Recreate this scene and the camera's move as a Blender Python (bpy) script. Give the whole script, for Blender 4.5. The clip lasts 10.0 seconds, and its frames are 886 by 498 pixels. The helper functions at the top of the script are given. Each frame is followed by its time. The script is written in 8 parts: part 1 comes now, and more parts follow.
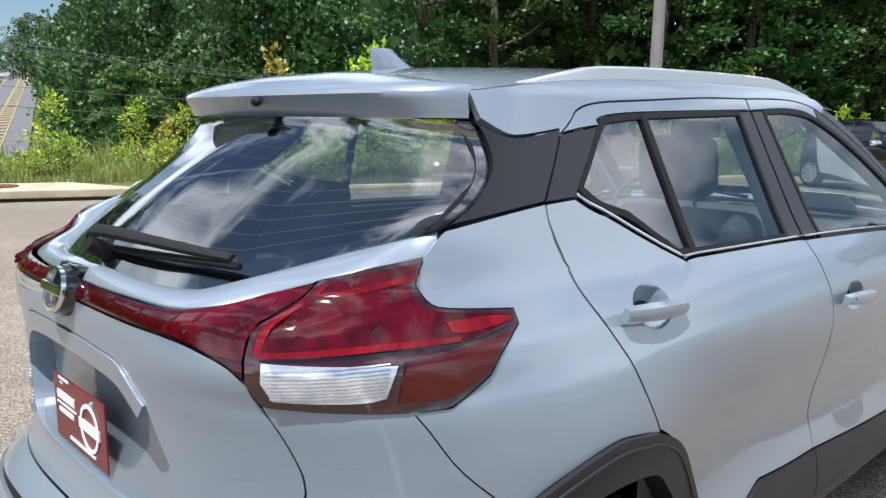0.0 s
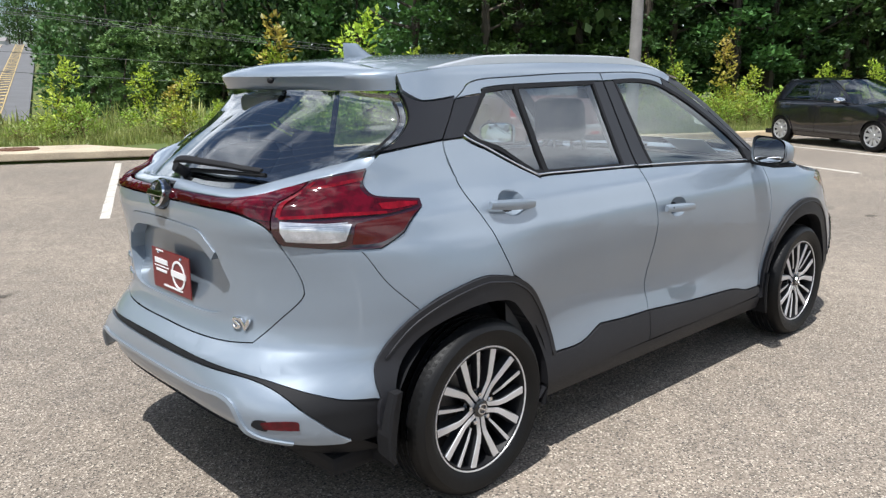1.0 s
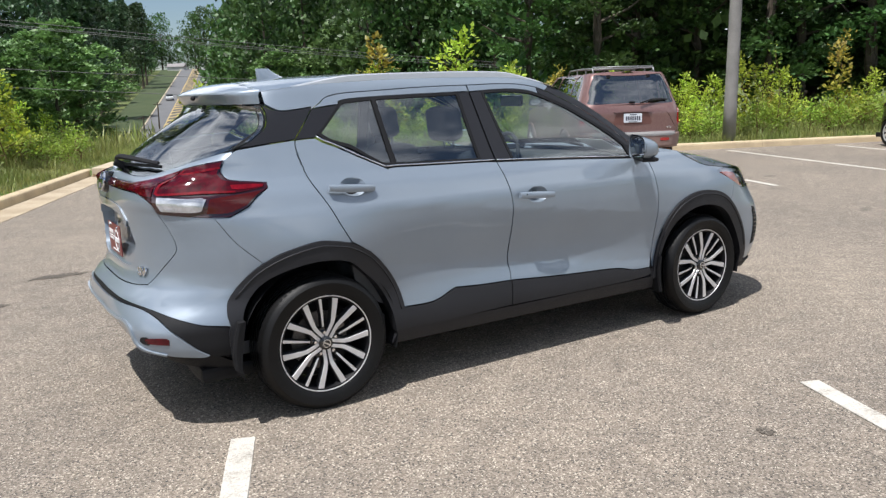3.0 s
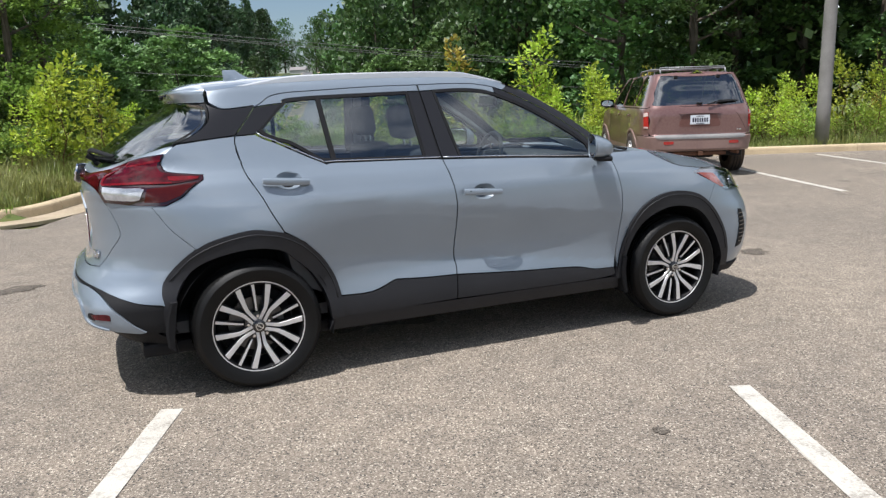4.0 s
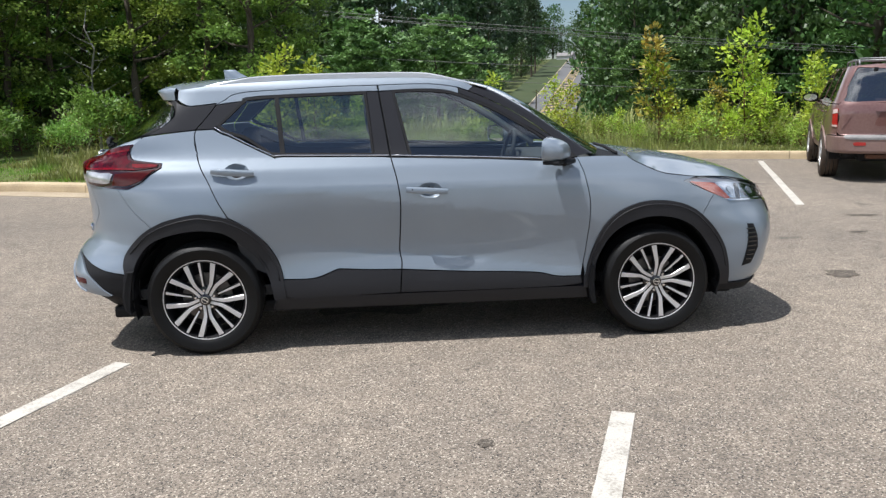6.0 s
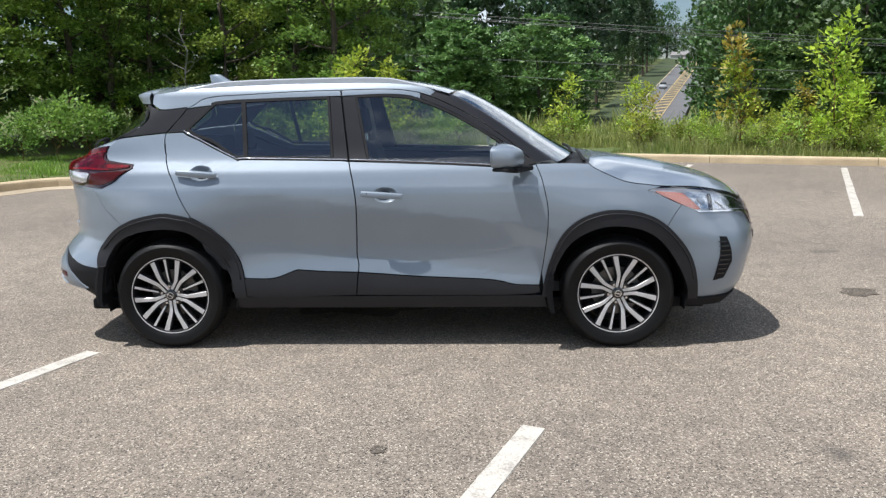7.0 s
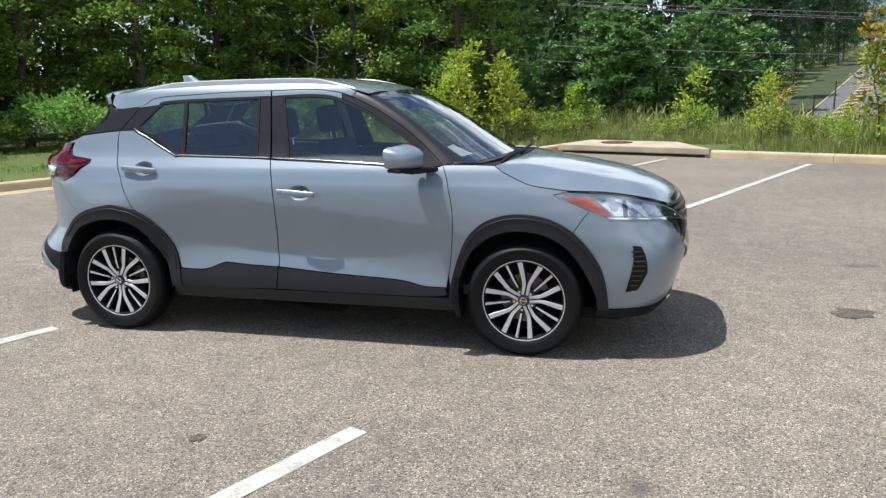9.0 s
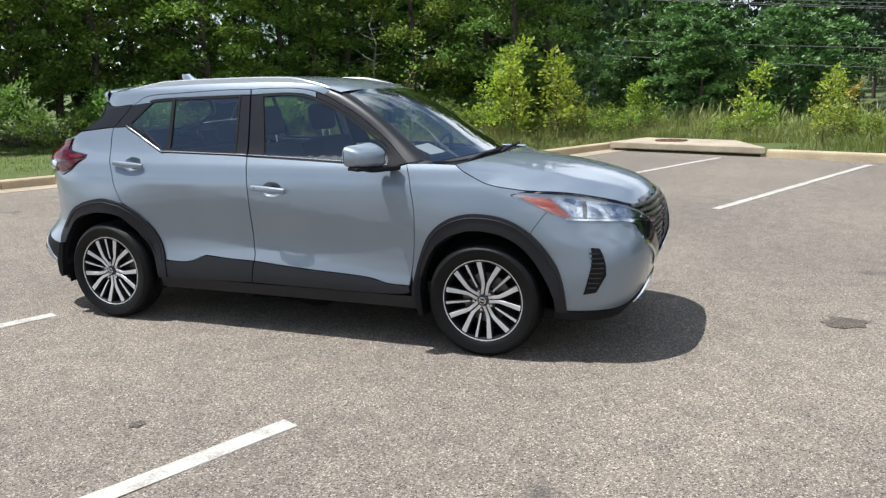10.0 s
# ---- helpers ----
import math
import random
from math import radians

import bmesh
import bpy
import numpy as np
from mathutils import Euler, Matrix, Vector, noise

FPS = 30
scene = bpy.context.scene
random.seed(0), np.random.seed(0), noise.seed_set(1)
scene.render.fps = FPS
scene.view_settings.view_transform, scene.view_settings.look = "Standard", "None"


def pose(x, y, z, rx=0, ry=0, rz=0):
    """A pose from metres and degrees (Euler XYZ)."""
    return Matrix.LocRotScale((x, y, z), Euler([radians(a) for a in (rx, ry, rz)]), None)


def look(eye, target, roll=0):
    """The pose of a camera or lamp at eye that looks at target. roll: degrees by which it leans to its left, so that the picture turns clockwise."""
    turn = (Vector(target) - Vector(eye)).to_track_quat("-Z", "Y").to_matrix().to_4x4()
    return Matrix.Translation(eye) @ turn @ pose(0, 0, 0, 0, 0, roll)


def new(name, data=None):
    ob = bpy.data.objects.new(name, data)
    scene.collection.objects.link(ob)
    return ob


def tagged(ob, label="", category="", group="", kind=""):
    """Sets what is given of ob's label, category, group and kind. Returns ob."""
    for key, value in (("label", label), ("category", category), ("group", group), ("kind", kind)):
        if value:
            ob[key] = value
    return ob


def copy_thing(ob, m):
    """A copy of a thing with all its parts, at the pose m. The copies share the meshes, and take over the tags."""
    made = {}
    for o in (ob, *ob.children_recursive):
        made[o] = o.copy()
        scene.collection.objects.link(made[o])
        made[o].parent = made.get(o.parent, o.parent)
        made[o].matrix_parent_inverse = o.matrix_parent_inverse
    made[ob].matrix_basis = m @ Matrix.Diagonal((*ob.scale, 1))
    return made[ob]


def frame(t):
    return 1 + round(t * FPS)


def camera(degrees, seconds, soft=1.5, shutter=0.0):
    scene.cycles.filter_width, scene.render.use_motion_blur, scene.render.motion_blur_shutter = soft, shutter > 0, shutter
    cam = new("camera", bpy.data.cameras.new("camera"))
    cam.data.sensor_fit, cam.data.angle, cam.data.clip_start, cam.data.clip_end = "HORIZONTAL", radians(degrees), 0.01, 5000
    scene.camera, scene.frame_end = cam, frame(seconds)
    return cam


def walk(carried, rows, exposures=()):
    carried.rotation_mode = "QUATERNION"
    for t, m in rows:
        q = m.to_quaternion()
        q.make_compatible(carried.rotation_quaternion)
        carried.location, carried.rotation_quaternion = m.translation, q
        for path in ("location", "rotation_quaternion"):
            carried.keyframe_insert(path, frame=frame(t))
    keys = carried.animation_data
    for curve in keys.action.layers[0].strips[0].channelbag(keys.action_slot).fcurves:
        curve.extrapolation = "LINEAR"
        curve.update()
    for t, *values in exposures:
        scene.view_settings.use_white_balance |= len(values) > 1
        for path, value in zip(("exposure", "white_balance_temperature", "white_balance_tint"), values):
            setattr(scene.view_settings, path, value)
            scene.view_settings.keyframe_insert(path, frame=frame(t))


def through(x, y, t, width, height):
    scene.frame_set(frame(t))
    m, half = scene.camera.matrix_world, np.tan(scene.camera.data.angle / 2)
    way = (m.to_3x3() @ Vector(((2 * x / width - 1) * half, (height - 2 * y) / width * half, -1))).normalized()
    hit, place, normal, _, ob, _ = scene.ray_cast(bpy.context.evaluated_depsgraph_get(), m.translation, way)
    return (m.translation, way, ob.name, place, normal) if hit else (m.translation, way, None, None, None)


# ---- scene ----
cam = camera(58.9, 10.0, soft=1.35)
PATH = [
    (0, (-1.255, -1.669, 1.435), (0.096, -0.232, 1.104), 0.4),
    (0.5, (-1.615, -2.186, 1.457), (-0.278, -0.747, 1.078), 0.1),
    (1, (-1.885, -2.652, 1.475), (-0.55, -1.225, 1.049), -0.2),
    (1.5, (-2.102, -3.056, 1.492), (-0.789, -1.612, 1.056), -0.9),
    (2, (-2.076, -3.426, 1.504), (-0.824, -1.926, 1.075), -1.3),
    (2.5, (-1.754, -3.752, 1.499), (-0.599, -2.174, 1.077), -1.5),
    (3, (-1.399, -4.125, 1.455), (-0.357, -2.462, 1.066), -1.8),
    (4.5, (-0.285, -4.881, 1.411), (0.367, -3.03, 1.028), -1.7),
    (5, (0.137, -5.05, 1.416), (0.63, -3.151, 1.029), -1.5),
    (5.5, (0.559, -5.203, 1.438), (0.884, -3.269, 1.045), -1.3),
    (7, (1.843, -5.252, 1.464), (1.743, -3.293, 1.076), -1.0),
    (7.5, (2.268, -5.262, 1.49), (2.057, -3.313, 1.095), -0.9),
    (8, (2.602, -5.16, 1.489), (2.28, -3.227, 1.091), -1.1),
    (8.5, (2.956, -5.123, 1.495), (2.538, -3.208, 1.098), -1.0),
    (9, (3.315, -5.014, 1.485), (2.794, -3.125, 1.085), -1.2),
    (9.5, (3.623, -4.88, 1.493), (3.013, -3.019, 1.089), -1.2),
    (10, (3.929, -4.828, 1.488), (3.225, -3.0, 1.082), -1.2),
]
# the clip's camera starts a little brighter and cooler
walk(cam, [(t, look(eye, target, roll)) for t, eye, target, roll in PATH],
     exposures=((0, 0.44, 5980, 9), (1, 0.31, 6100, 9), (2.5, 0.22, 6190, 10), (5, 0.13, 6160, 10), (7.5, 0.13, 6090, 9), (10, 0.13, 5990, 8)))

# ---- light ----
SUN_TO = Vector((-0.36, -0.13, 1.0)).normalized()
world = bpy.data.worlds.new("sky")
scene.world = world
world.use_nodes = True
wt = world.node_tree
wt.nodes.clear()
w_out = wt.nodes.new("ShaderNodeOutputWorld")
w_bg = wt.nodes.new("ShaderNodeBackground")
w_sky = wt.nodes.new("ShaderNodeTexSky")
w_sky.sky_type = "NISHITA"
w_sky.sun_disc = False
w_sky.sun_elevation = math.asin(SUN_TO.z)
w_sky.sun_rotation = math.atan2(SUN_TO.x, SUN_TO.y)
w_sky.air_density, w_sky.dust_density, w_sky.ozone_density = 1.0, 0.7, 1.4
# summer cumulus, flattened towards the horizon
w_co = wt.nodes.new("ShaderNodeTexCoord")
w_map = wt.nodes.new("ShaderNodeMapping")
w_map.inputs["Scale"].default_value = (1.0, 1.0, 1.7)
w_map.inputs["Rotation"].default_value = (0.0, 0.0, radians(140))
w_noise = wt.nodes.new("ShaderNodeTexNoise")
w_noise.inputs["Scale"].default_value = 1.9
w_noise.inputs["Detail"].default_value = 7.0
w_noise.inputs["Roughness"].default_value = 0.58
w_ramp = wt.nodes.new("ShaderNodeValToRGB")
w_ramp.color_ramp.elements[0].position = 0.48
w_ramp.color_ramp.elements[1].position = 0.61
w_mix = wt.nodes.new("ShaderNodeMixRGB")
w_mix.inputs["Color2"].default_value = (16.5, 16.9, 17.5, 1)
wt.links.new(w_co.outputs["Generated"], w_map.inputs["Vector"])
wt.links.new(w_map.outputs["Vector"], w_noise.inputs["Vector"])
wt.links.new(w_noise.outputs["Fac"], w_ramp.inputs["Fac"])
wt.links.new(w_ramp.outputs["Color"], w_mix.inputs["Fac"])
wt.links.new(w_sky.outputs["Color"], w_mix.inputs["Color1"])
wt.links.new(w_mix.outputs["Color"], w_bg.inputs["Color"])
w_bg.inputs["Strength"].default_value = 0.08
wt.links.new(w_bg.outputs["Background"], w_out.inputs["Surface"])

sun_data = bpy.data.lights.new("sun", "SUN")
sun_data.energy, sun_data.angle, sun_data.color = 5.5, radians(0.53), (1.0, 0.955, 0.9)
sun = new("sun", sun_data)
sun.matrix_world = look(SUN_TO * 50, (0, 0, 0))


# ---- materials ----
def socket(b, name, value):
    if name in b.inputs:
        b.inputs[name].default_value = value


def rgba(c):
    return (c[0], c[1], c[2], 1.0)


def material(name, base, rough=0.5, metal=0.0, other=None, scale=4.0, fine=60.0, amount=0.5, bump=0.0, bump_scale=80.0,
             coat=0.0, random_tint=0.0, spec=0.5, island=0.0, ramp=(0.35, 0.7), rough_var=0.0):
    """A surface with variation at two scales: large patches towards the other colour, and a fine grain."""
    m = bpy.data.materials.new(name)
    m.use_nodes = True
    nt = m.node_tree
    b = nt.nodes["Principled BSDF"]
    socket(b, "Base Color", rgba(base))
    socket(b, "Roughness", rough)
    socket(b, "Metallic", metal)
    socket(b, "Coat Weight", coat)
    socket(b, "Coat Roughness", 0.03)
    socket(b, "Specular IOR Level", spec)
    co = nt.nodes.new("ShaderNodeTexCoord")
    last = None
    if other is not None:
        n1 = nt.nodes.new("ShaderNodeTexNoise")
        n1.inputs["Scale"].default_value, n1.inputs["Detail"].default_value = scale, 4.0
        n2 = nt.nodes.new("ShaderNodeTexNoise")
        n2.inputs["Scale"].default_value, n2.inputs["Detail"].default_value = fine, 3.0
        add = nt.nodes.new("ShaderNodeMath")
        add.operation = "MULTIPLY_ADD"
        add.inputs[1].default_value, add.inputs[2].default_value = 0.55, 0.0
        mixed = nt.nodes.new("ShaderNodeMath")
        mixed.operation = "MULTIPLY_ADD"
        mixed.inputs[1].default_value = 0.45
        nt.links.new(co.outputs["Object"], n1.inputs["Vector"])
        nt.links.new(co.outputs["Object"], n2.inputs["Vector"])
        nt.links.new(n1.outputs["Fac"], add.inputs[0])
        nt.links.new(n2.outputs["Fac"], mixed.inputs[0])
        nt.links.new(add.outputs[0], mixed.inputs[2])
        cr = nt.nodes.new("ShaderNodeValToRGB")
        cr.color_ramp.elements[0].position, cr.color_ramp.elements[1].position = ramp
        far = [base[k] + (other[k] - base[k]) * amount * 2 if amount < 0.5 else other[k] for k in range(3)]
        cr.color_ramp.elements[0].color, cr.color_ramp.elements[1].color = rgba(base), rgba(far)
        nt.links.new(mixed.outputs[0], cr.inputs["Fac"])
        last = cr.outputs["Color"]
        if rough_var:
            rv = nt.nodes.new("ShaderNodeMath")
            rv.operation = "MULTIPLY_ADD"
            rv.inputs[1].default_value, rv.inputs[2].default_value = rough_var, rough - rough_var / 2
            nt.links.new(mixed.outputs[0], rv.inputs[0])
            nt.links.new(rv.outputs[0], b.inputs["Roughness"])
    if random_tint or island:
        info = nt.nodes.new("ShaderNodeObjectInfo") if random_tint else nt.nodes.new("ShaderNodeNewGeometry")
        hsv = nt.nodes.new("ShaderNodeHueSaturation")
        k = random_tint or island
        val = nt.nodes.new("ShaderNodeMapRange")
        val.inputs["To Min"].default_value, val.inputs["To Max"].default_value = 1 - k, 1 + k
        hue = nt.nodes.new("ShaderNodeMapRange")
        hue.inputs["To Min"].default_value, hue.inputs["To Max"].default_value = 0.5 - 0.06 * k, 0.5 + 0.05 * k
        out = info.outputs["Random"] if random_tint else info.outputs["Random Per Island"]
        nt.links.new(out, val.inputs["Value"])
        nt.links.new(out, hue.inputs["Value"])
        nt.links.new(val.outputs[0], hsv.inputs["Value"])
        nt.links.new(hue.outputs[0], hsv.inputs["Hue"])
        if last:
            nt.links.new(last, hsv.inputs["Color"])
        else:
            hsv.inputs["Color"].default_value = rgba(base)
        last = hsv.outputs["Color"]
    if last:
        nt.links.new(last, b.inputs["Base Color"])
    if bump:
        nb = nt.nodes.new("ShaderNodeTexNoise")
        nb.inputs["Scale"].default_value, nb.inputs["Detail"].default_value = bump_scale, 3.0
        bp = nt.nodes.new("ShaderNodeBump")
        bp.inputs["Strength"].default_value, bp.inputs["Distance"].default_value = bump, 0.01
        nt.links.new(co.outputs["Object"], nb.inputs["Vector"])
        nt.links.new(nb.outputs["Fac"], bp.inputs["Height"])
        nt.links.new(bp.outputs["Normal"], b.inputs["Normal"])
    return m


def leaf_material(name, base, other, tint, through=0.25):
    """Leaves that let some light through; each leaf and each plant differs a little."""
    m = material(name, base, 0.5, other=other, scale=0.7, fine=9.0, amount=0.6, random_tint=tint, ramp=(0.38, 0.62))
    nt = m.node_tree
    b = nt.nodes["Principled BSDF"]
    tr = nt.nodes.new("ShaderNodeBsdfTranslucent")
    mix = nt.nodes.new("ShaderNodeMixShader")
    mix.inputs["Fac"].default_value = through
    out = nt.nodes["Material Output"]
    src = b.inputs["Base Color"].links[0].from_socket
    geo = nt.nodes.new("ShaderNodeNewGeometry")
    hsv = nt.nodes.new("ShaderNodeHueSaturation")
    val = nt.nodes.new("ShaderNodeMapRange")
    val.inputs["To Min"].default_value, val.inputs["To Max"].default_value = 0.6, 1.45
    nt.links.new(geo.outputs["Random Per Island"], val.inputs["Value"])
    nt.links.new(val.outputs[0], hsv.inputs["Value"])
    nt.links.new(src, hsv.inputs["Color"])
    nt.links.new(hsv.outputs["Color"], b.inputs["Base Color"])
    nt.links.new(hsv.outputs["Color"], tr.inputs["Color"])
    nt.links.new(b.outputs["BSDF"], mix.inputs[1])
    nt.links.new(tr.outputs["BSDF"], mix.inputs[2])
    nt.links.new(mix.outputs["Shader"], out.inputs["Surface"])
    return m


def asphalt_material(name="old_asphalt", tint=1.0):
    """Old asphalt: pale stones in a grey-brown binder, tracks, stains and fine cracks."""
    m = bpy.data.materials.new(name)
    m.use_nodes = True
    nt = m.node_tree
    b = nt.nodes["Principled BSDF"]
    socket(b, "Roughness", 0.85)
    socket(b, "Specular IOR Level", 0.3)
    co = nt.nodes.new("ShaderNodeTexCoord").outputs["Object"]

    def noise_at(scale, detail=4.0):
        n = nt.nodes.new("ShaderNodeTexNoise")
        n.inputs["Scale"].default_value, n.inputs["Detail"].default_value = scale, detail
        nt.links.new(co, n.inputs["Vector"])
        return n.outputs["Fac"]

    def ramp(fac, p0, p1, c0, c1):
        r = nt.nodes.new("ShaderNodeValToRGB")
        r.color_ramp.elements[0].position, r.color_ramp.elements[1].position = p0, p1
        r.color_ramp.elements[0].color, r.color_ramp.elements[1].color = rgba(c0), rgba(c1)
        nt.links.new(fac, r.inputs["Fac"])
        return r.outputs["Color"]

    def mix(fac, a, c, kind="MIX"):
        n = nt.nodes.new("ShaderNodeMixRGB")
        n.blend_type = kind
        if isinstance(fac, float):
            n.inputs["Fac"].default_value = fac
        else:
            nt.links.new(fac, n.inputs["Fac"])
        nt.links.new(a, n.inputs["Color1"])
        if isinstance(c, tuple):
            n.inputs["Color2"].default_value = rgba(c)
        else:
            nt.links.new(c, n.inputs["Color2"])
        return n.outputs["Color"]

    vor = nt.nodes.new("ShaderNodeTexVoronoi")
    vor.inputs["Scale"].default_value = 150.0
    nt.links.new(co, vor.inputs["Vector"])
    stones = nt.nodes.new("ShaderNodeSeparateColor")
    nt.links.new(vor.outputs["Color"], stones.inputs["Color"])
    tone = ramp(stones.outputs[0], 0.15, 0.95, (0.152, 0.133, 0.113), (0.318, 0.282, 0.243))
    pale = ramp(stones.outputs[1], 0.87, 0.95, (0, 0, 0), (0.8, 0.8, 0.8))
    tone = mix(pale, tone, (0.58, 0.54, 0.475))
    dark = ramp(stones.outputs[2], 0.9, 0.95, (0, 0, 0), (1, 1, 1))
    tone = mix(dark, tone, (0.07, 0.066, 0.062))
    patches = ramp(noise_at(0.35, 5.0), 0.35, 0.68, (0.82, 0.795, 0.77), (1.08, 1.035, 0.975))
    tone = mix(1.0, tone, patches, "MULTIPLY")
    mid = ramp(noise_at(5.0, 5.0), 0.3, 0.75, (0.84, 0.835, 0.83), (1.1, 1.08, 1.05))
    tone = mix(1.0, tone, mid, "MULTIPLY")
    spots = ramp(noise_at(1.7, 2.0), 0.70, 0.76, (0, 0, 0), (0.5, 0.5, 0.5))
    tone = mix(spots, tone, (0.05, 0.047, 0.045))
    if tint < 1:
        tone = mix(1.0, tone, (tint, tint, tint), "MULTIPLY")
    nt.links.new(tone, b.inputs["Base Color"])
    bp = nt.nodes.new("ShaderNodeBump")
    bp.inputs["Strength"].default_value, bp.inputs["Distance"].default_value = 0.55, 0.006
    nt.links.new(vor.outputs["Distance"], bp.inputs["Height"])
    nt.links.new(bp.outputs["Normal"], b.inputs["Normal"])
    return m


ASPHALT = asphalt_material()
LINE_PAINT = material("worn_line_paint", (0.53, 0.495, 0.435), 0.75, other=(0.26, 0.235, 0.2), scale=7.0, fine=90.0, amount=0.6, bump=0.4, bump_scale=160, ramp=(0.48, 0.66))
KERB_STONE = material("yellowed_concrete", (0.58, 0.46, 0.29), 0.85, other=(0.36, 0.28, 0.18), scale=2.3, fine=70.0, amount=0.6, bump=0.3, bump_scale=120)
CONCRETE = material("weathered_concrete", (0.54, 0.45, 0.32), 0.85, other=(0.28, 0.23, 0.17), scale=2.3, fine=70.0, amount=0.6, bump=0.3, bump_scale=120)
GUTTER = material("stained_concrete", (0.46, 0.38, 0.27), 0.85, other=(0.25, 0.19, 0.12), scale=1.6, fine=50.0, amount=0.6, bump=0.3, bump_scale=120)
SOIL = material("grassy_soil", (0.075, 0.11, 0.022), 0.95, other=(0.17, 0.12, 0.05), scale=1.3, fine=25.0, amount=0.6, bump=0.6, bump_scale=30, ramp=(0.45, 0.75))
ROAD = material("grey_road", (0.14, 0.14, 0.145), 0.85, other=(0.1, 0.1, 0.1), scale=0.3, fine=5.0)
ROAD_YELLOW = material("yellow_road_paint", (0.52, 0.38, 0.16), 0.8, other=(0.36, 0.28, 0.14), scale=0.6, fine=6.0)
RUST = material("rusty_iron", (0.16, 0.07, 0.035), 0.8, 0.3, other=(0.09, 0.045, 0.03), scale=8.0, fine=90.0, bump=0.4)
POLE_WOOD = material("grey_pole", (0.26, 0.25, 0.235), 0.85, other=(0.17, 0.16, 0.15), scale=3.0, fine=60.0, bump=0.3, bump_scale=60)
BARK = material("bark", (0.1, 0.08, 0.06), 0.95, other=(0.05, 0.04, 0.03), scale=5.0, fine=40.0, bump=0.7, bump_scale=25)
TWIG = material("reddish_stem", (0.16, 0.08, 0.035), 0.9, other=(0.1, 0.07, 0.03), scale=5.0, fine=40.0)
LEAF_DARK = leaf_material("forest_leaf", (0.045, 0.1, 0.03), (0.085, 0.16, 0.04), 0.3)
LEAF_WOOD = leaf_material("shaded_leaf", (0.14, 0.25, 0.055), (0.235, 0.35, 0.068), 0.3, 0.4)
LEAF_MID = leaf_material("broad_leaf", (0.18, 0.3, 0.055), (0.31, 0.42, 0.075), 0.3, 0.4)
LEAF_VALLEY = leaf_material("valley_leaf", (0.105, 0.195, 0.062), (0.165, 0.265, 0.08), 0.3)
LEAF_WEED = leaf_material("weed_leaf", (0.19, 0.31, 0.04), (0.33, 0.40, 0.06), 0.25, 0.4)
LEAF_PINE = leaf_material("pine_needles", (0.035, 0.075, 0.032), (0.06, 0.11, 0.042), 0.25, 0.15)
LEAF_YOUNG = leaf_material("young_leaf", (0.32, 0.44, 0.045), (0.5, 0.55, 0.07), 0.25, 0.4)
LEAF_RED = leaf_material("russet_leaf", (0.32, 0.24, 0.045), (0.40, 0.42, 0.06), 0.2, 0.3)
GRASS = leaf_material("tall_grass", (0.155, 0.215, 0.045), (0.31, 0.30, 0.10), 0.1, 0.35)
GRASS_GREEN = leaf_material("mown_grass", (0.14, 0.28, 0.03), (0.22, 0.34, 0.05), 0.1, 0.35)
WIRE = material("black_wire", (0.09, 0.09, 0.09), 0.6)


# ---- mesh helpers ----
def link_mesh(name, verts, faces, mats, parent=None, smooth=False, index=None):
    me = bpy.data.meshes.new(name)
    me.from_pydata(verts, [], faces)
    for m in mats if isinstance(mats, (list, tuple)) else [mats]:
        me.materials.append(m)
    if index is not None:
        me.polygons.foreach_set("material_index", np.asarray(index, dtype=np.int32))
    if smooth:
        me.polygons.foreach_set("use_smooth", np.ones(len(me.polygons), dtype=bool))
    me.update()
    ob = new(name, me)
    if parent is not None:
        ob.parent = parent
    return ob


def part(name, bm, mat, parent=None, label="", smooth=False):
    """Links a bmesh as one mesh object under a thing or a part."""
    me = bpy.data.meshes.new(name)
    bm.normal_update()
    bm.to_mesh(me)
    bm.free()
    me.materials.append(mat)
    if smooth:
        me.polygons.foreach_set("use_smooth", np.ones(len(me.polygons), dtype=bool))
        me.set_sharp_from_angle(angle=radians(38))
    ob = new(name, me)
    if parent is not None:
        ob.parent = parent
    if label:
        tagged(ob, label)
    return ob


def thing(name, label, category, m=None, group="", kind=""):
    ob = new(name)
    ob.empty_display_size = 0.2
    if m is not None:
        ob.matrix_world = m
    return tagged(ob, label, category, group, kind)


def box_bm(lo, hi, bevel=0.0, segments=2):
    bm = bmesh.new()
    bmesh.ops.create_cube(bm, size=1.0)
    for v in bm.verts:
        v.co = Vector([(lo[k] + hi[k]) / 2 + v.co[k] * (hi[k] - lo[k]) for k in range(3)])
    if bevel:
        bmesh.ops.bevel(bm, geom=list(bm.edges), offset=bevel, segments=segments, affect="EDGES", profile=0.6)
    return bm


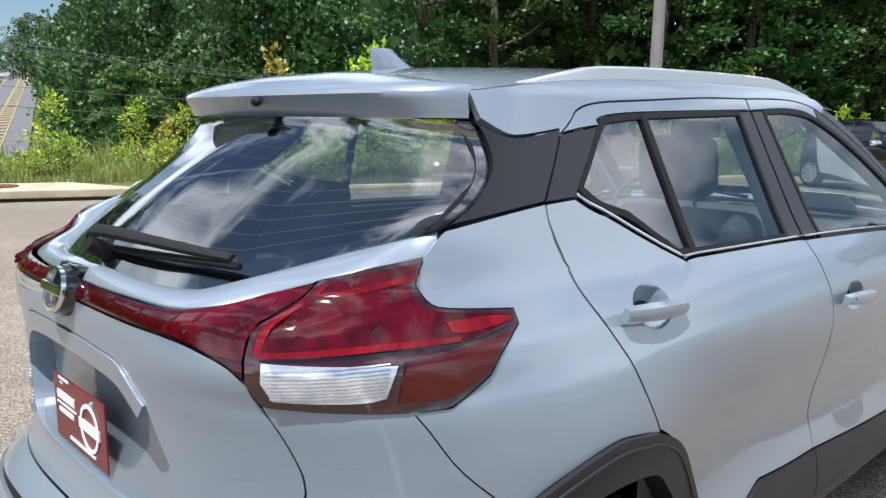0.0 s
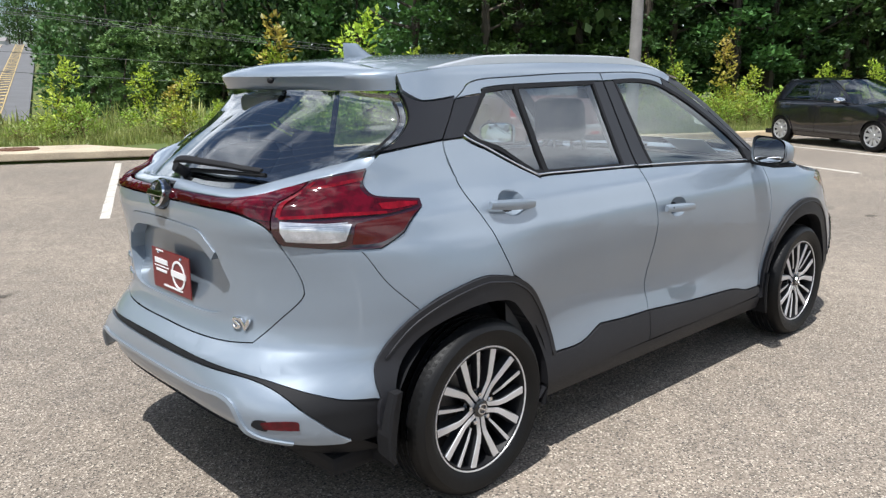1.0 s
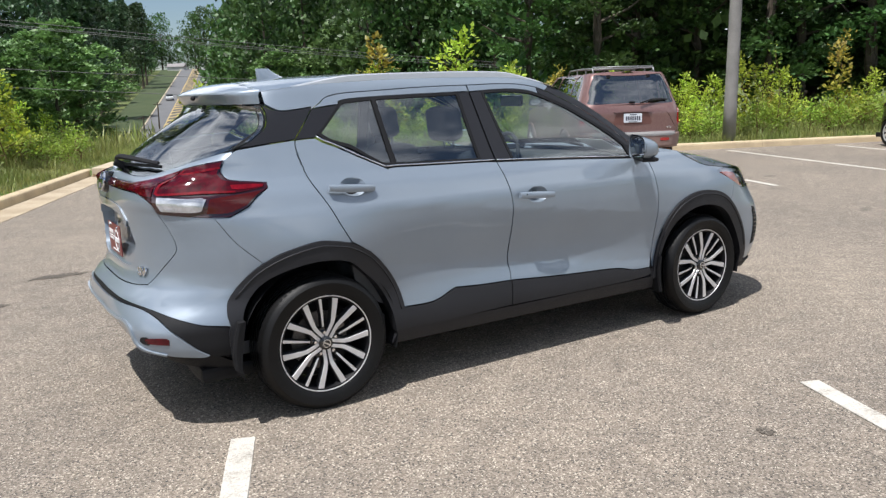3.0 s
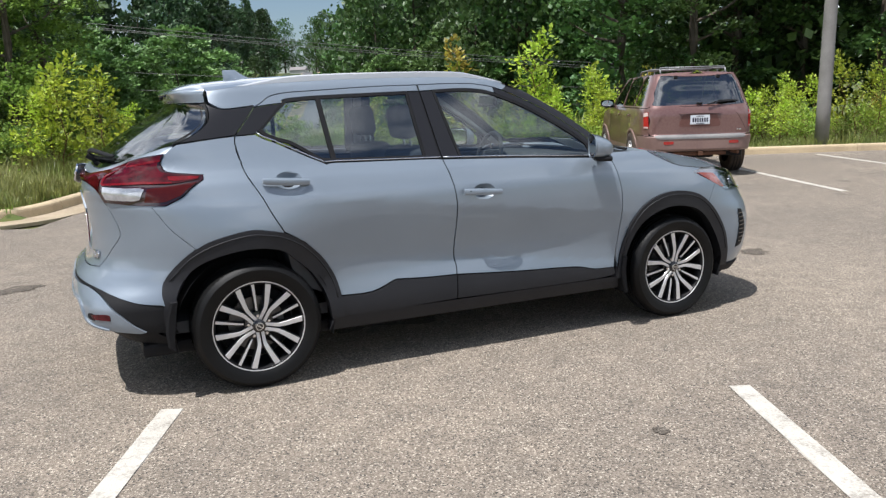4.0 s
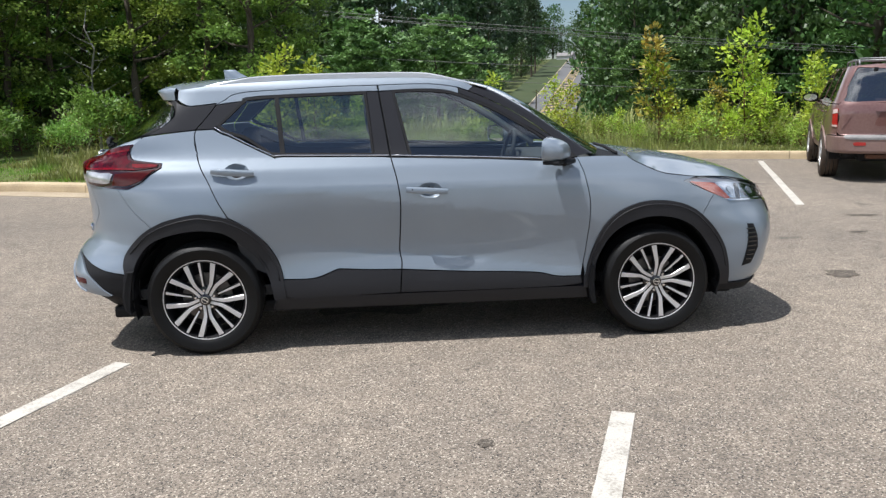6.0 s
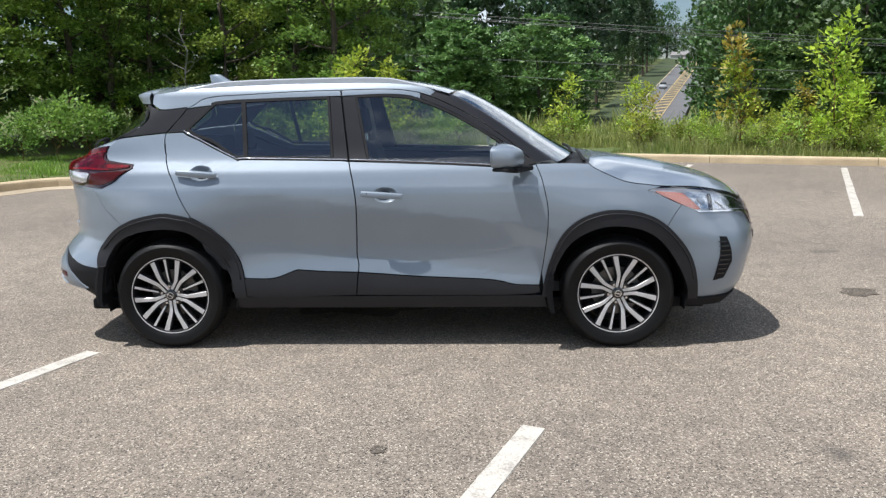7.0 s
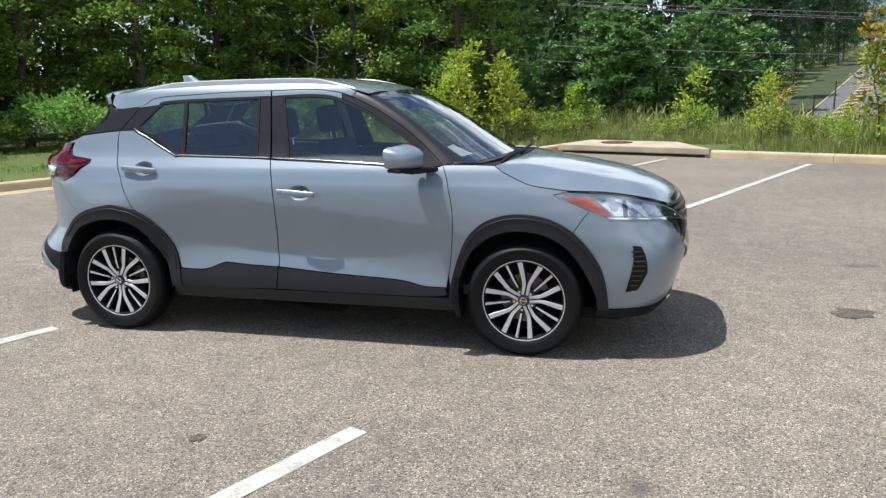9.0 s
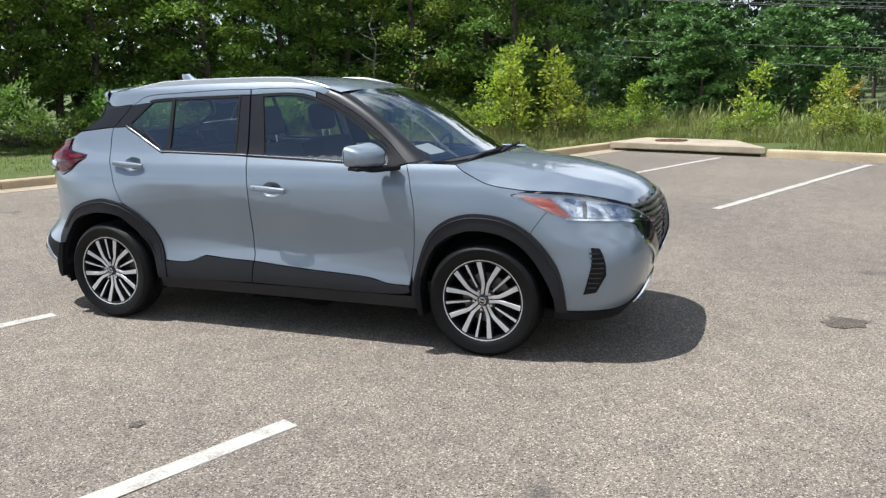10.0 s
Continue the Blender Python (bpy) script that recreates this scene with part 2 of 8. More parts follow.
def tube(points, radius, sides=8, taper=None, closed=False):
    """Verts and faces of a round tube along points; taper gives a radius for each."""
    pts = [Vector(p) for p in points]
    n = len(pts)
    verts, faces = [], []
    up = Vector((0, 0, 1))
    for k, p in enumerate(pts):
        d = (pts[(k + 1) % n] - pts[k - 1]) if closed else (pts[min(k + 1, n - 1)] - pts[max(k - 1, 0)])
        d.normalize()
        side = d.cross(up)
        if side.length < 1e-3:
            side = d.cross(Vector((1, 0, 0)))
        side.normalize()
        other = side.cross(d)
        r = taper[k] if taper else radius
        for j in range(sides):
            a = 2 * math.pi * j / sides
            verts.append(tuple(p + side * math.cos(a) * r + other * math.sin(a) * r))
    for k in range(n if closed else n - 1):
        for j in range(sides):
            a, b2 = k * sides + j, k * sides + (j + 1) % sides
            c, d2 = ((k + 1) % n) * sides + (j + 1) % sides, ((k + 1) % n) * sides + j
            faces.append((a, b2, c, d2))
    if not closed:
        faces.append(tuple(range(sides))[::-1])
        faces.append(tuple(range((n - 1) * sides, n * sides)))
    return verts, faces


def spline(points, n=8):
    """Catmull-Rom through the points, n steps a span."""
    pts = [np.array(p, float) for p in points]
    ext = [2 * pts[0] - pts[1]] + pts + [2 * pts[-1] - pts[-2]]
    out = []
    for k in range(1, len(ext) - 2):
        p0, p1, p2, p3 = ext[k - 1:k + 3]
        for j in range(n):
            t = j / n
            out.append(0.5 * (2 * p1 + (p2 - p0) * t + (2 * p0 - 5 * p1 + 4 * p2 - p3) * t * t + (3 * p1 - p0 - 3 * p2 + p3) * t ** 3))
    out.append(pts[-1])
    return out


# ---- the lot: rows run along U, stall lines along V ----
U, V, ORIGIN = Vector((0.924, -0.381, 0)).normalized(), Vector((0.381, 0.924, 0)).normalized(), Vector((1.15, 5.93, 0))


def lot(a, b, z=0.0):
    return ORIGIN + U * a + V * b + Vector((0, 0, z))


ROW = Matrix.Translation(ORIGIN) @ Matrix.Rotation(math.atan2(U.y, U.x), 4, "Z")  # local x along U, y along V
STALL = 2.71


HILL = Vector((math.cos(radians(76.3)), math.sin(radians(76.3)), 0))  # the way the far road runs
ACROSS = Vector((HILL.y, -HILL.x, 0))


def far(d, s, z):
    return HILL * d + ACROSS * s + Vector((0, 0, z))


def far_height(d):
    return -3.6 + 18.7 * (d - 150) / 230.0


def land(a, b):
    """Height of the land round the lot: a low bank behind the kerbs, a shallow valley and a wooded hill."""
    inside = (a > -7.3 and b < -0.1) or (a > -3.1 and b < 6.8)
    if inside:
        return -0.06
    d = math.hypot(a, b)
    out = lot(a, b).dot(HILL)
    h = 0.13 - 5.9 * min(1.0, max(0.0, (out - 18) / 104.0)) ** 1.3
    if out > 125:
        h = min(far_height(out) - 0.4, 17.0)
    return h + 0.05 * math.sin(a * 0.9) * math.cos(b * 0.7) * min(1.0, d / 12)


def axis_steps(lo, hi, fine_lo, fine_hi, fine, coarse):
    out, x = [], lo
    while x < hi:
        out.append(x)
        gap = 0 if fine_lo <= x <= fine_hi else min(abs(x - fine_lo), abs(x - fine_hi))
        x += fine + gap * coarse
    return out + [hi]


def ground_sheet():
    xs = axis_steps(-900, 900, -12, 30, 0.8, 0.12)
    ys = axis_steps(-700, 1200, -4, 16, 0.8, 0.1)
    for edge, some in ((-7.35, xs), (-7.05, xs), (-3.15, xs), (-2.9, xs), (-0.25, ys), (0.0, ys), (6.7, ys), (7.0, ys)):
        some.append(edge)
    xs.sort(), ys.sort()
    verts = [tuple(lot(a, b, land(a, b))) for b in ys for a in xs]
    w = len(xs)
    faces = [(j * w + i, j * w + i + 1, (j + 1) * w + i + 1, (j + 1) * w + i) for j in range(len(ys) - 1) for i in range(w - 1)]
    tagged(link_mesh("ground", verts, faces, SOIL, smooth=True), "grassy earth round a parking lot, rising to a wooded hill", "ground", kind="structure")


ground_sheet()

outline = [(-7.0, -70), (70, -70), (70, 6.62), (-2.45, 6.62), (-2.45, -0.8), (-7.0, -0.8)]
tagged(link_mesh("parking_lot", [tuple(lot(a, b)) for a, b in outline], [tuple(range(6))], ASPHALT),
       "old grey-brown asphalt parking lot with pale stones showing", "parking lot", kind="structure")


def painted_line(a, b0, b1, width=0.105):
    bm = bmesh.new()
    n = 24
    rng = random.Random(int(a * 100 + b0 * 10))
    rows = []
    for k in range(n + 1):
        b = b0 + (b1 - b0) * k / n
        w = width / 2
        rows.append([bm.verts.new(lot(a + s * (w + rng.uniform(-0.004, 0.003)), b, z)) for s, z in ((-1, 0.0), (-1, 0.005), (1, 0.005), (1, 0.0))])
    for r0, r1 in zip(rows, rows[1:]):
        for k in range(3):
            bm.faces.new((r0[k], r0[k + 1], r1[k + 1], r1[k]))
    bmesh.ops.recalc_face_normals(bm, faces=list(bm.faces))
    ob = part("stall_line", bm, LINE_PAINT)
    return tagged(ob, "worn white painted stall line on the asphalt", "stall line", "stall lines", "structure")


for n in range(0, 9):
    painted_line(n * STALL, 0.0, 6.1)
for n in range(-2, 8):
    painted_line(1.13 + n * 2.73, -6.95, -13.0)


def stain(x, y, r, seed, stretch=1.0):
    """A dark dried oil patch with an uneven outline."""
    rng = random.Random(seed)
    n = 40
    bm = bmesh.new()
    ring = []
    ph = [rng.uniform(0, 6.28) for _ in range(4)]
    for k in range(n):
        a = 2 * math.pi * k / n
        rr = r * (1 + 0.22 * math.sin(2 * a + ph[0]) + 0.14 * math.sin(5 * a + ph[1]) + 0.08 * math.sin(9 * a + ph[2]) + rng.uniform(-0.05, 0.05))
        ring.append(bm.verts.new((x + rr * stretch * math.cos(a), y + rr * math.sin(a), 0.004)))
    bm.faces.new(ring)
    ob = part("oil_stain", bm, OILED)
    return tagged(ob, "dark dried oil stain on the asphalt", "stain", "oil stains", "structure")


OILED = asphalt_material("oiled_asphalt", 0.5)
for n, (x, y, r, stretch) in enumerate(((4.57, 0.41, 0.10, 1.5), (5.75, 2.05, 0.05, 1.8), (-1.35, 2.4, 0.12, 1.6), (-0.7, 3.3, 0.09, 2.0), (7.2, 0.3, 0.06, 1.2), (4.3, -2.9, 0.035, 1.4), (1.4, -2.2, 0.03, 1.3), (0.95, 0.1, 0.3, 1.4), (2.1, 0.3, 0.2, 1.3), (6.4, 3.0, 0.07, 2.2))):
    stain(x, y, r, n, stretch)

# loose grit and leaf scraps on the asphalt
GRIT = material("pale_grit", (0.42, 0.38, 0.33), 0.9, other=(0.2, 0.16, 0.11), scale=3.0, fine=30.0, island=0.5)


def loose_grit():
    rng = np.random.default_rng(12)
    n = 900
    a, b = rng.uniform(-6.5, 22, n), rng.uniform(-9, 6.3, n)
    verts, faces = [], []
    for k in range(n):
        p = lot(a[k], b[k], 0.0)
        r = 0.004 + 0.010 * rng.random() ** 3
        h = r * rng.uniform(0.4, 0.9)
        t = rng.uniform(0, 6.28)
        i = len(verts)
        verts += [(p.x + r * math.cos(t + q) * s, p.y + r * math.sin(t + q), 0.001) for q, s in ((0, 1), (1.6, 1.4), (3.1, 1), (4.7, 1.3))] + [(p.x, p.y, h)]
        faces += [(i, i + 1, i + 4), (i + 1, i + 2, i + 4), (i + 2, i + 3, i + 4), (i + 3, i, i + 4)]
    tagged(link_mesh("loose_grit", verts, faces, GRIT), "loose grit and leaf scraps on the asphalt", "grit", kind="stuff")


loose_grit()


# ---- kerbs ----
def rounded_path(points, radius, steps=7):
    """A polyline with its inner corners rounded."""
    out = [Vector((*points[0], 0))]
    for p, q, r in zip(points, points[1:], points[2:]):
        p, q, r = (Vector((*w, 0)) for w in (p, q, r))
        a, b = (p - q).normalized(), (r - q).normalized()
        s, e = q + a * radius, q + b * radius
        for k in range(steps + 1):
            t = k / steps
            out.append(s * (1 - t) ** 2 + q * 2 * t * (1 - t) + e * t * t)
    out.append(Vector((*points[-1], 0)))
    return out


def resample(path, step):
    out, need = [path[0].copy()], step
    for p, q in zip(path, path[1:]):
        length, done = (q - p).length, 0.0
        while length - done >= need:
            done += need
            out.append(p.lerp(q, done / length))
            need = step
        need -= length - done
    out.append(path[-1].copy())
    return out


def sweep(path, profile):
    """Verts and faces of a profile of (offset to the left, height) swept along a flat path in lot metres."""
    verts, faces, m = [], [], len(profile)
    for k, p in enumerate(path):
        d = (path[min(k + 1, len(path) - 1)] - path[max(k - 1, 0)]).normalized()
        left = Vector((-d.y, d.x, 0))
        for off, z in profile:
            q = p + left * off
            verts.append(tuple(lot(q.x, q.y, z)))
    for k in range(len(path) - 1):
        for j in range(m - 1):
            faces.append((k * m + j, k * m + j + 1, (k + 1) * m + j + 1, (k + 1) * m + j))
    faces.append(tuple(range(m)))
    faces.append(tuple(range((len(path) - 1) * m, len(path) * m))[::-1])
    return verts, faces


KERB_PROFILE = [(0.0, -0.05), (0.0, 0.0), (-0.012, 0.10), (-0.022, 0.13), (-0.045, 0.147), (-0.08, 0.152), (-0.16, 0.152), (-0.185, 0.14), (-0.19, -0.05)]


def kerb_run(name, points, radius, gutter, label):
    """A kerb of cast sections with open joints; its face lies on the path, the lot on its left."""
    root = tagged(thing(name, label, "kerb"), kind="structure")
    path = resample(rounded_path(points, radius), 0.25)
    step = 12
    for k in range(0, len(path) - 1, step):
        piece = path[k:k + step + 1]
        if len(piece) < 2:
            continue
        piece = [p.copy() for p in piece]
        piece[0] = piece[0].lerp(piece[1], 0.02)
        piece[-1] = piece[-1].lerp(piece[-2], 0.02)
        link_mesh("kerb_section", *sweep(piece, KERB_PROFILE), KERB_STONE, root)
        if gutter:
            link_mesh("gutter_section", *sweep(piece, [(0.46, -0.04), (0.46, 0.006), (0.25, 0.004), (0.004, 0.012), (0.004, -0.04)]), GUTTER, root)
    return root


kerb_run("kerb_back", [(60, 6.62), (0.72, 6.62)], 0.1, False, "beige weathered concrete kerb along the row of stalls")
kerb_run("kerb_side", [(-2.88, 7.0), (-2.88, -0.36), (-7.08, -0.36), (-7.08, -60)], 1.1, True, "yellowish concrete kerb with a gutter round the grass")


def storm_inlet():
    root = tagged(thing("storm_inlet", "concrete storm drain inlet with a rusty manhole lid", "storm drain", ROW), kind="structure")
    bm = box_bm((-2.82, 6.66, 0.05), (0.68, 8.3, 0.19))
    for v in bm.verts:
        if v.co.y > 8 and v.co.x > 0:
            v.co.x -= 1.3
    bmesh.ops.bevel(bm, geom=list(bm.edges), offset=0.022, segments=3, affect="EDGES", profile=0.6)
    part("slab", bm, CONCRETE, root)
    part("throat_wall", box_bm((-2.75, 6.95, -0.1), (0.6, 7.1, 0.05)), GUTTER, root, "dark recessed concrete throat")
    part("end_block", box_bm((-2.84, 6.69, -0.05), (-2.72, 7.0, 0.049), 0.008), CONCRETE, root)
    part("end_block", box_bm((0.58, 6.69, -0.05), (0.70, 7.0, 0.049), 0.008), CONCRETE, root)
    bm = bmesh.new()
    bmesh.ops.create_cone(bm, cap_ends=True, segments=40, radius1=0.36, radius2=0.35, depth=0.03, matrix=Matrix.Translation((-1.75, 7.5, 0.197)))
    for k in range(6):
        bmesh.ops.create_cone(bm, cap_ends=True, segments=10, radius1=0.03, radius2=0.025, depth=0.012,
                              matrix=Matrix.Translation((-1.75 + 0.2 * math.cos(k * 1.047), 7.5 + 0.2 * math.sin(k * 1.047), 0.217)))
    part("manhole_lid", bm, RUST, root, "rusty round iron lid")


storm_inlet()


# ---- lamp pole and wires ----
def lamp_pole():
    root = thing("lamp_pole", "tall grey round pole standing in weeds behind the kerb", "pole")
    base = lot(11.5, 7.25, 0.1)
    pts = [base + Vector((0.012 * k, -0.005 * k, 0.9 * k)) for k in range(12)]
    v, f = tube(pts, 0.14, 16, [0.155 - 0.005 * k for k in range(12)])
    link_mesh("shaft", v, f, POLE_WOOD, root, smooth=True)


lamp_pole()

def power_lines():
    """Wires at nearly one distance, falling to the right: height at the middle and fall for each metre."""
    for d, z, fall in ((62, 6.45, 0.10), (62.4, 6.2, 0.10), (62.2, 6.05, 0.102), (64, 3.46, 0.064), (64.5, 2.04, 0.068)):
        pts = [far(d, s, z - fall * s + 0.0004 * s * s) for s in range(-72, 61, 6)]
        v, f = tube(pts, 0.022, 5)
        tagged(link_mesh("power_line", v, f, WIRE), "thin overhead wire strung across the clearing", "wire", "overhead wires")
    v, f = tube([far(140, -9.0, 1.5), far(95, -20, 0.3), far(70, -26, -0.6)], 0.025, 5)
    tagged(link_mesh("power_line", v, f, WIRE), "thin overhead wire strung across the clearing", "wire", "overhead wires")


power_lines()


# ---- far road up the hill ----
def far_road():
    root = tagged(thing("hill_road", "grey road climbing a far hill with a yellow hatched median", "road"), kind="structure")
    ds = [128 + 11 * k for k in range(25)]

    def left_edge(d):
        return -6.0 + 10.6 * (d - 150) / 230.0

    def strip_on_hill(name, s0, s1, lift, mat):
        """A band along the road; s0 and s1 are metres from its left edge, near and far."""
        verts, faces = [], []
        for d in ds:
            t = (d - 150) / 230.0
            for sa, sb in (s0, s1):
                verts.append(tuple(far(d, left_edge(d) + sa + (sb - sa) * t, far_height(d) + lift)))
        for k in range(len(ds) - 1):
            faces.append((2 * k, 2 * k + 1, 2 * k + 3, 2 * k + 2))
        link_mesh(name, verts, faces, mat, root)

    strip_on_hill("verge", (-7.0, -9.0), (0.0, 0.0), 0.1, GRASS_FLAT)
    strip_on_hill("carriageway", (0.0, 0.0), (10.2, 12.6), 0.3, ROAD)
    strip_on_hill("kerb_line", (-0.25, -0.35), (0.05, 0.05), 0.45, CONCRETE)
    strip_on_hill("median_edge", (3.5, 4.9), (3.7, 5.2), 0.42, ROAD_YELLOW)
    strip_on_hill("median_edge", (6.0, 7.9), (6.2, 8.2), 0.42, ROAD_YELLOW)
    for k in range(40):
        d = 136 + 6.2 * k
        t = (d - 150) / 230.0
        a0, a1 = left_edge(d) + 3.7 + 1.4 * t, left_edge(d) + 6.1 + 1.9 * t
        verts = [tuple(far(d + dd, s, far_height(d + dd) + 0.46)) for dd, s in ((0, a0), (1.9, a0), (4.3, a1), (2.4, a1))]
        link_mesh("median_bar", verts, [(0, 1, 2, 3)], ROAD_YELLOW, root)


GRASS_FLAT = material("far_grass", (0.032, 0.052, 0.015), 0.95, other=(0.052, 0.066, 0.022), scale=0.12, fine=1.5)
far_road()


def far_car():
    root = thing("far_car", "small white car driving down the far hill road", "car", Matrix.Translation(far(214, -1.0, far_height(214) + 0.3)) @ Matrix.Rotation(radians(76), 4, "Z"))
    white = material("white_car_paint", (0.75, 0.77, 0.8), 0.3)
    dark = material("dark_car_glass", (0.03, 0.035, 0.04), 0.15)
    bm = box_bm((-2.2, -0.9, 0.3), (2.2, 0.9, 0.95), 0.18, 3)
    part("body", bm, white, root, smooth=True)
    bm = box_bm((-1.7, -0.78, 0.9), (1.1, 0.78, 1.5), 0.25, 3)
    part("cabin", bm, dark, root, smooth=True)
    for x in (-1.35, 1.35):
        for y in (-0.82, 0.82):
            bm = bmesh.new()
            bmesh.ops.create_cone(bm, cap_ends=True, segments=16, radius1=0.33, radius2=0.33, depth=0.2, matrix=Matrix.Translation((x, y, 0.33)) @ Matrix.Rotation(radians(90), 4, "X"))
            part("wheel", bm, dark, root)


far_car()


def far_house():
    """A small pale house with a grey roof at the top of the hill road."""
    m = Matrix.Translation(far(386, 3.0, 15.3)) @ Matrix.Rotation(radians(150), 4, "Z") @ Matrix.Diagonal((0.75, 0.75, 0.75, 1))
    root = thing("house", "small pale house with a grey gable roof on the hilltop", "house", m)
    part("wall", box_bm((-5, -3.5, -1), (5, 3.5, 2.6)), material("pale_siding", (0.55, 0.55, 0.53), 0.8, other=(0.45, 0.45, 0.44), scale=0.5, fine=4.0), root)
    verts = [(-5.4, -4, 2.5), (5.4, -4, 2.5), (5.4, 4, 2.5), (-5.4, 4, 2.5), (-5.4, 0, 4.6), (5.4, 0, 4.6)]
    link_mesh("roof", verts, [(0, 1, 5, 4), (2, 3, 4, 5), (0, 4, 3), (1, 2, 5), (0, 3, 2, 1)], material("grey_shingles", (0.2, 0.19, 0.19), 0.9, other=(0.28, 0.26, 0.25), scale=0.6, fine=5.0), root)
    for x in (-3, 0.5, 3):
        part("window", box_bm((x - 0.5, -3.56, 0.8), (x + 0.5, -3.48, 2.0)), WIRE, root)


far_house()


def roadside_poles():
    for d, s, h in ((150, -3.1, 5.6), (133, -5.2, 4.9)):
        root = thing("utility_pole", "thin dark utility pole beside the far road", "pole")
        z = far_height(d) - 0.5
        v, f = tube([far(d, s, z), far(d, s + 0.1, z + h)], 0.13, 8, [0.15, 0.1])
        link_mesh("shaft", v, f, BARK, root)
        v, f = tube([far(d, s - 0.7, z + h - 0.4), far(d, s + 0.8, z + h - 0.4)], 0.06, 6)
        link_mesh("cross_arm", v, f, BARK, root)


roadside_poles()


# ---- plants ----
def leaves(points, normals, size, rng, droop=0.3, rough=1.0):
    """A folded four-cornered leaf of two triangles for each point."""
    n = len(points)
    p, d = np.array(points), np.array(normals)
    d = d / (np.linalg.norm(d, axis=1)[:, None] + 1e-9)
    ref = rng.normal(size=(n, 3)) * rough + np.array([0, 0, 1.0])
    side = np.cross(d, ref)
    side /= np.linalg.norm(side, axis=1)[:, None] + 1e-9
    fall = np.cross(side, d) * droop
    s = (size * (0.6 + 0.8 * rng.random(n)))[:, None]
    tip, mid = p + (d + fall) * s, p + d * s * 0.45
    up = np.cross(side, d)
    a = mid + side * s * 0.42 + up * s * 0.1
    c = mid - side * s * 0.42 + up * s * 0.1
    verts = np.stack([p, a, tip, c], 1).reshape(-1, 3)
    i = np.arange(n) * 4
    faces = np.concatenate([np.stack([i, i + 1, i + 2], 1), np.stack([i, i + 2, i + 3], 1)])
    return verts, faces


def from_arrays(name, verts, faces, mat):
    me = bpy.data.meshes.new(name)
    me.from_pydata(verts.tolist(), [], faces.tolist())
    me.materials.append(mat)
    me.update()
    return me


def crown_mesh(name, mat, seed, height, radius, base, clumps, per, leaf, shape=1.0, flat=0.75):
    """A crown of many leaf clumps: fuller in the middle, uneven outside, with gaps between."""
    rng = np.random.default_rng(seed)
    pts, nor = [], []
    for _ in range(clumps):
        t = rng.random() ** 0.85
        z = base + (height - base) * t
        r_here = radius * (math.sin(math.pi * (0.12 + 0.83 * t)) ** 0.7) * (1 - (1 - shape) * t)
        ang = rng.random() * 6.283
        r = r_here * (0.35 + 0.65 * math.sqrt(rng.random())) * (0.8 + 0.35 * math.sin(ang * 3 + seed))
        c = np.array([r * math.cos(ang), r * math.sin(ang), z])
        size = radius * (0.16 + 0.17 * rng.random())
        off = rng.normal(size=(per, 3))
        off /= np.linalg.norm(off, axis=1)[:, None]
        rad = (0.55 + 0.45 * rng.random((per, 1))) * size
        q = c + off * rad * np.array([1.15, 1.15, flat])
        pts.append(q)
        nor.append(off * 0.7 + np.array([0, 0, 0.25]) + rng.normal(size=(per, 3)) * 0.5 + c / (np.linalg.norm(c) + 1e-6) * 0.3)
    v, f = leaves(np.concatenate(pts), np.concatenate(nor), leaf, rng, 0.3, 0.7)
    return from_arrays(name, v, f, mat)


def bough_crown(name, mat, seed, height, radius, base, boughs, per, leaf, taper=0.75):
    """A crown of separate boughs: flat, drooping sprays of leaves in layers, with dark gaps between them."""
    rng = np.random.default_rng(seed)
    pts, nor = [], []
    for k in range(boughs):
        t = (k + rng.random()) / boughs
        z = base + (height - base) * t
        full = radius * (math.sin(math.pi * (0.16 + 0.80 * t)) ** 0.6) * (1 - (1 - taper) * t)
        ang = k * 2.4 + rng.normal() * 0.35
        reach = full * (0.62 + 0.42 * rng.random())
        out = np.array([math.cos(ang), math.sin(ang), 0.0])
        side = np.array([-out[1], out[0], 0.0])
        n = int(per * (0.5 + reach / radius * 0.6))
        u = 0.28 + 0.74 * rng.random(n) ** 0.72
        wide = reach * 0.36 * np.sin(np.clip(u, 0, 1) * math.pi * 0.82) ** 0.8 + 0.1
        # leaves gather in tufts along each spray
        tufts = 9
        tc = rng.uniform(-1, 1, (tufts, 2)) * np.array([0.5, 1.0]) + np.array([0.62, 0.0])
        pick = rng.integers(0, tufts, n)
        v = 0.35 * rng.uniform(-1, 1, n) + 0.65 * (tc[pick, 1] + 0.24 * rng.normal(size=n))
        u = 0.35 * u + 0.65 * np.clip(tc[pick, 0] + 0.13 * rng.normal(size=n), 0.15, 1.06)
        lift = 0.34 * reach * rng.uniform(0.4, 1.2)
        arch = lift * np.sin(np.clip(u, 0, 1.1) * 2.3) - 0.22 * np.abs(v) * wide
        thick = rng.normal(size=n) * 0.05 * reach
        q = out * (reach * u)[:, None] + side * (wide * v)[:, None]
        q[:, 2] += z + arch + thick
        pts.append(q)
        nor.append(out * 0.75 + side * (v * 0.6)[:, None] + np.array([0, 0, -0.12]) + rng.normal(size=(n, 3)) * 0.38)
    v, f = leaves(np.concatenate(pts), np.concatenate(nor), leaf, rng, 0.35, 0.45)
    return from_arrays(name, v, f, mat)


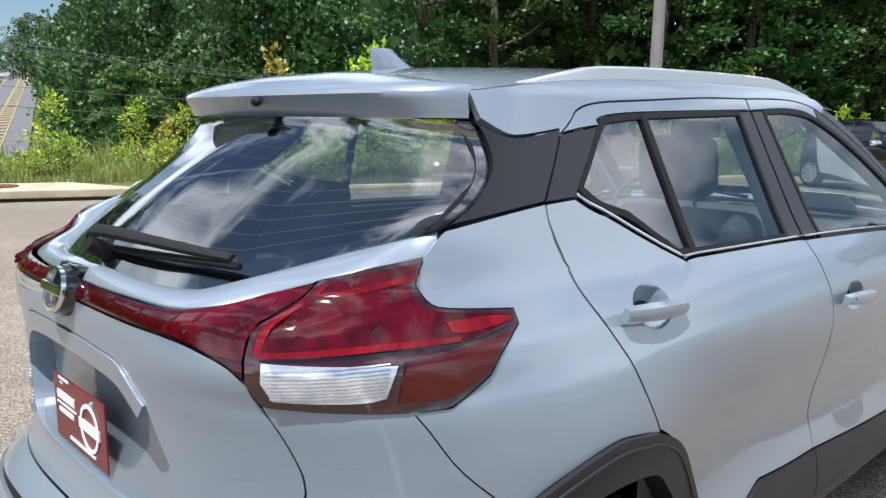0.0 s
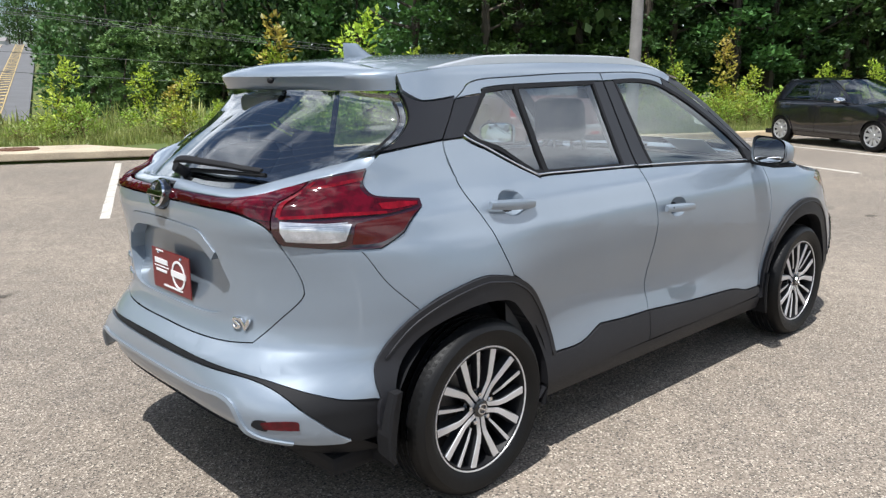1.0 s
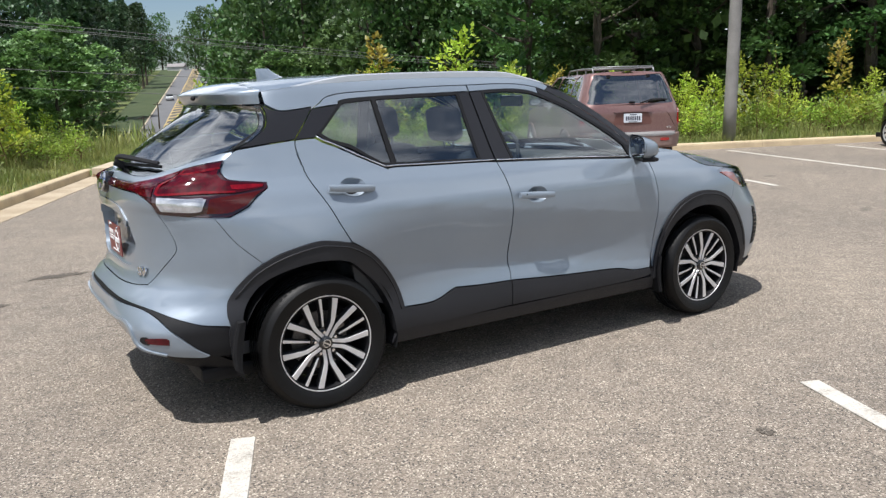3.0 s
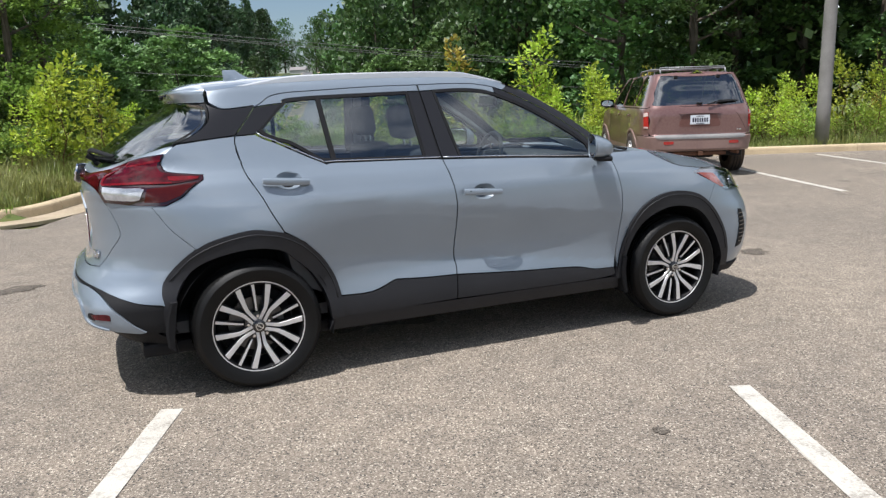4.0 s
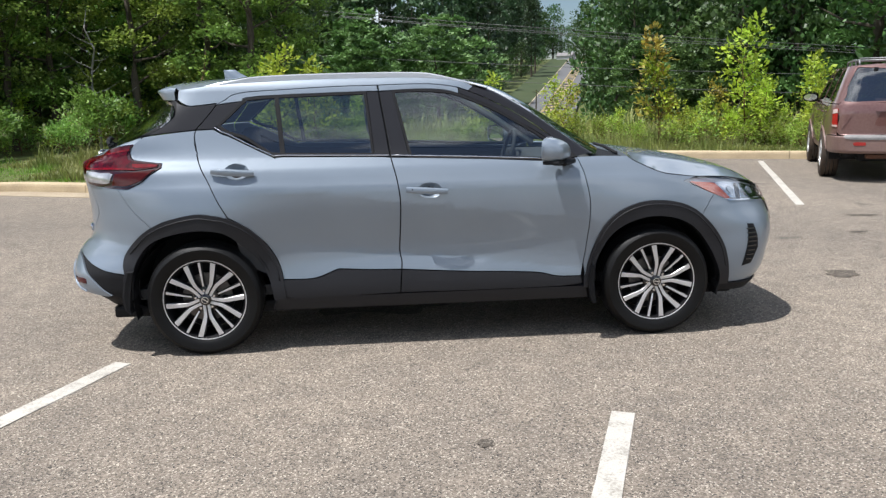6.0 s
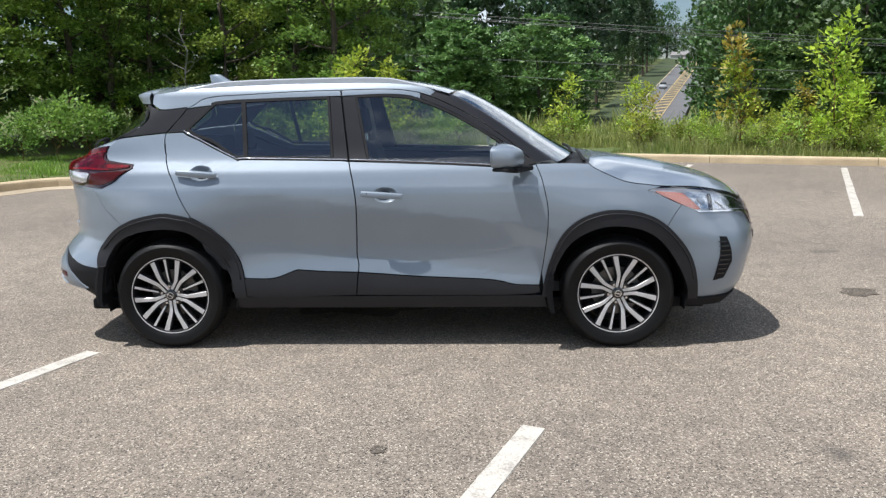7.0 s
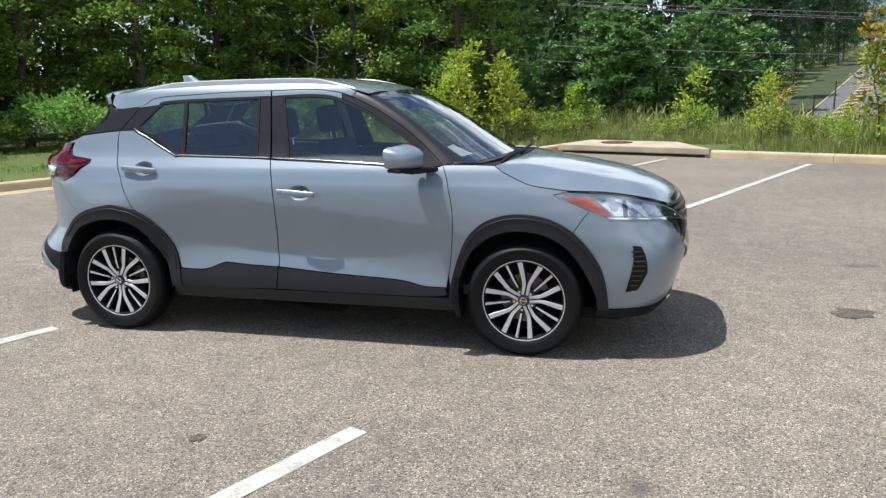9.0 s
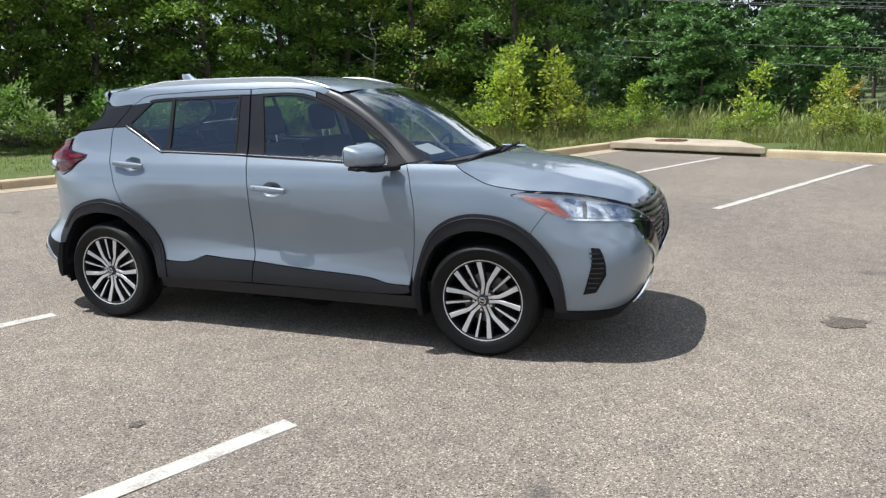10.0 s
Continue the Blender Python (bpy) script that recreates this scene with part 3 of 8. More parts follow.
def trunk_mesh(name, seed, height, r0, limbs, spread, base, mat, lean=0.25):
    rng = random.Random(seed)
    verts, faces = [], []

    def add(v, f):
        k = len(verts)
        verts.extend(v)
        faces.extend([tuple(i + k for i in q) for q in f])

    stem = [Vector((0, 0, -0.4))]
    for k in range(1, 8):
        stem.append(Vector((rng.uniform(-lean, lean) * k / 5, rng.uniform(-lean, lean) * k / 5, height * 0.92 * k / 7)))
    add(*tube(stem, r0, 8, [r0 * (1.25 - 1.05 * k / 7) for k in range(8)]))
    for k in range(limbs):
        t = 0.25 + 0.65 * (k + rng.random() * 0.6) / limbs
        p = stem[int(t * 7)].lerp(stem[min(7, int(t * 7) + 1)], t * 7 - int(t * 7))
        if p.z < base * 0.7:
            continue
        ang = rng.uniform(0, 6.283)
        reach = spread * (1.0 - 0.5 * t) * rng.uniform(0.6, 1.0)
        q = p + Vector((math.cos(ang) * reach, math.sin(ang) * reach, reach * rng.uniform(0.25, 0.7)))
        m = p.lerp(q, 0.5) + Vector((0, 0, -0.08 * reach))
        rr = r0 * 0.42 * (1 - t * 0.6)
        add(*tube([p, m, q], rr, 5, [rr, rr * 0.65, rr * 0.2]))
    me = bpy.data.meshes.new(name)
    me.from_pydata(verts, [], faces)
    me.materials.append(mat)
    me.update()
    return me


def sapling_meshes(name, seed, height, branches, reach, leaf, mat, per=12, top=1.0):
    """A young tree: a thin stem, side shoots and loose bunches of broad leaves towards their ends."""
    rng = random.Random(seed)
    g = np.random.default_rng(seed)
    verts, faces, pts, nor = [], [], [], []

    def add(v, f):
        k = len(verts)
        verts.extend(v)
        faces.extend([tuple(i + k for i in q) for q in f])

    stem = [Vector((rng.uniform(-0.05, 0.05) * k, rng.uniform(-0.05, 0.05) * k, height * k / 6 - (0.1 if k == 0 else 0))) for k in range(7)]
    add(*tube(stem, 0.014, 5, [0.017 - 0.002 * k for k in range(7)]))

    def bunch(p, out, r, n):
        off = g.normal(size=(n, 3)) * r
        pts.append(np.array(p)[None] + off * np.array([1, 1, 0.7]))
        nor.append(off / (r + 1e-6) * 0.6 + np.array(out)[None] * 0.7 + np.array([0, 0, -0.15]) + g.normal(size=(n, 3)) * 0.25)

    for k in range(branches):
        t = 0.16 + 0.78 * (k + rng.random() * 0.5) / branches
        i = min(5, int(t * 6))
        p = stem[i].lerp(stem[i + 1], t * 6 - i)
        ang = k * 2.4 + rng.uniform(-0.5, 0.5)
        r = reach * (1.12 - 0.8 * t) * rng.uniform(0.65, 1.1)
        q = p + Vector((math.cos(ang) * r, math.sin(ang) * r, r * rng.uniform(0.3, 0.9)))
        add(*tube([p, p.lerp(q, 0.5) + Vector((0, 0, -0.03)), q], 0.006, 4, [0.008, 0.006, 0.003]))
        out = (math.cos(ang), math.sin(ang), 0.1)
        for u in (0.5, 0.8, 1.0):
            bunch(p.lerp(q, u), out, 0.09 + 0.05 * r, max(3, int(per * (0.4 + 0.6 * u) * rng.uniform(0.6, 1.2))))
    for u in (0.86, 0.94, 1.02):
        bunch(stem[5].lerp(stem[6], (u - 0.83) * 6), (0, 0, 0.4), 0.10 * top, int(per * 1.3))
    me = bpy.data.meshes.new(name + "_stem")
    me.from_pydata(verts, [], faces)
    me.materials.append(TWIG)
    me.update()
    v, f = leaves(np.concatenate(pts), np.concatenate(nor), leaf, g, 0.45, 0.35)
    return me, from_arrays(name + "_leaves", v, f, mat)


def tree_kind(label, category, trunk_me, crown_me, name="tree"):
    """A tree of a trunk and a crown, kept as the first of its kind."""
    def plant(place, turn, size, group=""):
        root = thing(name, label, category, Matrix.Translation(place) @ Matrix.Rotation(turn, 4, "Z") @ Matrix.Diagonal((size, size, size * random.uniform(0.9, 1.15), 1)), group)
        t = new("trunk" if category == "tree" else "stem", trunk_me)
        c = new("crown" if category == "tree" else "foliage", crown_me)
        t.parent = c.parent = root
        return root
    return plant


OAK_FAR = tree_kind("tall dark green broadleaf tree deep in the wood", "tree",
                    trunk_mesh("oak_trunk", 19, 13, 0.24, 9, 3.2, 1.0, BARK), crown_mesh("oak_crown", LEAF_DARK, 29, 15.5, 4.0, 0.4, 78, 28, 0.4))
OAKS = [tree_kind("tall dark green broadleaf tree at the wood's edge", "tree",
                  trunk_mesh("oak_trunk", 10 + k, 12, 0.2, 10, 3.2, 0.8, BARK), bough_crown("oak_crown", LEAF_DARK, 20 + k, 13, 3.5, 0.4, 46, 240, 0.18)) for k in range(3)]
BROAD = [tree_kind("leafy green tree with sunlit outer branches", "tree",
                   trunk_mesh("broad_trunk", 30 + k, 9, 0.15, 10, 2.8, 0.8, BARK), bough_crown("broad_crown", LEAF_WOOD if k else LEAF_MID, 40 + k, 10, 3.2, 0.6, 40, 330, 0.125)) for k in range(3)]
PINES = [tree_kind("tall pine with a bare trunk and dark crown", "tree",
                   trunk_mesh("pine_trunk", 50 + k, 24, 0.26, 8, 2.2, 12.0, BARK, 0.12), crown_mesh("pine_crown", LEAF_PINE, 60 + k, 25, 3.4, 7.0, 64, 26, 0.62, 0.7, 0.5)) for k in range(2)]
ROUND = [tree_kind("rounded far green tree on the valley side", "tree",
                   trunk_mesh("round_trunk", 70 + k, 7, 0.2, 5, 2.5, 1.0, BARK), bough_crown("round_crown", LEAF_VALLEY, 80 + k, 9.5, 4.0, 0.2, 36, 210, 0.28, 0.9)) for k in range(2)]
SAPLING = [tree_kind("yellow-green young sapling with broad leaves in the weeds", "sapling", *sapling_meshes("sapling", 90 + k, 2.2, 11 + k % 3, 0.56, 0.1, LEAF_YOUNG, 17), "sapling") for k in range(4)]
RUSSET = [tree_kind("slender sapling with russet and yellow-green leaves", "sapling", *sapling_meshes("russet", 120 + k, 2.3, 12, 0.38, 0.095, LEAF_RED, 14), "sapling") for k in range(2)]
SHRUBS = [tree_kind("sunlit leafy bush at the foot of the wood", "bush", *sapling_meshes("bush", 170 + k, 1.3, 18, 1.0, 0.085, LEAF_WOOD, 40, 1.6), "bush") for k in range(2)]
STALKS = [tree_kind("tall slender pale green weed stalk", "weed stalk", *sapling_meshes("stalk", 131, 2.3, 13, 0.15, 0.06, LEAF_WEED, 4, 0.6), "weed_stalk")]
WEEDS = [tree_kind("low leafy yellow-green weeds behind the kerb", "weeds", *sapling_meshes("weed", 150 + k, 0.75, 9, 0.42, 0.066, LEAF_WEED, 12, 1.3), "weeds") for k in range(3)]


DEAD_TRUNK = trunk_mesh("dead_trunk", 207, 3.9, 0.045, 14, 1.3, 0.8, POLE_WOOD, 0.2)


def scatter_trees():
    rng = random.Random(7)
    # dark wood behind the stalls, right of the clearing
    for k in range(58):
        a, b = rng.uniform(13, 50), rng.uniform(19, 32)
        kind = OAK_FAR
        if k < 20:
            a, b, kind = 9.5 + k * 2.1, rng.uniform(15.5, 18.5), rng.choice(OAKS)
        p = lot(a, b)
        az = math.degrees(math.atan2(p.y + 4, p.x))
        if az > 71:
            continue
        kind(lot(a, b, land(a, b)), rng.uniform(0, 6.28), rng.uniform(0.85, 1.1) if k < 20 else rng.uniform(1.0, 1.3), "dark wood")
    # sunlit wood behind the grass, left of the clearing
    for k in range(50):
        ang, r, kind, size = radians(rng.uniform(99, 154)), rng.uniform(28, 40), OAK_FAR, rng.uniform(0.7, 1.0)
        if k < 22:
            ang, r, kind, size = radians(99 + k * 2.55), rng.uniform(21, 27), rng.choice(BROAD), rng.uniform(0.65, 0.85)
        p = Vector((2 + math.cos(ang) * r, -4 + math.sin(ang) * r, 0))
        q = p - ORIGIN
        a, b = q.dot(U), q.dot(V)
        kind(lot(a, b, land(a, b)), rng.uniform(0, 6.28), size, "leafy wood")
    # undergrowth along the foot of that wood
    for k in range(26):
        ang, r = radians(100 + k * 2.1), rng.uniform(18.5, 22)
        q = Vector((2 + math.cos(ang) * r, -4 + math.sin(ang) * r, 0)) - ORIGIN
        a, b = q.dot(U), q.dot(V)
        rng.choice(SHRUBS)(lot(a, b, land(a, b)), rng.uniform(0, 6.28), rng.uniform(0.5, 0.95), "undergrowth")
    # the valley: rounded trees, with pines on the hill behind
    def plant_far(kinds, az, d, size, group):
        p = Vector((math.cos(radians(az)) * d, math.sin(radians(az)) * d, 0))
        q = p - ORIGIN
        a, b = q.dot(U), q.dot(V)
        rng.choice(kinds)(lot(a, b, land(a, b) - 0.6), rng.uniform(0, 6.28), size, group)

    def plant_beside(kinds, d, s_off, size, group):
        p = far(d, s_off, 0)
        q = p - ORIGIN
        a, b = q.dot(U), q.dot(V)
        rng.choice(kinds)(lot(a, b, land(a, b) - 0.5), rng.uniform(0, 6.28), size, group)

    for k in range(26):
        plant_far(ROUND, 82.6 + 21 * (k + rng.random()) / 26, rng.uniform(66, 112), rng.uniform(0.95, 1.5), "valley trees")
    for k in range(12):
        plant_far(ROUND, 53 + 17 * (k + rng.random()) / 12, rng.uniform(62, 100), rng.uniform(0.85, 1.25), "valley trees")
    for k in range(13):
        plant_far([OAK_FAR], 50.5 + 13.0 * (k + rng.random()) / 13, rng.uniform(72, 95), rng.uniform(1.15, 1.45), "trees beside the clearing")
    for k in range(15):
        plant_far([OAK_FAR], 64.0 + 8.7 * (k + rng.random()) / 15, rng.uniform(85, 125), rng.uniform(1.2, 1.6), "trees beside the clearing")
    for k in range(34):
        plant_far(PINES, 80.5 + 24 * (k + rng.random()) / 34, rng.uniform(135, 185), rng.uniform(0.95, 1.2), "pines on the hill")
    for k in range(20):
        plant_far(PINES, 52 + 19.5 * (k + rng.random()) / 20, rng.uniform(115, 165), rng.uniform(1.15, 1.45), "pines on the hill")
    for k in range(12):
        d = 150 + 20 * k
        edge = -6.0 + 10.6 * (d - 150) / 230.0
        plant_beside([OAK_FAR], d, edge + 15.0 + 1.2 * rng.random(), rng.uniform(0.7, 0.9), "trees beside the far road")
        plant_beside(PINES, d + 10, edge + 19 + 3 * rng.random(), rng.uniform(0.85, 1.05), "pines on the hill")
        plant_beside([OAK_FAR], d, edge - 11.5 - 2 * rng.random(), rng.uniform(0.6, 0.8), "trees beside the far road")
        plant_beside(PINES, d + 10, edge - 14.5 - 4 * rng.random(), rng.uniform(0.85, 1.1), "pines on the hill")
    for k in range(12):
        d = 165 + 14 * k
        plant_beside(PINES, d, -6.0 + 10.6 * (d - 150) / 230.0 - 13 - 9 * rng.random(), rng.uniform(1.0, 1.2), "pines on the hill")
    for k in range(18):
        az = 72.5 + 9.0 * (k + rng.random()) / 18
        plant_far([OAK_FAR], az, rng.uniform(395, 430), rng.uniform(1.05, 1.2) if 75.0 < az < 76.6 else rng.uniform(1.5, 1.8), "trees on the hilltop")
    for k in range(8):
        plant_far(PINES, 77.6 + 4.4 * (k + rng.random()) / 8, rng.uniform(250, 330), rng.uniform(1.0, 1.2), "pines on the hill")
    # saplings in the weeds behind the kerb
    for a, b, s, kind in ((3.4, 8.5, 1.15, 1), (3.45, 8.4, 0.75, 0), (5.3, 8.8, 1.05, 0), (5.5, 9.2, 0.9, 0), (7.0, 9.5, 0.85, 0), (9.5, 9.6, 0.68, 0), (12.7, 8.6, 0.8, 0),
                          (13.7, 8.3, 0.7, 0), (15.4, 8.6, 0.9, 1), (15.2, 8.5, 0.5, 0), (16.4, 8.9, 0.65, 0), (-1.2, 10.5, 0.75, 0), (0.6, 11.0, 0.65, 0), (1.15, 10.2, 0.55, 1), (2.2, 11.5, 0.34, 0)):
        rng.choice(RUSSET if kind else SAPLING)(lot(a, b, land(a, b)), rng.uniform(0, 6.28), s, "saplings")
    rng.choice(STALKS)(lot(-4.04, 1.64, land(-4.04, 1.64)), 0.7, 0.95, "weed stalks")
    rng.choice(STALKS)(lot(12.6, 7.9, land(12.6, 7.9)), 1.7, 0.75, "weed stalks")
    rng.choice(STALKS)(lot(13.2, 8.0, land(13.2, 8.0)), 2.7, 0.85, "weed stalks")

    def before_road(a, b):
        p = lot(a, b)
        return any(lo < math.degrees(math.atan2(p.y - cy, p.x - cx)) < hi for cx, cy, lo, hi in ((-1.75, -3.75, 73.3, 78.8), (2.27, -5.26, 75.0, 79.6), (3.3, -5.0, 75.0, 80.0)))

    for k in range(40):
        a, b = rng.uniform(-4.5, 27), rng.uniform(8.6, 13.0)
        if before_road(a, b):
            continue
        rng.choice(SAPLING + RUSSET[:1])(lot(a, b, land(a, b)), rng.uniform(0, 6.28), rng.uniform(0.35, 0.75), "saplings")
    for k in range(34):
        a, b = -2.2 + 13.5 * (k + rng.random()) / 34, rng.uniform(7.6, 10.2)
        if before_road(a, b) or (-3.4 < a < 1.2 and b < 9.0):
            continue
        rng.choice(SAPLING + RUSSET[:1])(lot(a, b, land(a, b)), rng.uniform(0, 6.28), rng.uniform(0.3, 0.62), "saplings")
    # two leafless dead trees at the wood's edge
    for x, y, size in ((-6.1, 16.1, 1.0), (-1.5, 18.5, 1.1)):
        p = Vector((x, y, 0)) - ORIGIN
        a, b = p.dot(U), p.dot(V)
        root = thing("dead_tree", "leafless grey dead tree at the wood's edge", "tree", Matrix.Translation(lot(a, b, land(a, b))) @ Matrix.Diagonal((size, size, size, 1)), "dead trees")
        new("trunk", DEAD_TRUNK).parent = root
    # leafy weeds between grass and saplings
    for k in range(175):
        a, b = rng.uniform(-5, 27), 7.7 + 4.2 * rng.random() ** 1.3
        if -3.4 < a < 1.2 and b < 9.2:
            continue
        rng.choice(WEEDS)(lot(a, b, land(a, b)), rng.uniform(0, 6.28), rng.uniform(0.5, 0.7) if before_road(a, b) else rng.uniform(0.5, 1.1), "leafy weeds")
    for k in range(40):
        a, b = rng.uniform(-12, -4.0), rng.uniform(3.0, 14)
        rng.choice(WEEDS)(lot(a, b, land(a, b)), rng.uniform(0, 6.28), rng.uniform(0.5, 1.0), "leafy weeds")
    for k in range(18):
        a, b = rng.uniform(-14, -4.5), rng.uniform(5, 15)
        rng.choice(SAPLING)(lot(a, b, land(a, b)), rng.uniform(0, 6.28), rng.uniform(0.5, 0.95), "saplings")


scatter_trees()


def grass_patch(name, n, a0, a1, b0, b1, height, width, seed, mat, label, thin=0.0):
    """Blades of three joints, bent by the wind, each its own island."""
    rng = np.random.default_rng(seed)
    a, b = rng.uniform(a0, a1, n), rng.uniform(b0, b1, n)
    clump = 0.3 + 0.8 * np.clip(np.sin(a * 1.7 + 2 * np.sin(b * 0.9)) * np.cos(b * 1.3 + a * 0.4) + 0.4, 0, 1) * (0.6 + 0.5 * np.sin(a * 5.3 + 3 * np.sin(b * 3.1)))
    h = height * clump * rng.uniform(0.45, 1.15, n)
    z0 = np.array([land(x, y) for x, y in zip(a, b)])
    base = np.array(ORIGIN)[None] + a[:, None] * np.array(U)[None] + b[:, None] * np.array(V)[None]
    base[:, 2] += z0 - 0.02
    ang = rng.uniform(0, 6.283, n)
    side = np.stack([np.cos(ang), np.sin(ang), np.zeros(n)], 1) * (width * rng.uniform(0.6, 1.3, n))[:, None]
    bend = np.stack([-np.sin(ang), np.cos(ang), np.zeros(n)], 1) * (h * rng.uniform(-0.2, 1.0, n))[:, None]
    up = np.zeros((n, 3))
    up[:, 2] = h
    verts = np.stack([base - side, base + side, base + up * 0.6 + bend * 0.35 + side * 0.7, base + up * 0.6 + bend * 0.35 - side * 0.7, base + up + bend], 1).reshape(-1, 3)
    i = np.arange(n) * 5
    faces = np.concatenate([np.stack([i, i + 1, i + 2], 1), np.stack([i, i + 2, i + 3], 1), np.stack([i + 3, i + 2, i + 4], 1)])
    ob = new(name, from_arrays(name, verts, faces, mat))
    return tagged(ob, label, "grass", kind="stuff")


grass_patch("tall_grass", 70000, 0.9, 30, 6.88, 12.5, 0.42, 0.006, 1, GRASS, "tall weedy grass behind the kerb, green and straw-coloured")
grass_patch("tall_grass", 14000, -3.3, 0.9, 8.4, 13, 0.4, 0.006, 6, GRASS, "tall weedy grass behind the storm drain")
grass_patch("tall_grass", 30000, -9, -3.1, 1.8, 14, 0.5, 0.007, 2, GRASS, "tall weedy grass on the bank beside the stalls")
grass_patch("tall_grass", 13000, -6.6, -3.12, 0.0, 2.4, 0.42, 0.006, 8, GRASS, "tall weedy grass inside the kerb corner")
grass_patch("short_grass", 24000, -16, -3.1, -0.1, 3.2, 0.16, 0.006, 3, GRASS_GREEN, "short bright green grass inside the kerb")
grass_patch("short_grass", 16000, -18, -7.3, -10, 0.2, 0.14, 0.007, 4, GRASS_GREEN, "short bright green grass inside the kerb")
grass_patch("far_weeds", 18000, -16, 40, 12.5, 24, 0.8, 0.03, 5, GRASS, "weeds and low growth in front of the wood")


# ---- the grey crossover: one smooth skin, cut into panels ----
class Curve:
    """A smooth curve through few points, without overshoot (monotone cubic)."""

    def __init__(self, *points):
        self.x, self.y = (np.array(c, float) for c in zip(*points))
        h, d = np.diff(self.x), np.diff(self.y) / np.diff(self.x)
        m = np.zeros(len(self.x))
        m[0], m[-1] = d[0], d[-1]
        for k in range(1, len(d)):
            if d[k - 1] * d[k] > 0:
                w1, w2 = 2 * h[k] + h[k - 1], h[k] + 2 * h[k - 1]
                m[k] = (w1 + w2) / (w1 / d[k - 1] + w2 / d[k])
        self.m, self.h = m, h

    def __call__(self, v):
        v = np.clip(np.asarray(v, float), self.x[0], self.x[-1])
        k = np.clip(np.searchsorted(self.x, v) - 1, 0, len(self.h) - 1)
        h = self.h[k]
        t = (v - self.x[k]) / h
        return ((1 + 2 * t) * (1 - t) ** 2 * self.y[k] + t * (1 - t) ** 2 * h * self.m[k]
                + t * t * (3 - 2 * t) * self.y[k + 1] + t * t * (t - 1) * h * self.m[k + 1])


HALF = Curve((0.16, 0.74), (0.24, 0.79), (0.31, 0.815), (0.40, 0.825), (0.455, 0.826), (0.485, 0.825), (0.53, 0.822), (0.60, 0.818), (0.70, 0.82), (0.82, 0.823), (0.90, 0.819), (0.94, 0.813), (0.975, 0.800),
             (1.03, 0.777), (1.075, 0.748), (1.11, 0.725), (1.28, 0.648), (1.45, 0.576), (1.50, 0.553), (1.56, 0.50))
TAIL = Curve((0.16, -0.60), (0.26, -0.68), (0.33, -0.775), (0.40, -0.825), (0.50, -0.835), (0.58, -0.825), (0.61, -0.80), (0.645, -0.762), (0.72, -0.742), (0.90, -0.742), (1.0, -0.748), (1.085, -0.742),
             (1.11, -0.724), (1.132, -0.694), (1.16, -0.665), (1.24, -0.56), (1.35, -0.392), (1.43, -0.274), (1.47, -0.245), (1.56, -0.18))
NOSE = Curve((0.16, 3.28), (0.26, 3.37), (0.34, 3.43), (0.45, 3.462), (0.60, 3.505), (0.75, 3.5), (0.83, 3.465), (0.90, 3.4), (0.96, 3.28), (1.05, 3.1), (1.56, 2.4))
TAIL_N = Curve((0.16, 4.6), (0.45, 4.6), (0.60, 3.3), (0.80, 3.35), (0.96, 3.7), (1.04, 4.2), (1.13, 4.2), (1.24, 6.3), (1.42, 5.6), (1.56, 5.4))
NOSE_N = Curve((0.16, 4.6), (0.40, 4.8), (0.62, 4.1), (0.74, 3.2), (0.80, 2.95), (0.95, 2.8), (1.56, 2.8))
TAIL_X, NOSE_X = 0.25, 2.45
# the shelf below the rear window lies deeper on either side of the middle
SHELF_Z = Curve((0.16, 0.0), (1.088, 0.0), (1.125, 0.06), (1.165, 0.06), (1.25, 0.0), (1.76, 0.0))
SHELF_Y = Curve((0.0, 0.0), (0.12, 0.2), (0.34, 1.0), (0.5, 1.0), (0.6, 0.5), (0.68, 0.0), (1.0, 0.0))
SHELF = 1.0
SWELLS = ((-0.02, 0.72, 0.75, 0.30, 0.03), (2.66, 0.72, 0.62, 0.30, 0.032), (1.3, 0.60, 0.9, 0.17, -0.011))  # x, z, reach in x and z, amount


def even_turn(n, rx, ry):
    """Angles that step evenly along a rounded corner."""
    a = (np.linspace(0, 1, 1201) ** 2.5) * math.pi / 2
    a = np.unique(np.concatenate([a, math.pi / 2 - a]))
    x, y = rx * np.maximum(np.cos(a), 0) ** (2 / n), ry * np.maximum(np.sin(a), 0) ** (2 / n)
    s = np.concatenate([[0], np.cumsum(np.hypot(np.diff(x), np.diff(y)))])
    return s / s[-1], a


TAIL_TURN, NOSE_TURN = even_turn(3.9, 0.95, 0.78), even_turn(3.2, 1.0, 0.82)


def bulge(x, c, r):
    t = np.clip(np.abs(x - c) / r, 0, 1)
    return (1 - t * t) ** 2


def ramp01(v, a, b):
    t = np.clip((np.asarray(v, float) - a) / (b - a), 0, 1)
    return t * t * (3 - 2 * t)


CREASE = 0.036  # how far the doors tuck in below the falling shoulder line


def flank_tuck(x, z):
    """The doors turn inwards below a line that falls from the rear handle to the front wheel, and come out again at the sill."""
    below = np.clip((0.985 - 0.125 * np.asarray(x, float) - z) / 0.30, 0, 1)
    return CREASE * below * ramp01(z, 0.27, 0.53) * ramp01(x, 0.0, 0.42) * (1 - ramp01(x, 2.12, 2.42))


def half_width(x, z):
    w = HALF(z) - flank_tuck(x, z)
    for cx, cz, rx, rz, by in SWELLS:
        w = w + by * bulge(z, cz, rz) * bulge(x, cx, rx)
    return w


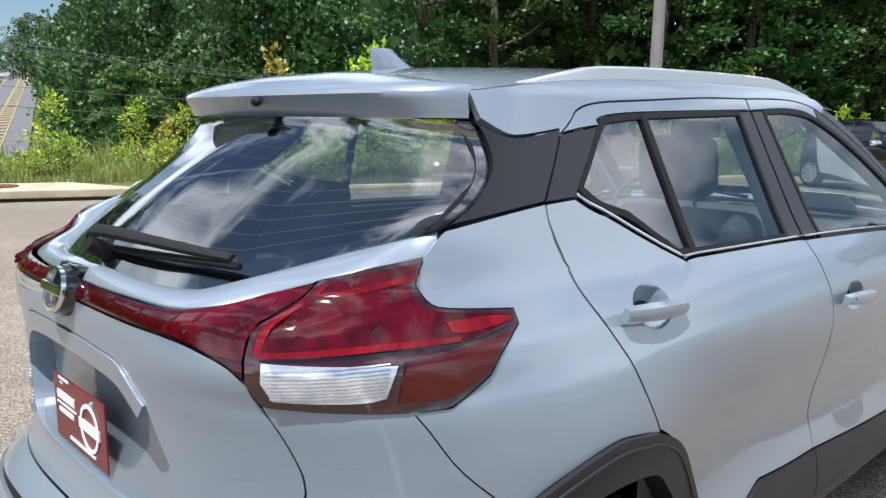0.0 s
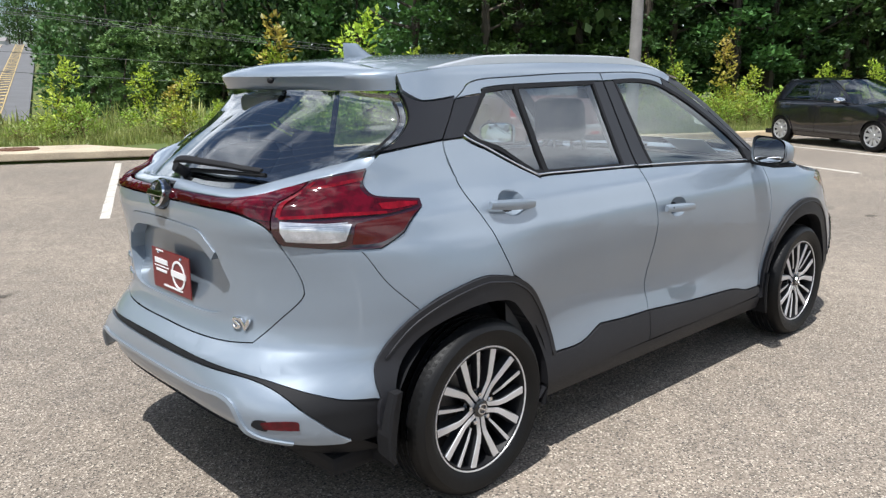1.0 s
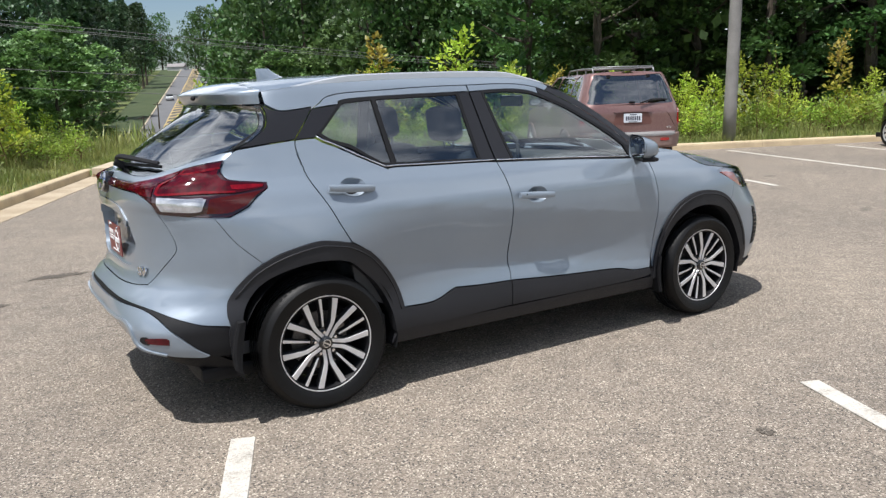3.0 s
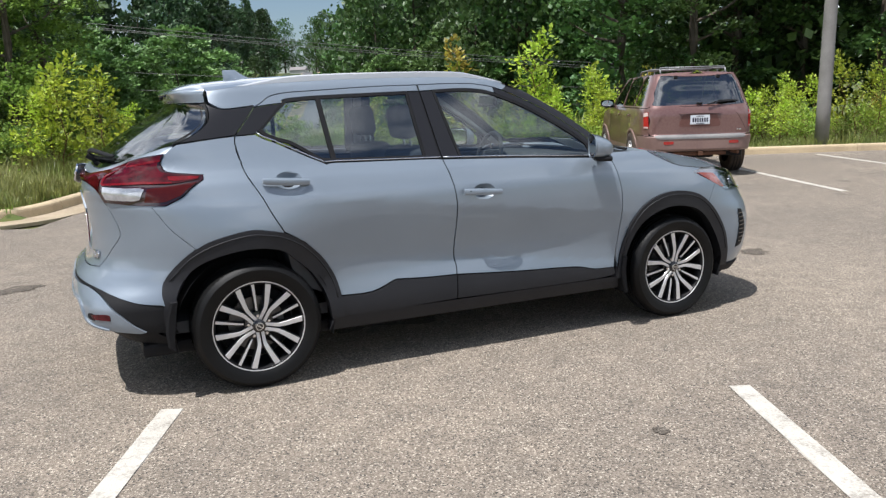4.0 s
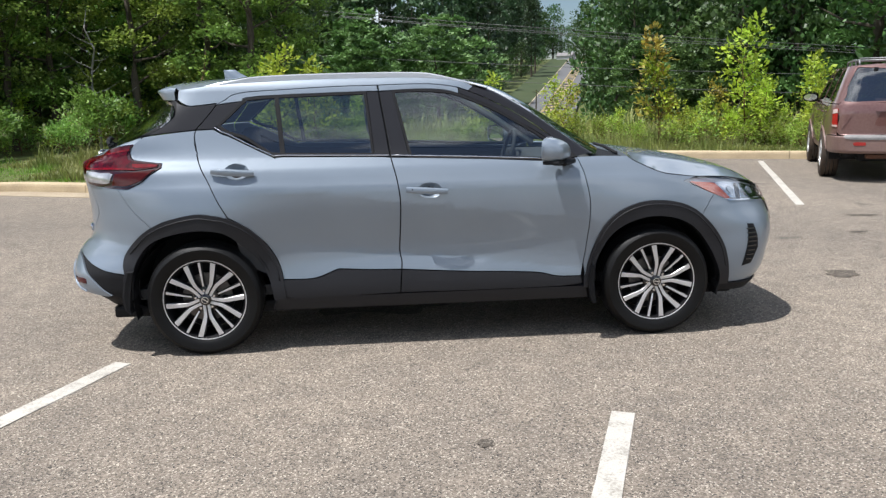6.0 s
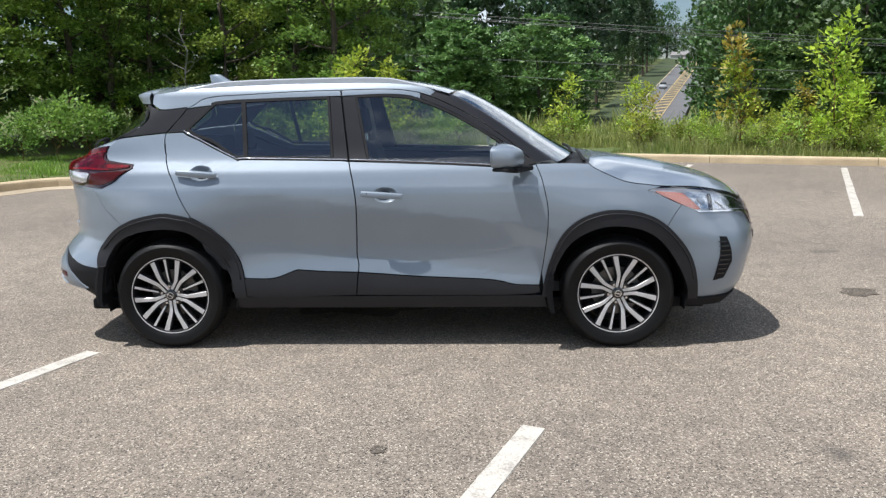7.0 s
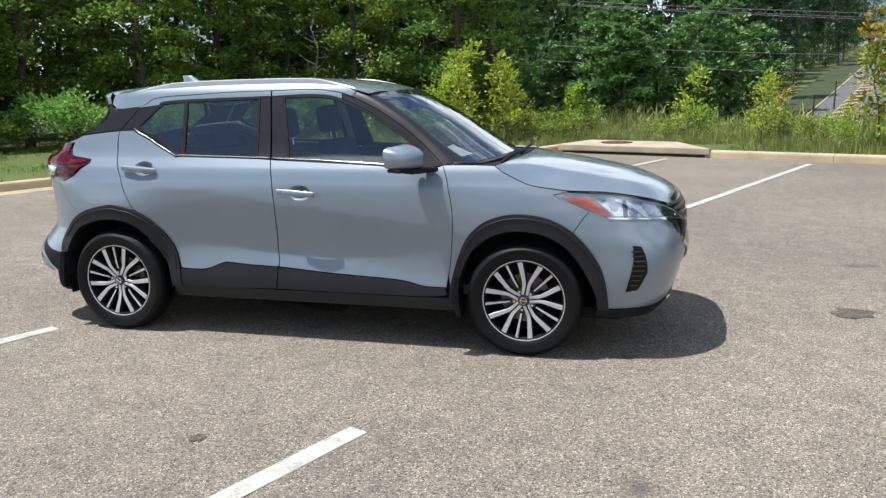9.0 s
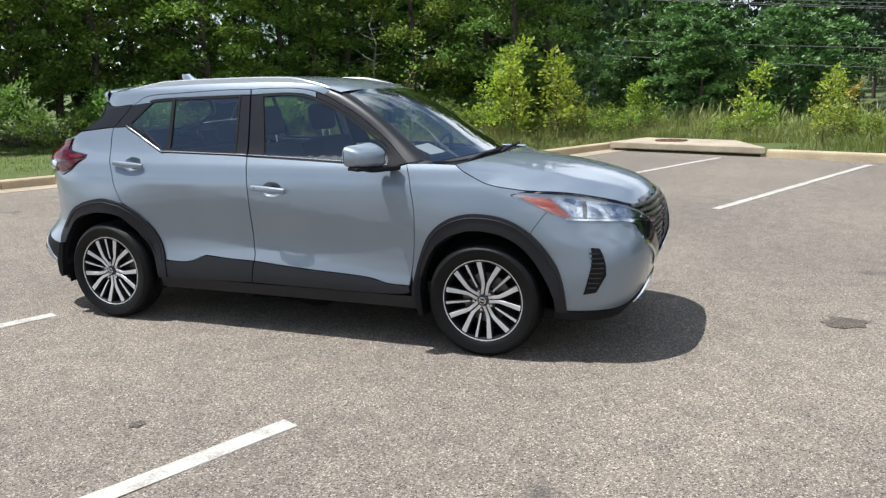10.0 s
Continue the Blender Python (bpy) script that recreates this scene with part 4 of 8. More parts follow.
def skin(q, z):
    """The outside of the body: q runs from the middle of the tail (0) round the corner (1), along the side to the front wheel (2)
    and round to the middle of the nose (3); z is the height."""
    q, z = np.broadcast_arrays(np.asarray(q, float), np.asarray(z, float))
    xr, xf, nr, nf = TAIL(z), NOSE(z), TAIL_N(z), NOSE_N(z)
    a = np.interp(np.clip(q, 0, 1), *TAIL_TURN)
    f = np.interp(np.clip(3 - q, 0, 1), *NOSE_TURN)
    xs = TAIL_X + (NOSE_X - TAIL_X) * np.clip(q - 1, 0, 1)
    eps = 1e-9
    x = np.where(q < 1, TAIL_X - (TAIL_X - xr) * np.maximum(np.cos(a), eps) ** (2 / nr), np.where(q > 2, NOSE_X + (xf - NOSE_X) * np.maximum(np.cos(f), eps) ** (2 / nf), xs))
    k = np.where(q < 1, np.maximum(np.sin(a), 0) ** (2 / nr), np.where(q > 2, np.maximum(np.sin(f), 0) ** (2 / nf), 1.0))
    y = half_width(x, z) * k
    x = np.where(q < 1, x + SHELF * SHELF_Z(z) * SHELF_Y(y), x)
    return np.stack([x, -y, z], -1)


def normal(q, z, e=2e-3):
    du = skin(q + e, z) - skin(q - e, z)
    dz = skin(q, np.asarray(z) + e) - skin(q, np.asarray(z) - e)
    n = np.cross(du, dz)
    return n / (np.linalg.norm(n, axis=-1, keepdims=True) + 1e-12)


def q_at(value, z, axis, lo, hi):
    """The q at which the skin's x (axis 0) or y (axis 1) takes the value at height z, between lo and hi."""
    sign = 1 if axis == 0 or lo >= 1.5 else -1
    for _ in range(40):
        mid = (lo + hi) / 2
        if sign * (float(skin(mid, z)[axis]) - value) < 0:
            lo = mid
        else:
            hi = mid
    return (lo + hi) / 2


def on_side(x, z):
    """(q, z) of a point seen from the side."""
    return (q_at(x, z, 0, 0.05, 2.95), z)


def on_tail(y, z):
    """(q, z) of a point seen from behind; y is the distance from the middle."""
    return (q_at(-abs(y), z, 1, 0.0, 1.0), z)


def on_nose(y, z):
    return (q_at(-abs(y), z, 1, 2.0, 3.0), z)


def paint_material(name, base, metal=0.1, rough=0.45, coat=1.0):
    """Metallic paint under clear coat, with a faint flake."""
    m = material(name, base, rough, metal, other=tuple(c * 1.12 for c in base), scale=2.0, fine=900.0, amount=0.5, coat=coat, spec=0.5 * max(coat, 0.5))
    return m


def glass_material(name, tint, gloss=1.0, base=0.12):
    """A pane: clear or tinted, with the gloss of glass towards grazing angles."""
    m = bpy.data.materials.new(name)
    m.use_nodes = True
    nt = m.node_tree
    nt.nodes.clear()
    out = nt.nodes.new("ShaderNodeOutputMaterial")
    clear = nt.nodes.new("ShaderNodeBsdfTransparent")
    clear.inputs["Color"].default_value = rgba(tint)
    shine = nt.nodes.new("ShaderNodeBsdfGlossy")
    shine.inputs["Roughness"].default_value = 0.008
    facing = nt.nodes.new("ShaderNodeLayerWeight")
    facing.inputs["Blend"].default_value = 0.5
    power = nt.nodes.new("ShaderNodeMath")
    power.operation = "POWER"
    power.inputs[1].default_value = 3.6
    k = nt.nodes.new("ShaderNodeMath")
    k.operation = "MULTIPLY_ADD"
    k.inputs[1].default_value, k.inputs[2].default_value = 0.8 * min(gloss, 1.0), base * gloss
    nt.links.new(facing.outputs["Facing"], power.inputs[0])
    mix = nt.nodes.new("ShaderNodeMixShader")
    nt.links.new(power.outputs[0], k.inputs[0])
    nt.links.new(k.outputs[0], mix.inputs["Fac"])
    nt.links.new(clear.outputs[0], mix.inputs[1])
    nt.links.new(shine.outputs[0], mix.inputs[2])
    nt.links.new(mix.outputs[0], out.inputs["Surface"])
    return m


PAINT = paint_material("boulder_grey_paint", (0.208, 0.246, 0.29), 0.27, 0.4)
BLACK = material("black_plastic", (0.010, 0.010, 0.0115), 0.6, spec=0.16, other=(0.018, 0.018, 0.019), scale=3.0, fine=300.0, bump=0.12, bump_scale=600)
ARCH_PLASTIC = material("grained_arch_plastic", (0.015, 0.015, 0.0175), 0.5, spec=0.3, other=(0.021, 0.021, 0.024), scale=3.0, fine=300.0, bump=0.15, bump_scale=600)
SATIN = material("satin_black_wrap", (0.014, 0.014, 0.017), 0.36, spec=0.3, other=(0.019, 0.019, 0.022), scale=3.0, fine=400.0)
GLOSS_BLACK = material("gloss_black", (0.008, 0.008, 0.009), 0.12, coat=0.6)
RUBBER = material("tyre_rubber", (0.004, 0.004, 0.0043), 0.48, spec=0.22, other=(0.007, 0.0068, 0.0066), scale=6.0, fine=150.0, bump=0.15, bump_scale=250)
CHROME = material("chrome", (0.72, 0.73, 0.75), 0.12, 1.0)
ALLOY = material("machined_alloy", (0.74, 0.74, 0.75), 0.34, 0.6, other=(0.66, 0.66, 0.67), scale=8.0, fine=500.0)
POCKET = material("dark_grey_wheel_paint", (0.018, 0.018, 0.02), 0.4, 0.2, other=(0.026, 0.026, 0.028), scale=8.0, fine=300.0)
DARK_ALLOY = material("dark_alloy", (0.007, 0.007, 0.008), 0.5, 0.0, spec=0.2)
STEEL = material("brake_steel", (0.25, 0.24, 0.23), 0.45, 0.9, other=(0.15, 0.13, 0.12), scale=10.0, fine=120.0)
SILVER = paint_material("silver_rail_paint", (0.52, 0.53, 0.55), 0.4, 0.3)
TAIL_RED = material("red_lens", (0.085, 0.0015, 0.007), 0.05, spec=0.45, other=(0.036, 0.001, 0.003), scale=9.0, fine=40.0, ramp=(0.42, 0.58))
TAIL_DARK = material("dark_red_lens", (0.05, 0.001, 0.004), 0.05, spec=0.4, other=(0.016, 0.0008, 0.0015), scale=3.0, fine=200.0)
BRIGHT_RED = material("bright_red_guide", (0.21, 0.004, 0.011), 0.06, spec=0.4, other=(0.07, 0.0015, 0.003), scale=25.0, fine=90.0)
TAIL_RIM = material("smoked_lens_rim", (0.03, 0.004, 0.006), 0.1, coat=1.0)
CLEAR_LENS = material("ribbed_clear_lens", (0.72, 0.73, 0.75), 0.12, 0.55, other=(0.42, 0.42, 0.44), scale=14.0, fine=60.0, coat=1.0)
LAMP_CHROME = material("faceted_lamp_chrome", (0.78, 0.8, 0.84), 0.1, 1.0, other=(0.5, 0.53, 0.58), scale=26.0, fine=60.0, bump=0.25, bump_scale=30)
LAMP_SHELL = material("silvered_lamp_shell", (0.68, 0.7, 0.73), 0.3, 0.25, other=(0.5, 0.52, 0.55), scale=20.0, fine=60.0)
PROJECTOR = material("projector_lens", (0.42, 0.47, 0.53), 0.06, 0.4, coat=1.0)
AMBER = material("amber_reflector", (0.55, 0.085, 0.015), 0.15, coat=0.8)
PLATE_RED = material("dark_red_dealer_plate", (0.16, 0.012, 0.016), 0.35, other=(0.12, 0.01, 0.012), scale=20.0, fine=200.0)
WHITE = material("white_print", (0.75, 0.75, 0.75), 0.4)
SEAT = material("dark_seat_cloth", (0.03, 0.032, 0.036), 0.85, other=(0.045, 0.047, 0.052), scale=12.0, fine=300.0, bump=0.2, bump_scale=400)
TRIM = material("cabin_trim", (0.07, 0.072, 0.075), 0.7, other=(0.09, 0.09, 0.095), scale=5.0, fine=200.0)
LINER = material("pale_headliner", (0.55, 0.54, 0.51), 0.9, other=(0.34, 0.33, 0.32), scale=4.0, fine=200.0)
GLASS_CLEAR = glass_material("side_glass", (0.86, 0.93, 0.9), 0.35, 0.5)
GLASS_DARK = glass_material("privacy_glass", (0.75, 0.83, 0.85), 0.4, 0.5)
GLASS_REAR = glass_material("rear_glass", (0.72, 0.79, 0.8), 2.1)
GLASS_SCREEN = glass_material("windscreen_glass", (0.88, 0.94, 0.92), 1.0, 0.32)
MIRROR = material("mirror_face", (0.8, 0.82, 0.84), 0.03, 1.0)


def polyline(*runs, closed=True):
    """Smooth runs of (q, z) points joined at corners, with close steps."""
    pts = []
    for run in runs:
        if len(run) > 2 and all(0.5 < q < 2.4 for q, z in run):
            flat = [(float(skin(q, z)[0]), z) for q, z in run]  # along the flank: smooth as seen from the side
            pts += [on_side(x, z) for x, z in spline(flat, 4)]
        else:
            pts += [tuple(p) for p in (spline(run, 6) if len(run) > 2 else run)]
    out = []
    n = len(pts)
    for k in range(n if closed else n - 1):
        a, b = np.array(pts[k]), np.array(pts[(k + 1) % n])
        steps = max(1, int(np.hypot((b[0] - a[0]) * 1.8, b[1] - a[1]) / 0.03))
        for j in range(steps):
            p = a + (b - a) * j / steps
            if not out or np.hypot(*(p - out[-1])) > 1.5e-3:
                out.append(p)
    if np.hypot(*(out[0] - out[-1])) < 1.5e-3:
        out.pop()
    return out


def area2(pts):
    p = np.array(pts)
    x, y = p[:, 0], p[:, 1]
    return 0.5 * float(np.sum(x * np.roll(y, -1) - np.roll(x, -1) * y))


def inset(pts, by):
    """The outline drawn in by some metres, along the skin; points on the middle line stay on it."""
    p = np.array(pts)
    if area2(p) < 0:
        p = p[::-1]
    scale = np.maximum(np.linalg.norm((skin(np.clip(p[:, 0], 0.01, 2.99) + 0.004, p[:, 1]) - skin(np.clip(p[:, 0], 0.01, 2.99) - 0.004, p[:, 1])) / 0.008, axis=1), 0.6)
    m = np.stack([p[:, 0] * scale, p[:, 1]], 1)
    def unit(t):
        t = np.stack([t[:, 0] * scale, t[:, 1]], 1)
        return t / (np.linalg.norm(t, axis=1)[:, None] + 1e-12)

    t0, t1 = unit(p - np.roll(p, 1, 0)), unit(np.roll(p, -1, 0) - p)
    n0, n1 = np.stack([-t0[:, 1], t0[:, 0]], 1), np.stack([-t1[:, 1], t1[:, 0]], 1)
    mitre = (n0 + n1) / np.maximum(1 + (n0 * n1).sum(1), 0.45)[:, None]
    out = m + mitre * by
    out[:, 0] /= scale
    edge = (p[:, 0] < 1e-3) | (p[:, 0] > 2.999)
    out[edge, 0] = p[edge, 0]
    out[:, 0] = np.clip(out[:, 0], 0, 3)
    return [tuple(q) for q in out]


def flat_fill(loops, dq=0.035, dz=0.03):
    """A flat mesh in (q, z) that fills the loops (the first outside, others holes), cut by an even grid."""
    bm = bmesh.new()
    edges = []
    for loop in loops:
        vs = [bm.verts.new((q, z, 0)) for q, z in loop]
        edges += [bm.edges.new((vs[k], vs[(k + 1) % len(vs)])) for k in range(len(vs))]
    bmesh.ops.triangle_fill(bm, use_beauty=True, use_dissolve=False, edges=edges, normal=(0, 0, 1))
    a = np.array(loops[0])
    for axis, step in ((0, dq), (1, dz)):
        lo, hi = a[:, axis].min(), a[:, axis].max()
        k = math.ceil(lo / step)
        while k * step < hi:
            co, no = [0, 0, 0], [0, 0, 0]
            co[axis], no[axis] = k * step, 1
            bmesh.ops.bisect_plane(bm, geom=list(bm.verts) + list(bm.edges) + list(bm.faces), dist=1e-5, plane_co=co, plane_no=no)
            k += 1
    for f in bm.faces:
        if f.normal.z < 0:
            f.normal_flip()
    bm.normal_update()
    for f in bm.faces:
        if f.normal.z < 0:
            f.normal_flip()
    return bm


def loft(name, rows, mat, parent, label="", flip=False):
    """A smooth sheet through rows of points."""
    verts = [tuple(p) for r in rows for p in r]
    w = len(rows[0])
    faces = [(j * w + i, j * w + i + 1, (j + 1) * w + i + 1, (j + 1) * w + i) for j in range(len(rows) - 1) for i in range(w - 1)]
    if flip:
        faces = [f[::-1] for f in faces]
    ob = link_mesh(name, verts, faces, mat, parent, smooth=True)
    if label:
        tagged(ob, label)
    return ob


def panel(name, outline, mat, parent, lift=0.0, depth=0.014, gap=0.0034, side=-1, holes=(), label="", dq=0.035, dz=0.03, own_normals=False):
    """A piece of the skin as one mesh with folded-in edges. side: -1 the car's right, 1 its left, 0 across the middle."""
    loops = [inset(outline, gap)] + [inset(h, -gap)[::-1] for h in holes]
    bm = flat_fill(loops, dq, dz)
    bm.verts.index_update()
    qz = np.array([v.co[:2] for v in bm.verts])
    faces = [[v.index for v in f.verts] for f in bm.faces]
    rim = []
    for e in bm.edges:
        if len(e.link_faces) == 1:
            a, b = e.verts
            mid = (a.co.x < 1e-3 and b.co.x < 1e-3) or (a.co.x > 2.999 and b.co.x > 2.999)
            if not mid:
                f = [v.index for v in e.link_faces[0].verts]
                i = f.index(a.index)
                rim.append((a.index, b.index) if f[(i + 1) % len(f)] == b.index else (b.index, a.index))
    bm.free()
    nor = normal(qz[:, 0], qz[:, 1])
    up = np.asarray(lift(qz[:, 0], qz[:, 1]) if callable(lift) else np.full(len(qz), lift))
    pos = skin(qz[:, 0], qz[:, 1]) + nor * up[:, None]
    mid = (qz[:, 0] < 1e-3) | (qz[:, 0] > 2.999)
    pos[mid, 1] = 0.0
    n = len(pos)
    ring = sorted({i for e in rim for i in e})
    back = {i: n + k for k, i in enumerate(ring)}
    pos = np.concatenate([pos, pos[ring] - nor[ring] * depth]) if ring else pos
    faces_all = faces + ([[b, a, back[a], back[b]] for a, b in rim] if depth else [])
    count = len(faces)
    normals = np.concatenate([nor, nor[ring]]) if ring else nor
    sets = []
    if side in (-1, 0):
        sets.append((pos, normals, faces_all))
    if side in (1, 0):
        flip = np.array([1, -1, 1])
        sets.append((pos * flip, normals * flip, [f[::-1] for f in faces_all]))
    verts, all_faces, loop_n = [], [], []
    for p, m, fs in sets:
        base = len(verts)
        verts += p.tolist()
        for k, f in enumerate(fs):
            all_faces.append([i + base for i in f])
            if k < count:
                loop_n += [tuple(m[i]) for i in f]
            else:
                a, b, c = (p[f[j]] for j in range(3))
                w = np.cross(b - a, c - a)
                w = w / (np.linalg.norm(w) + 1e-12)
                loop_n += [tuple(w)] * len(f)
    me = bpy.data.meshes.new(name)
    me.from_pydata(verts, [], all_faces)
    me.materials.append(mat)
    me.polygons.foreach_set("use_smooth", np.ones(len(me.polygons), dtype=bool))
    if not own_normals:
        me.normals_split_custom_set(loop_n)
    me.update()
    ob = new(name, me)
    if parent is not None:
        ob.parent = parent
    if label:
        tagged(ob, label)
    return ob


def both(name, outline, mat, parents, **kw):
    """The same panel on the car's right and left, under the parents for each."""
    parents = parents if isinstance(parents, (list, tuple)) else (parents, parents)
    return [panel(name, outline, mat, parents[k], side=s, **kw) for k, s in enumerate((-1, 1))]


car = thing("crossover", "light grey compact crossover with black wheel arches and red lamps", "car")
S, T, N = on_side, on_tail, on_nose


def sides(points):
    return [S(x, z) for x, z in points]


# outlines shared by neighbouring panels
SHUT_REAR = sides([(-0.017, 1.264), (-0.022, 1.221), (-0.007, 1.129), (0.014, 1.064), (0.062, 0.974), (0.107, 0.878), (0.158, 0.786)])
SHUT_MID = sides([(1.076, 1.09), (1.086, 1.05), (1.108, 0.956), (1.121, 0.848), (1.118, 0.711), (1.110, 0.558), (1.120, 0.494), (1.117, 0.447)])
SHUT_FRONT = sides([(2.152, 1.064), (2.182, 0.989), (2.195, 0.935), (2.217, 0.823), (2.217, 0.69), (2.199, 0.525), (2.185, 0.44), (2.172, 0.368)])
ARCH_REAR = sides([(-0.432, 0.478), (-0.438, 0.537), (-0.412, 0.607), (-0.309, 0.713), (-0.181, 0.776), (-0.020, 0.809), (0.078, 0.799), (0.158, 0.780), (0.263, 0.721), (0.356, 0.623), (0.417, 0.515), (0.440, 0.415), (0.452, 0.309)])
ARCH_REAR_IN = sides([(-0.395, 0.335), (-0.385, 0.45), (-0.366, 0.539), (-0.296, 0.635), (-0.192, 0.690), (-0.025, 0.721), (0.127, 0.701), (0.219, 0.629), (0.298, 0.548), (0.360, 0.431), (0.386, 0.300)])
ARCH_FRONT = sides([(2.190, 0.30), (2.195, 0.368), (2.212, 0.437), (2.243, 0.539), (2.300, 0.664), (2.388, 0.750), (2.503, 0.797), (2.620, 0.807), (2.752, 0.786), (2.858, 0.733), (2.963, 0.633), (3.034, 0.525), (3.068, 0.405), (3.080, 0.285)])
ARCH_FRONT_IN = sides([(2.240, 0.30), (2.256, 0.437), (2.314, 0.570), (2.388, 0.652), (2.504, 0.705), (2.620, 0.717), (2.753, 0.690), (2.861, 0.619), (2.950, 0.498), (3.009, 0.372), (3.022, 0.285)])
CLAD_REAR = sides([(0.440, 0.415), (0.615, 0.415), (0.745, 0.460), (0.791, 0.461), (0.932, 0.452), (1.117, 0.447)])
CLAD_FRONT = sides([(1.117, 0.447), (1.491, 0.421), (1.887, 0.401), (2.032, 0.372), (2.172, 0.368)])
BELT_REAR = sides([(0.085, 1.268), (0.404, 1.113), (0.47, 1.108), (0.976, 1.096), (1.076, 1.09)])
BELT_FRONT = sides([(1.076, 1.09), (1.5, 1.075), (2.04, 1.045), (2.10, 1.05), (2.152, 1.064)])
GLASS_R = sides([(0.113, 1.287), (0.263, 1.428), (0.435, 1.440), (0.941, 1.452), (0.976, 1.109), (0.474, 1.121), (0.404, 1.127)])
GLASS_R = [[GLASS_R[0]], [GLASS_R[1]], GLASS_R[1:4], [GLASS_R[4]], [GLASS_R[5]], [GLASS_R[6]]]
GLASS_F = [sides([(1.108, 1.456), (1.253, 1.460), (1.398, 1.450), (1.491, 1.427), (1.662, 1.356), (1.834, 1.260), (1.953, 1.183), (2.028, 1.123)]), sides([(2.041, 1.058), (1.192, 1.093)])]
DRIP_R = sides([(0.098, 1.402), (0.147, 1.430), (0.187, 1.456), (0.272, 1.472), (0.444, 1.480), (0.760, 1.493), (1.014, 1.496)])
DRIP_F = sides([(1.018, 1.496), (1.183, 1.499), (1.324, 1.497), (1.420, 1.487), (1.486, 1.474)])
DRIP_A = sides([(1.486, 1.474), (1.605, 1.428), (1.794, 1.334), (2.001, 1.195), (2.151, 1.066)])
LAMP_BOTTOM = [(0.588, 0.955), (0.528, 0.958), (0.406, 0.975)]
LAMP_SIDE = [(0.658, 0.996), (0.734, 1.066)]
LAMP_SIDE_TOP = [(0.734, 1.088), (0.638, 1.105), (0.610, 1.117), (0.592, 1.136), (0.590, 1.155), (0.620, 1.195)]
LAMP_DIVIDE = [(0.440, 1.166), (0.413, 1.118), (0.403, 1.085), (0.392, 1.052), (0.387, 1.016)]
HATCH_LAMP_TOP = [(0.0, 1.108), T(0.2, 1.105), T(0.30, 1.104), T(0.374, 1.105), T(0.435, 1.110), T(0.475, 1.119), T(0.523, 1.141), (0.440, 1.166)]
HATCH_LAMP_LOW = [(0.0, 1.072), T(0.25, 1.073), T(0.42, 1.070), T(0.49, 1.060), T(0.55, 1.041), (0.387, 1.016)]
TAILGATE_SIDE = [(0.400, 0.975), T(0.632, 0.888), T(0.641, 0.841), T(0.632, 0.799), T(0.562, 0.721), T(0.492, 0.648)]
TAILGATE_LOW = [T(0.492, 0.648), T(0.382, 0.638), T(0.2, 0.634), (0.0, 0.634)]
STRIP_TOP = [(0.0, 0.592), (0.202, 0.588), (0.370, 0.566), (0.482, 0.523), (0.552, 0.496), (0.632, 0.480)]
STRIP_LOW = [(0.0, 0.566), (0.262, 0.568), (0.390, 0.548), (0.484, 0.460), (0.560, 0.352), (0.605, 0.342)]
HATCH_GAP = [S(-0.138, 1.434), S(-0.130, 1.389), S(-0.143, 1.333), S(-0.215, 1.277), S(-0.298, 1.240)]
QUARTER_CUT = [S(-0.452, 0.957), S(-0.428, 0.923), S(-0.370, 0.837), S(-0.270, 0.740)]
LIGHT_TOP = [(2.258, 0.913), (2.320, 0.930), (2.454, 0.916), (2.560, 0.880), (2.660, 0.832), (2.776, 0.738)]
HOOD_EDGE = [S(2.45, 1.062), S(2.55, 1.005), S(2.65, 0.964), S(2.772, 0.945), (2.325, 0.935), (2.454, 0.921), (2.560, 0.885), (2.655, 0.840)]
LIGHT_LOW = [(2.776, 0.726), (2.592, 0.768), (2.398, 0.788), (2.354, 0.827), (2.258, 0.907)]



def strip(name, points, radius, mat, parent, s, lift=0.002, label=""):
    """A thin rounded moulding that follows the skin through points seen from the side."""
    line = polyline(sides(points), closed=False) + [sides(points)[-1]]
    pts = []
    for q, z in line:
        p = skin(q, z) + normal(q, z) * lift
        pts.append((p[0], -s * p[1], p[2]))
    v, f = tube(pts, radius, 8)
    ob = link_mesh(name, v, f, mat, parent, smooth=True)
    return tagged(ob, label) if label else ob


# ---- doors ----
HANDLES = ((0.195, 1.036, 4.5), (1.272, 0.905, 4.0))


def dish_outline(k):
    """The rounded hollow behind a door handle."""
    x, z, _ = HANDLES[k]
    return [S(x + 0.018 + 0.066 * math.cos(a * 0.2618), z - 0.002 + 0.042 * math.sin(a * 0.2618)) for a in range(24)]


def dish_depth(k):
    x, z, _ = HANDLES[k]

    def depth(q, zz):
        p = skin(q, zz)
        r2 = ((p[..., 0] - x - 0.018) / 0.066) ** 2 + ((zz - z + 0.002) / 0.042) ** 2
        return -0.0008 - 0.04 * np.clip(1 - r2, 0, 1) ** 0.8
    return depth


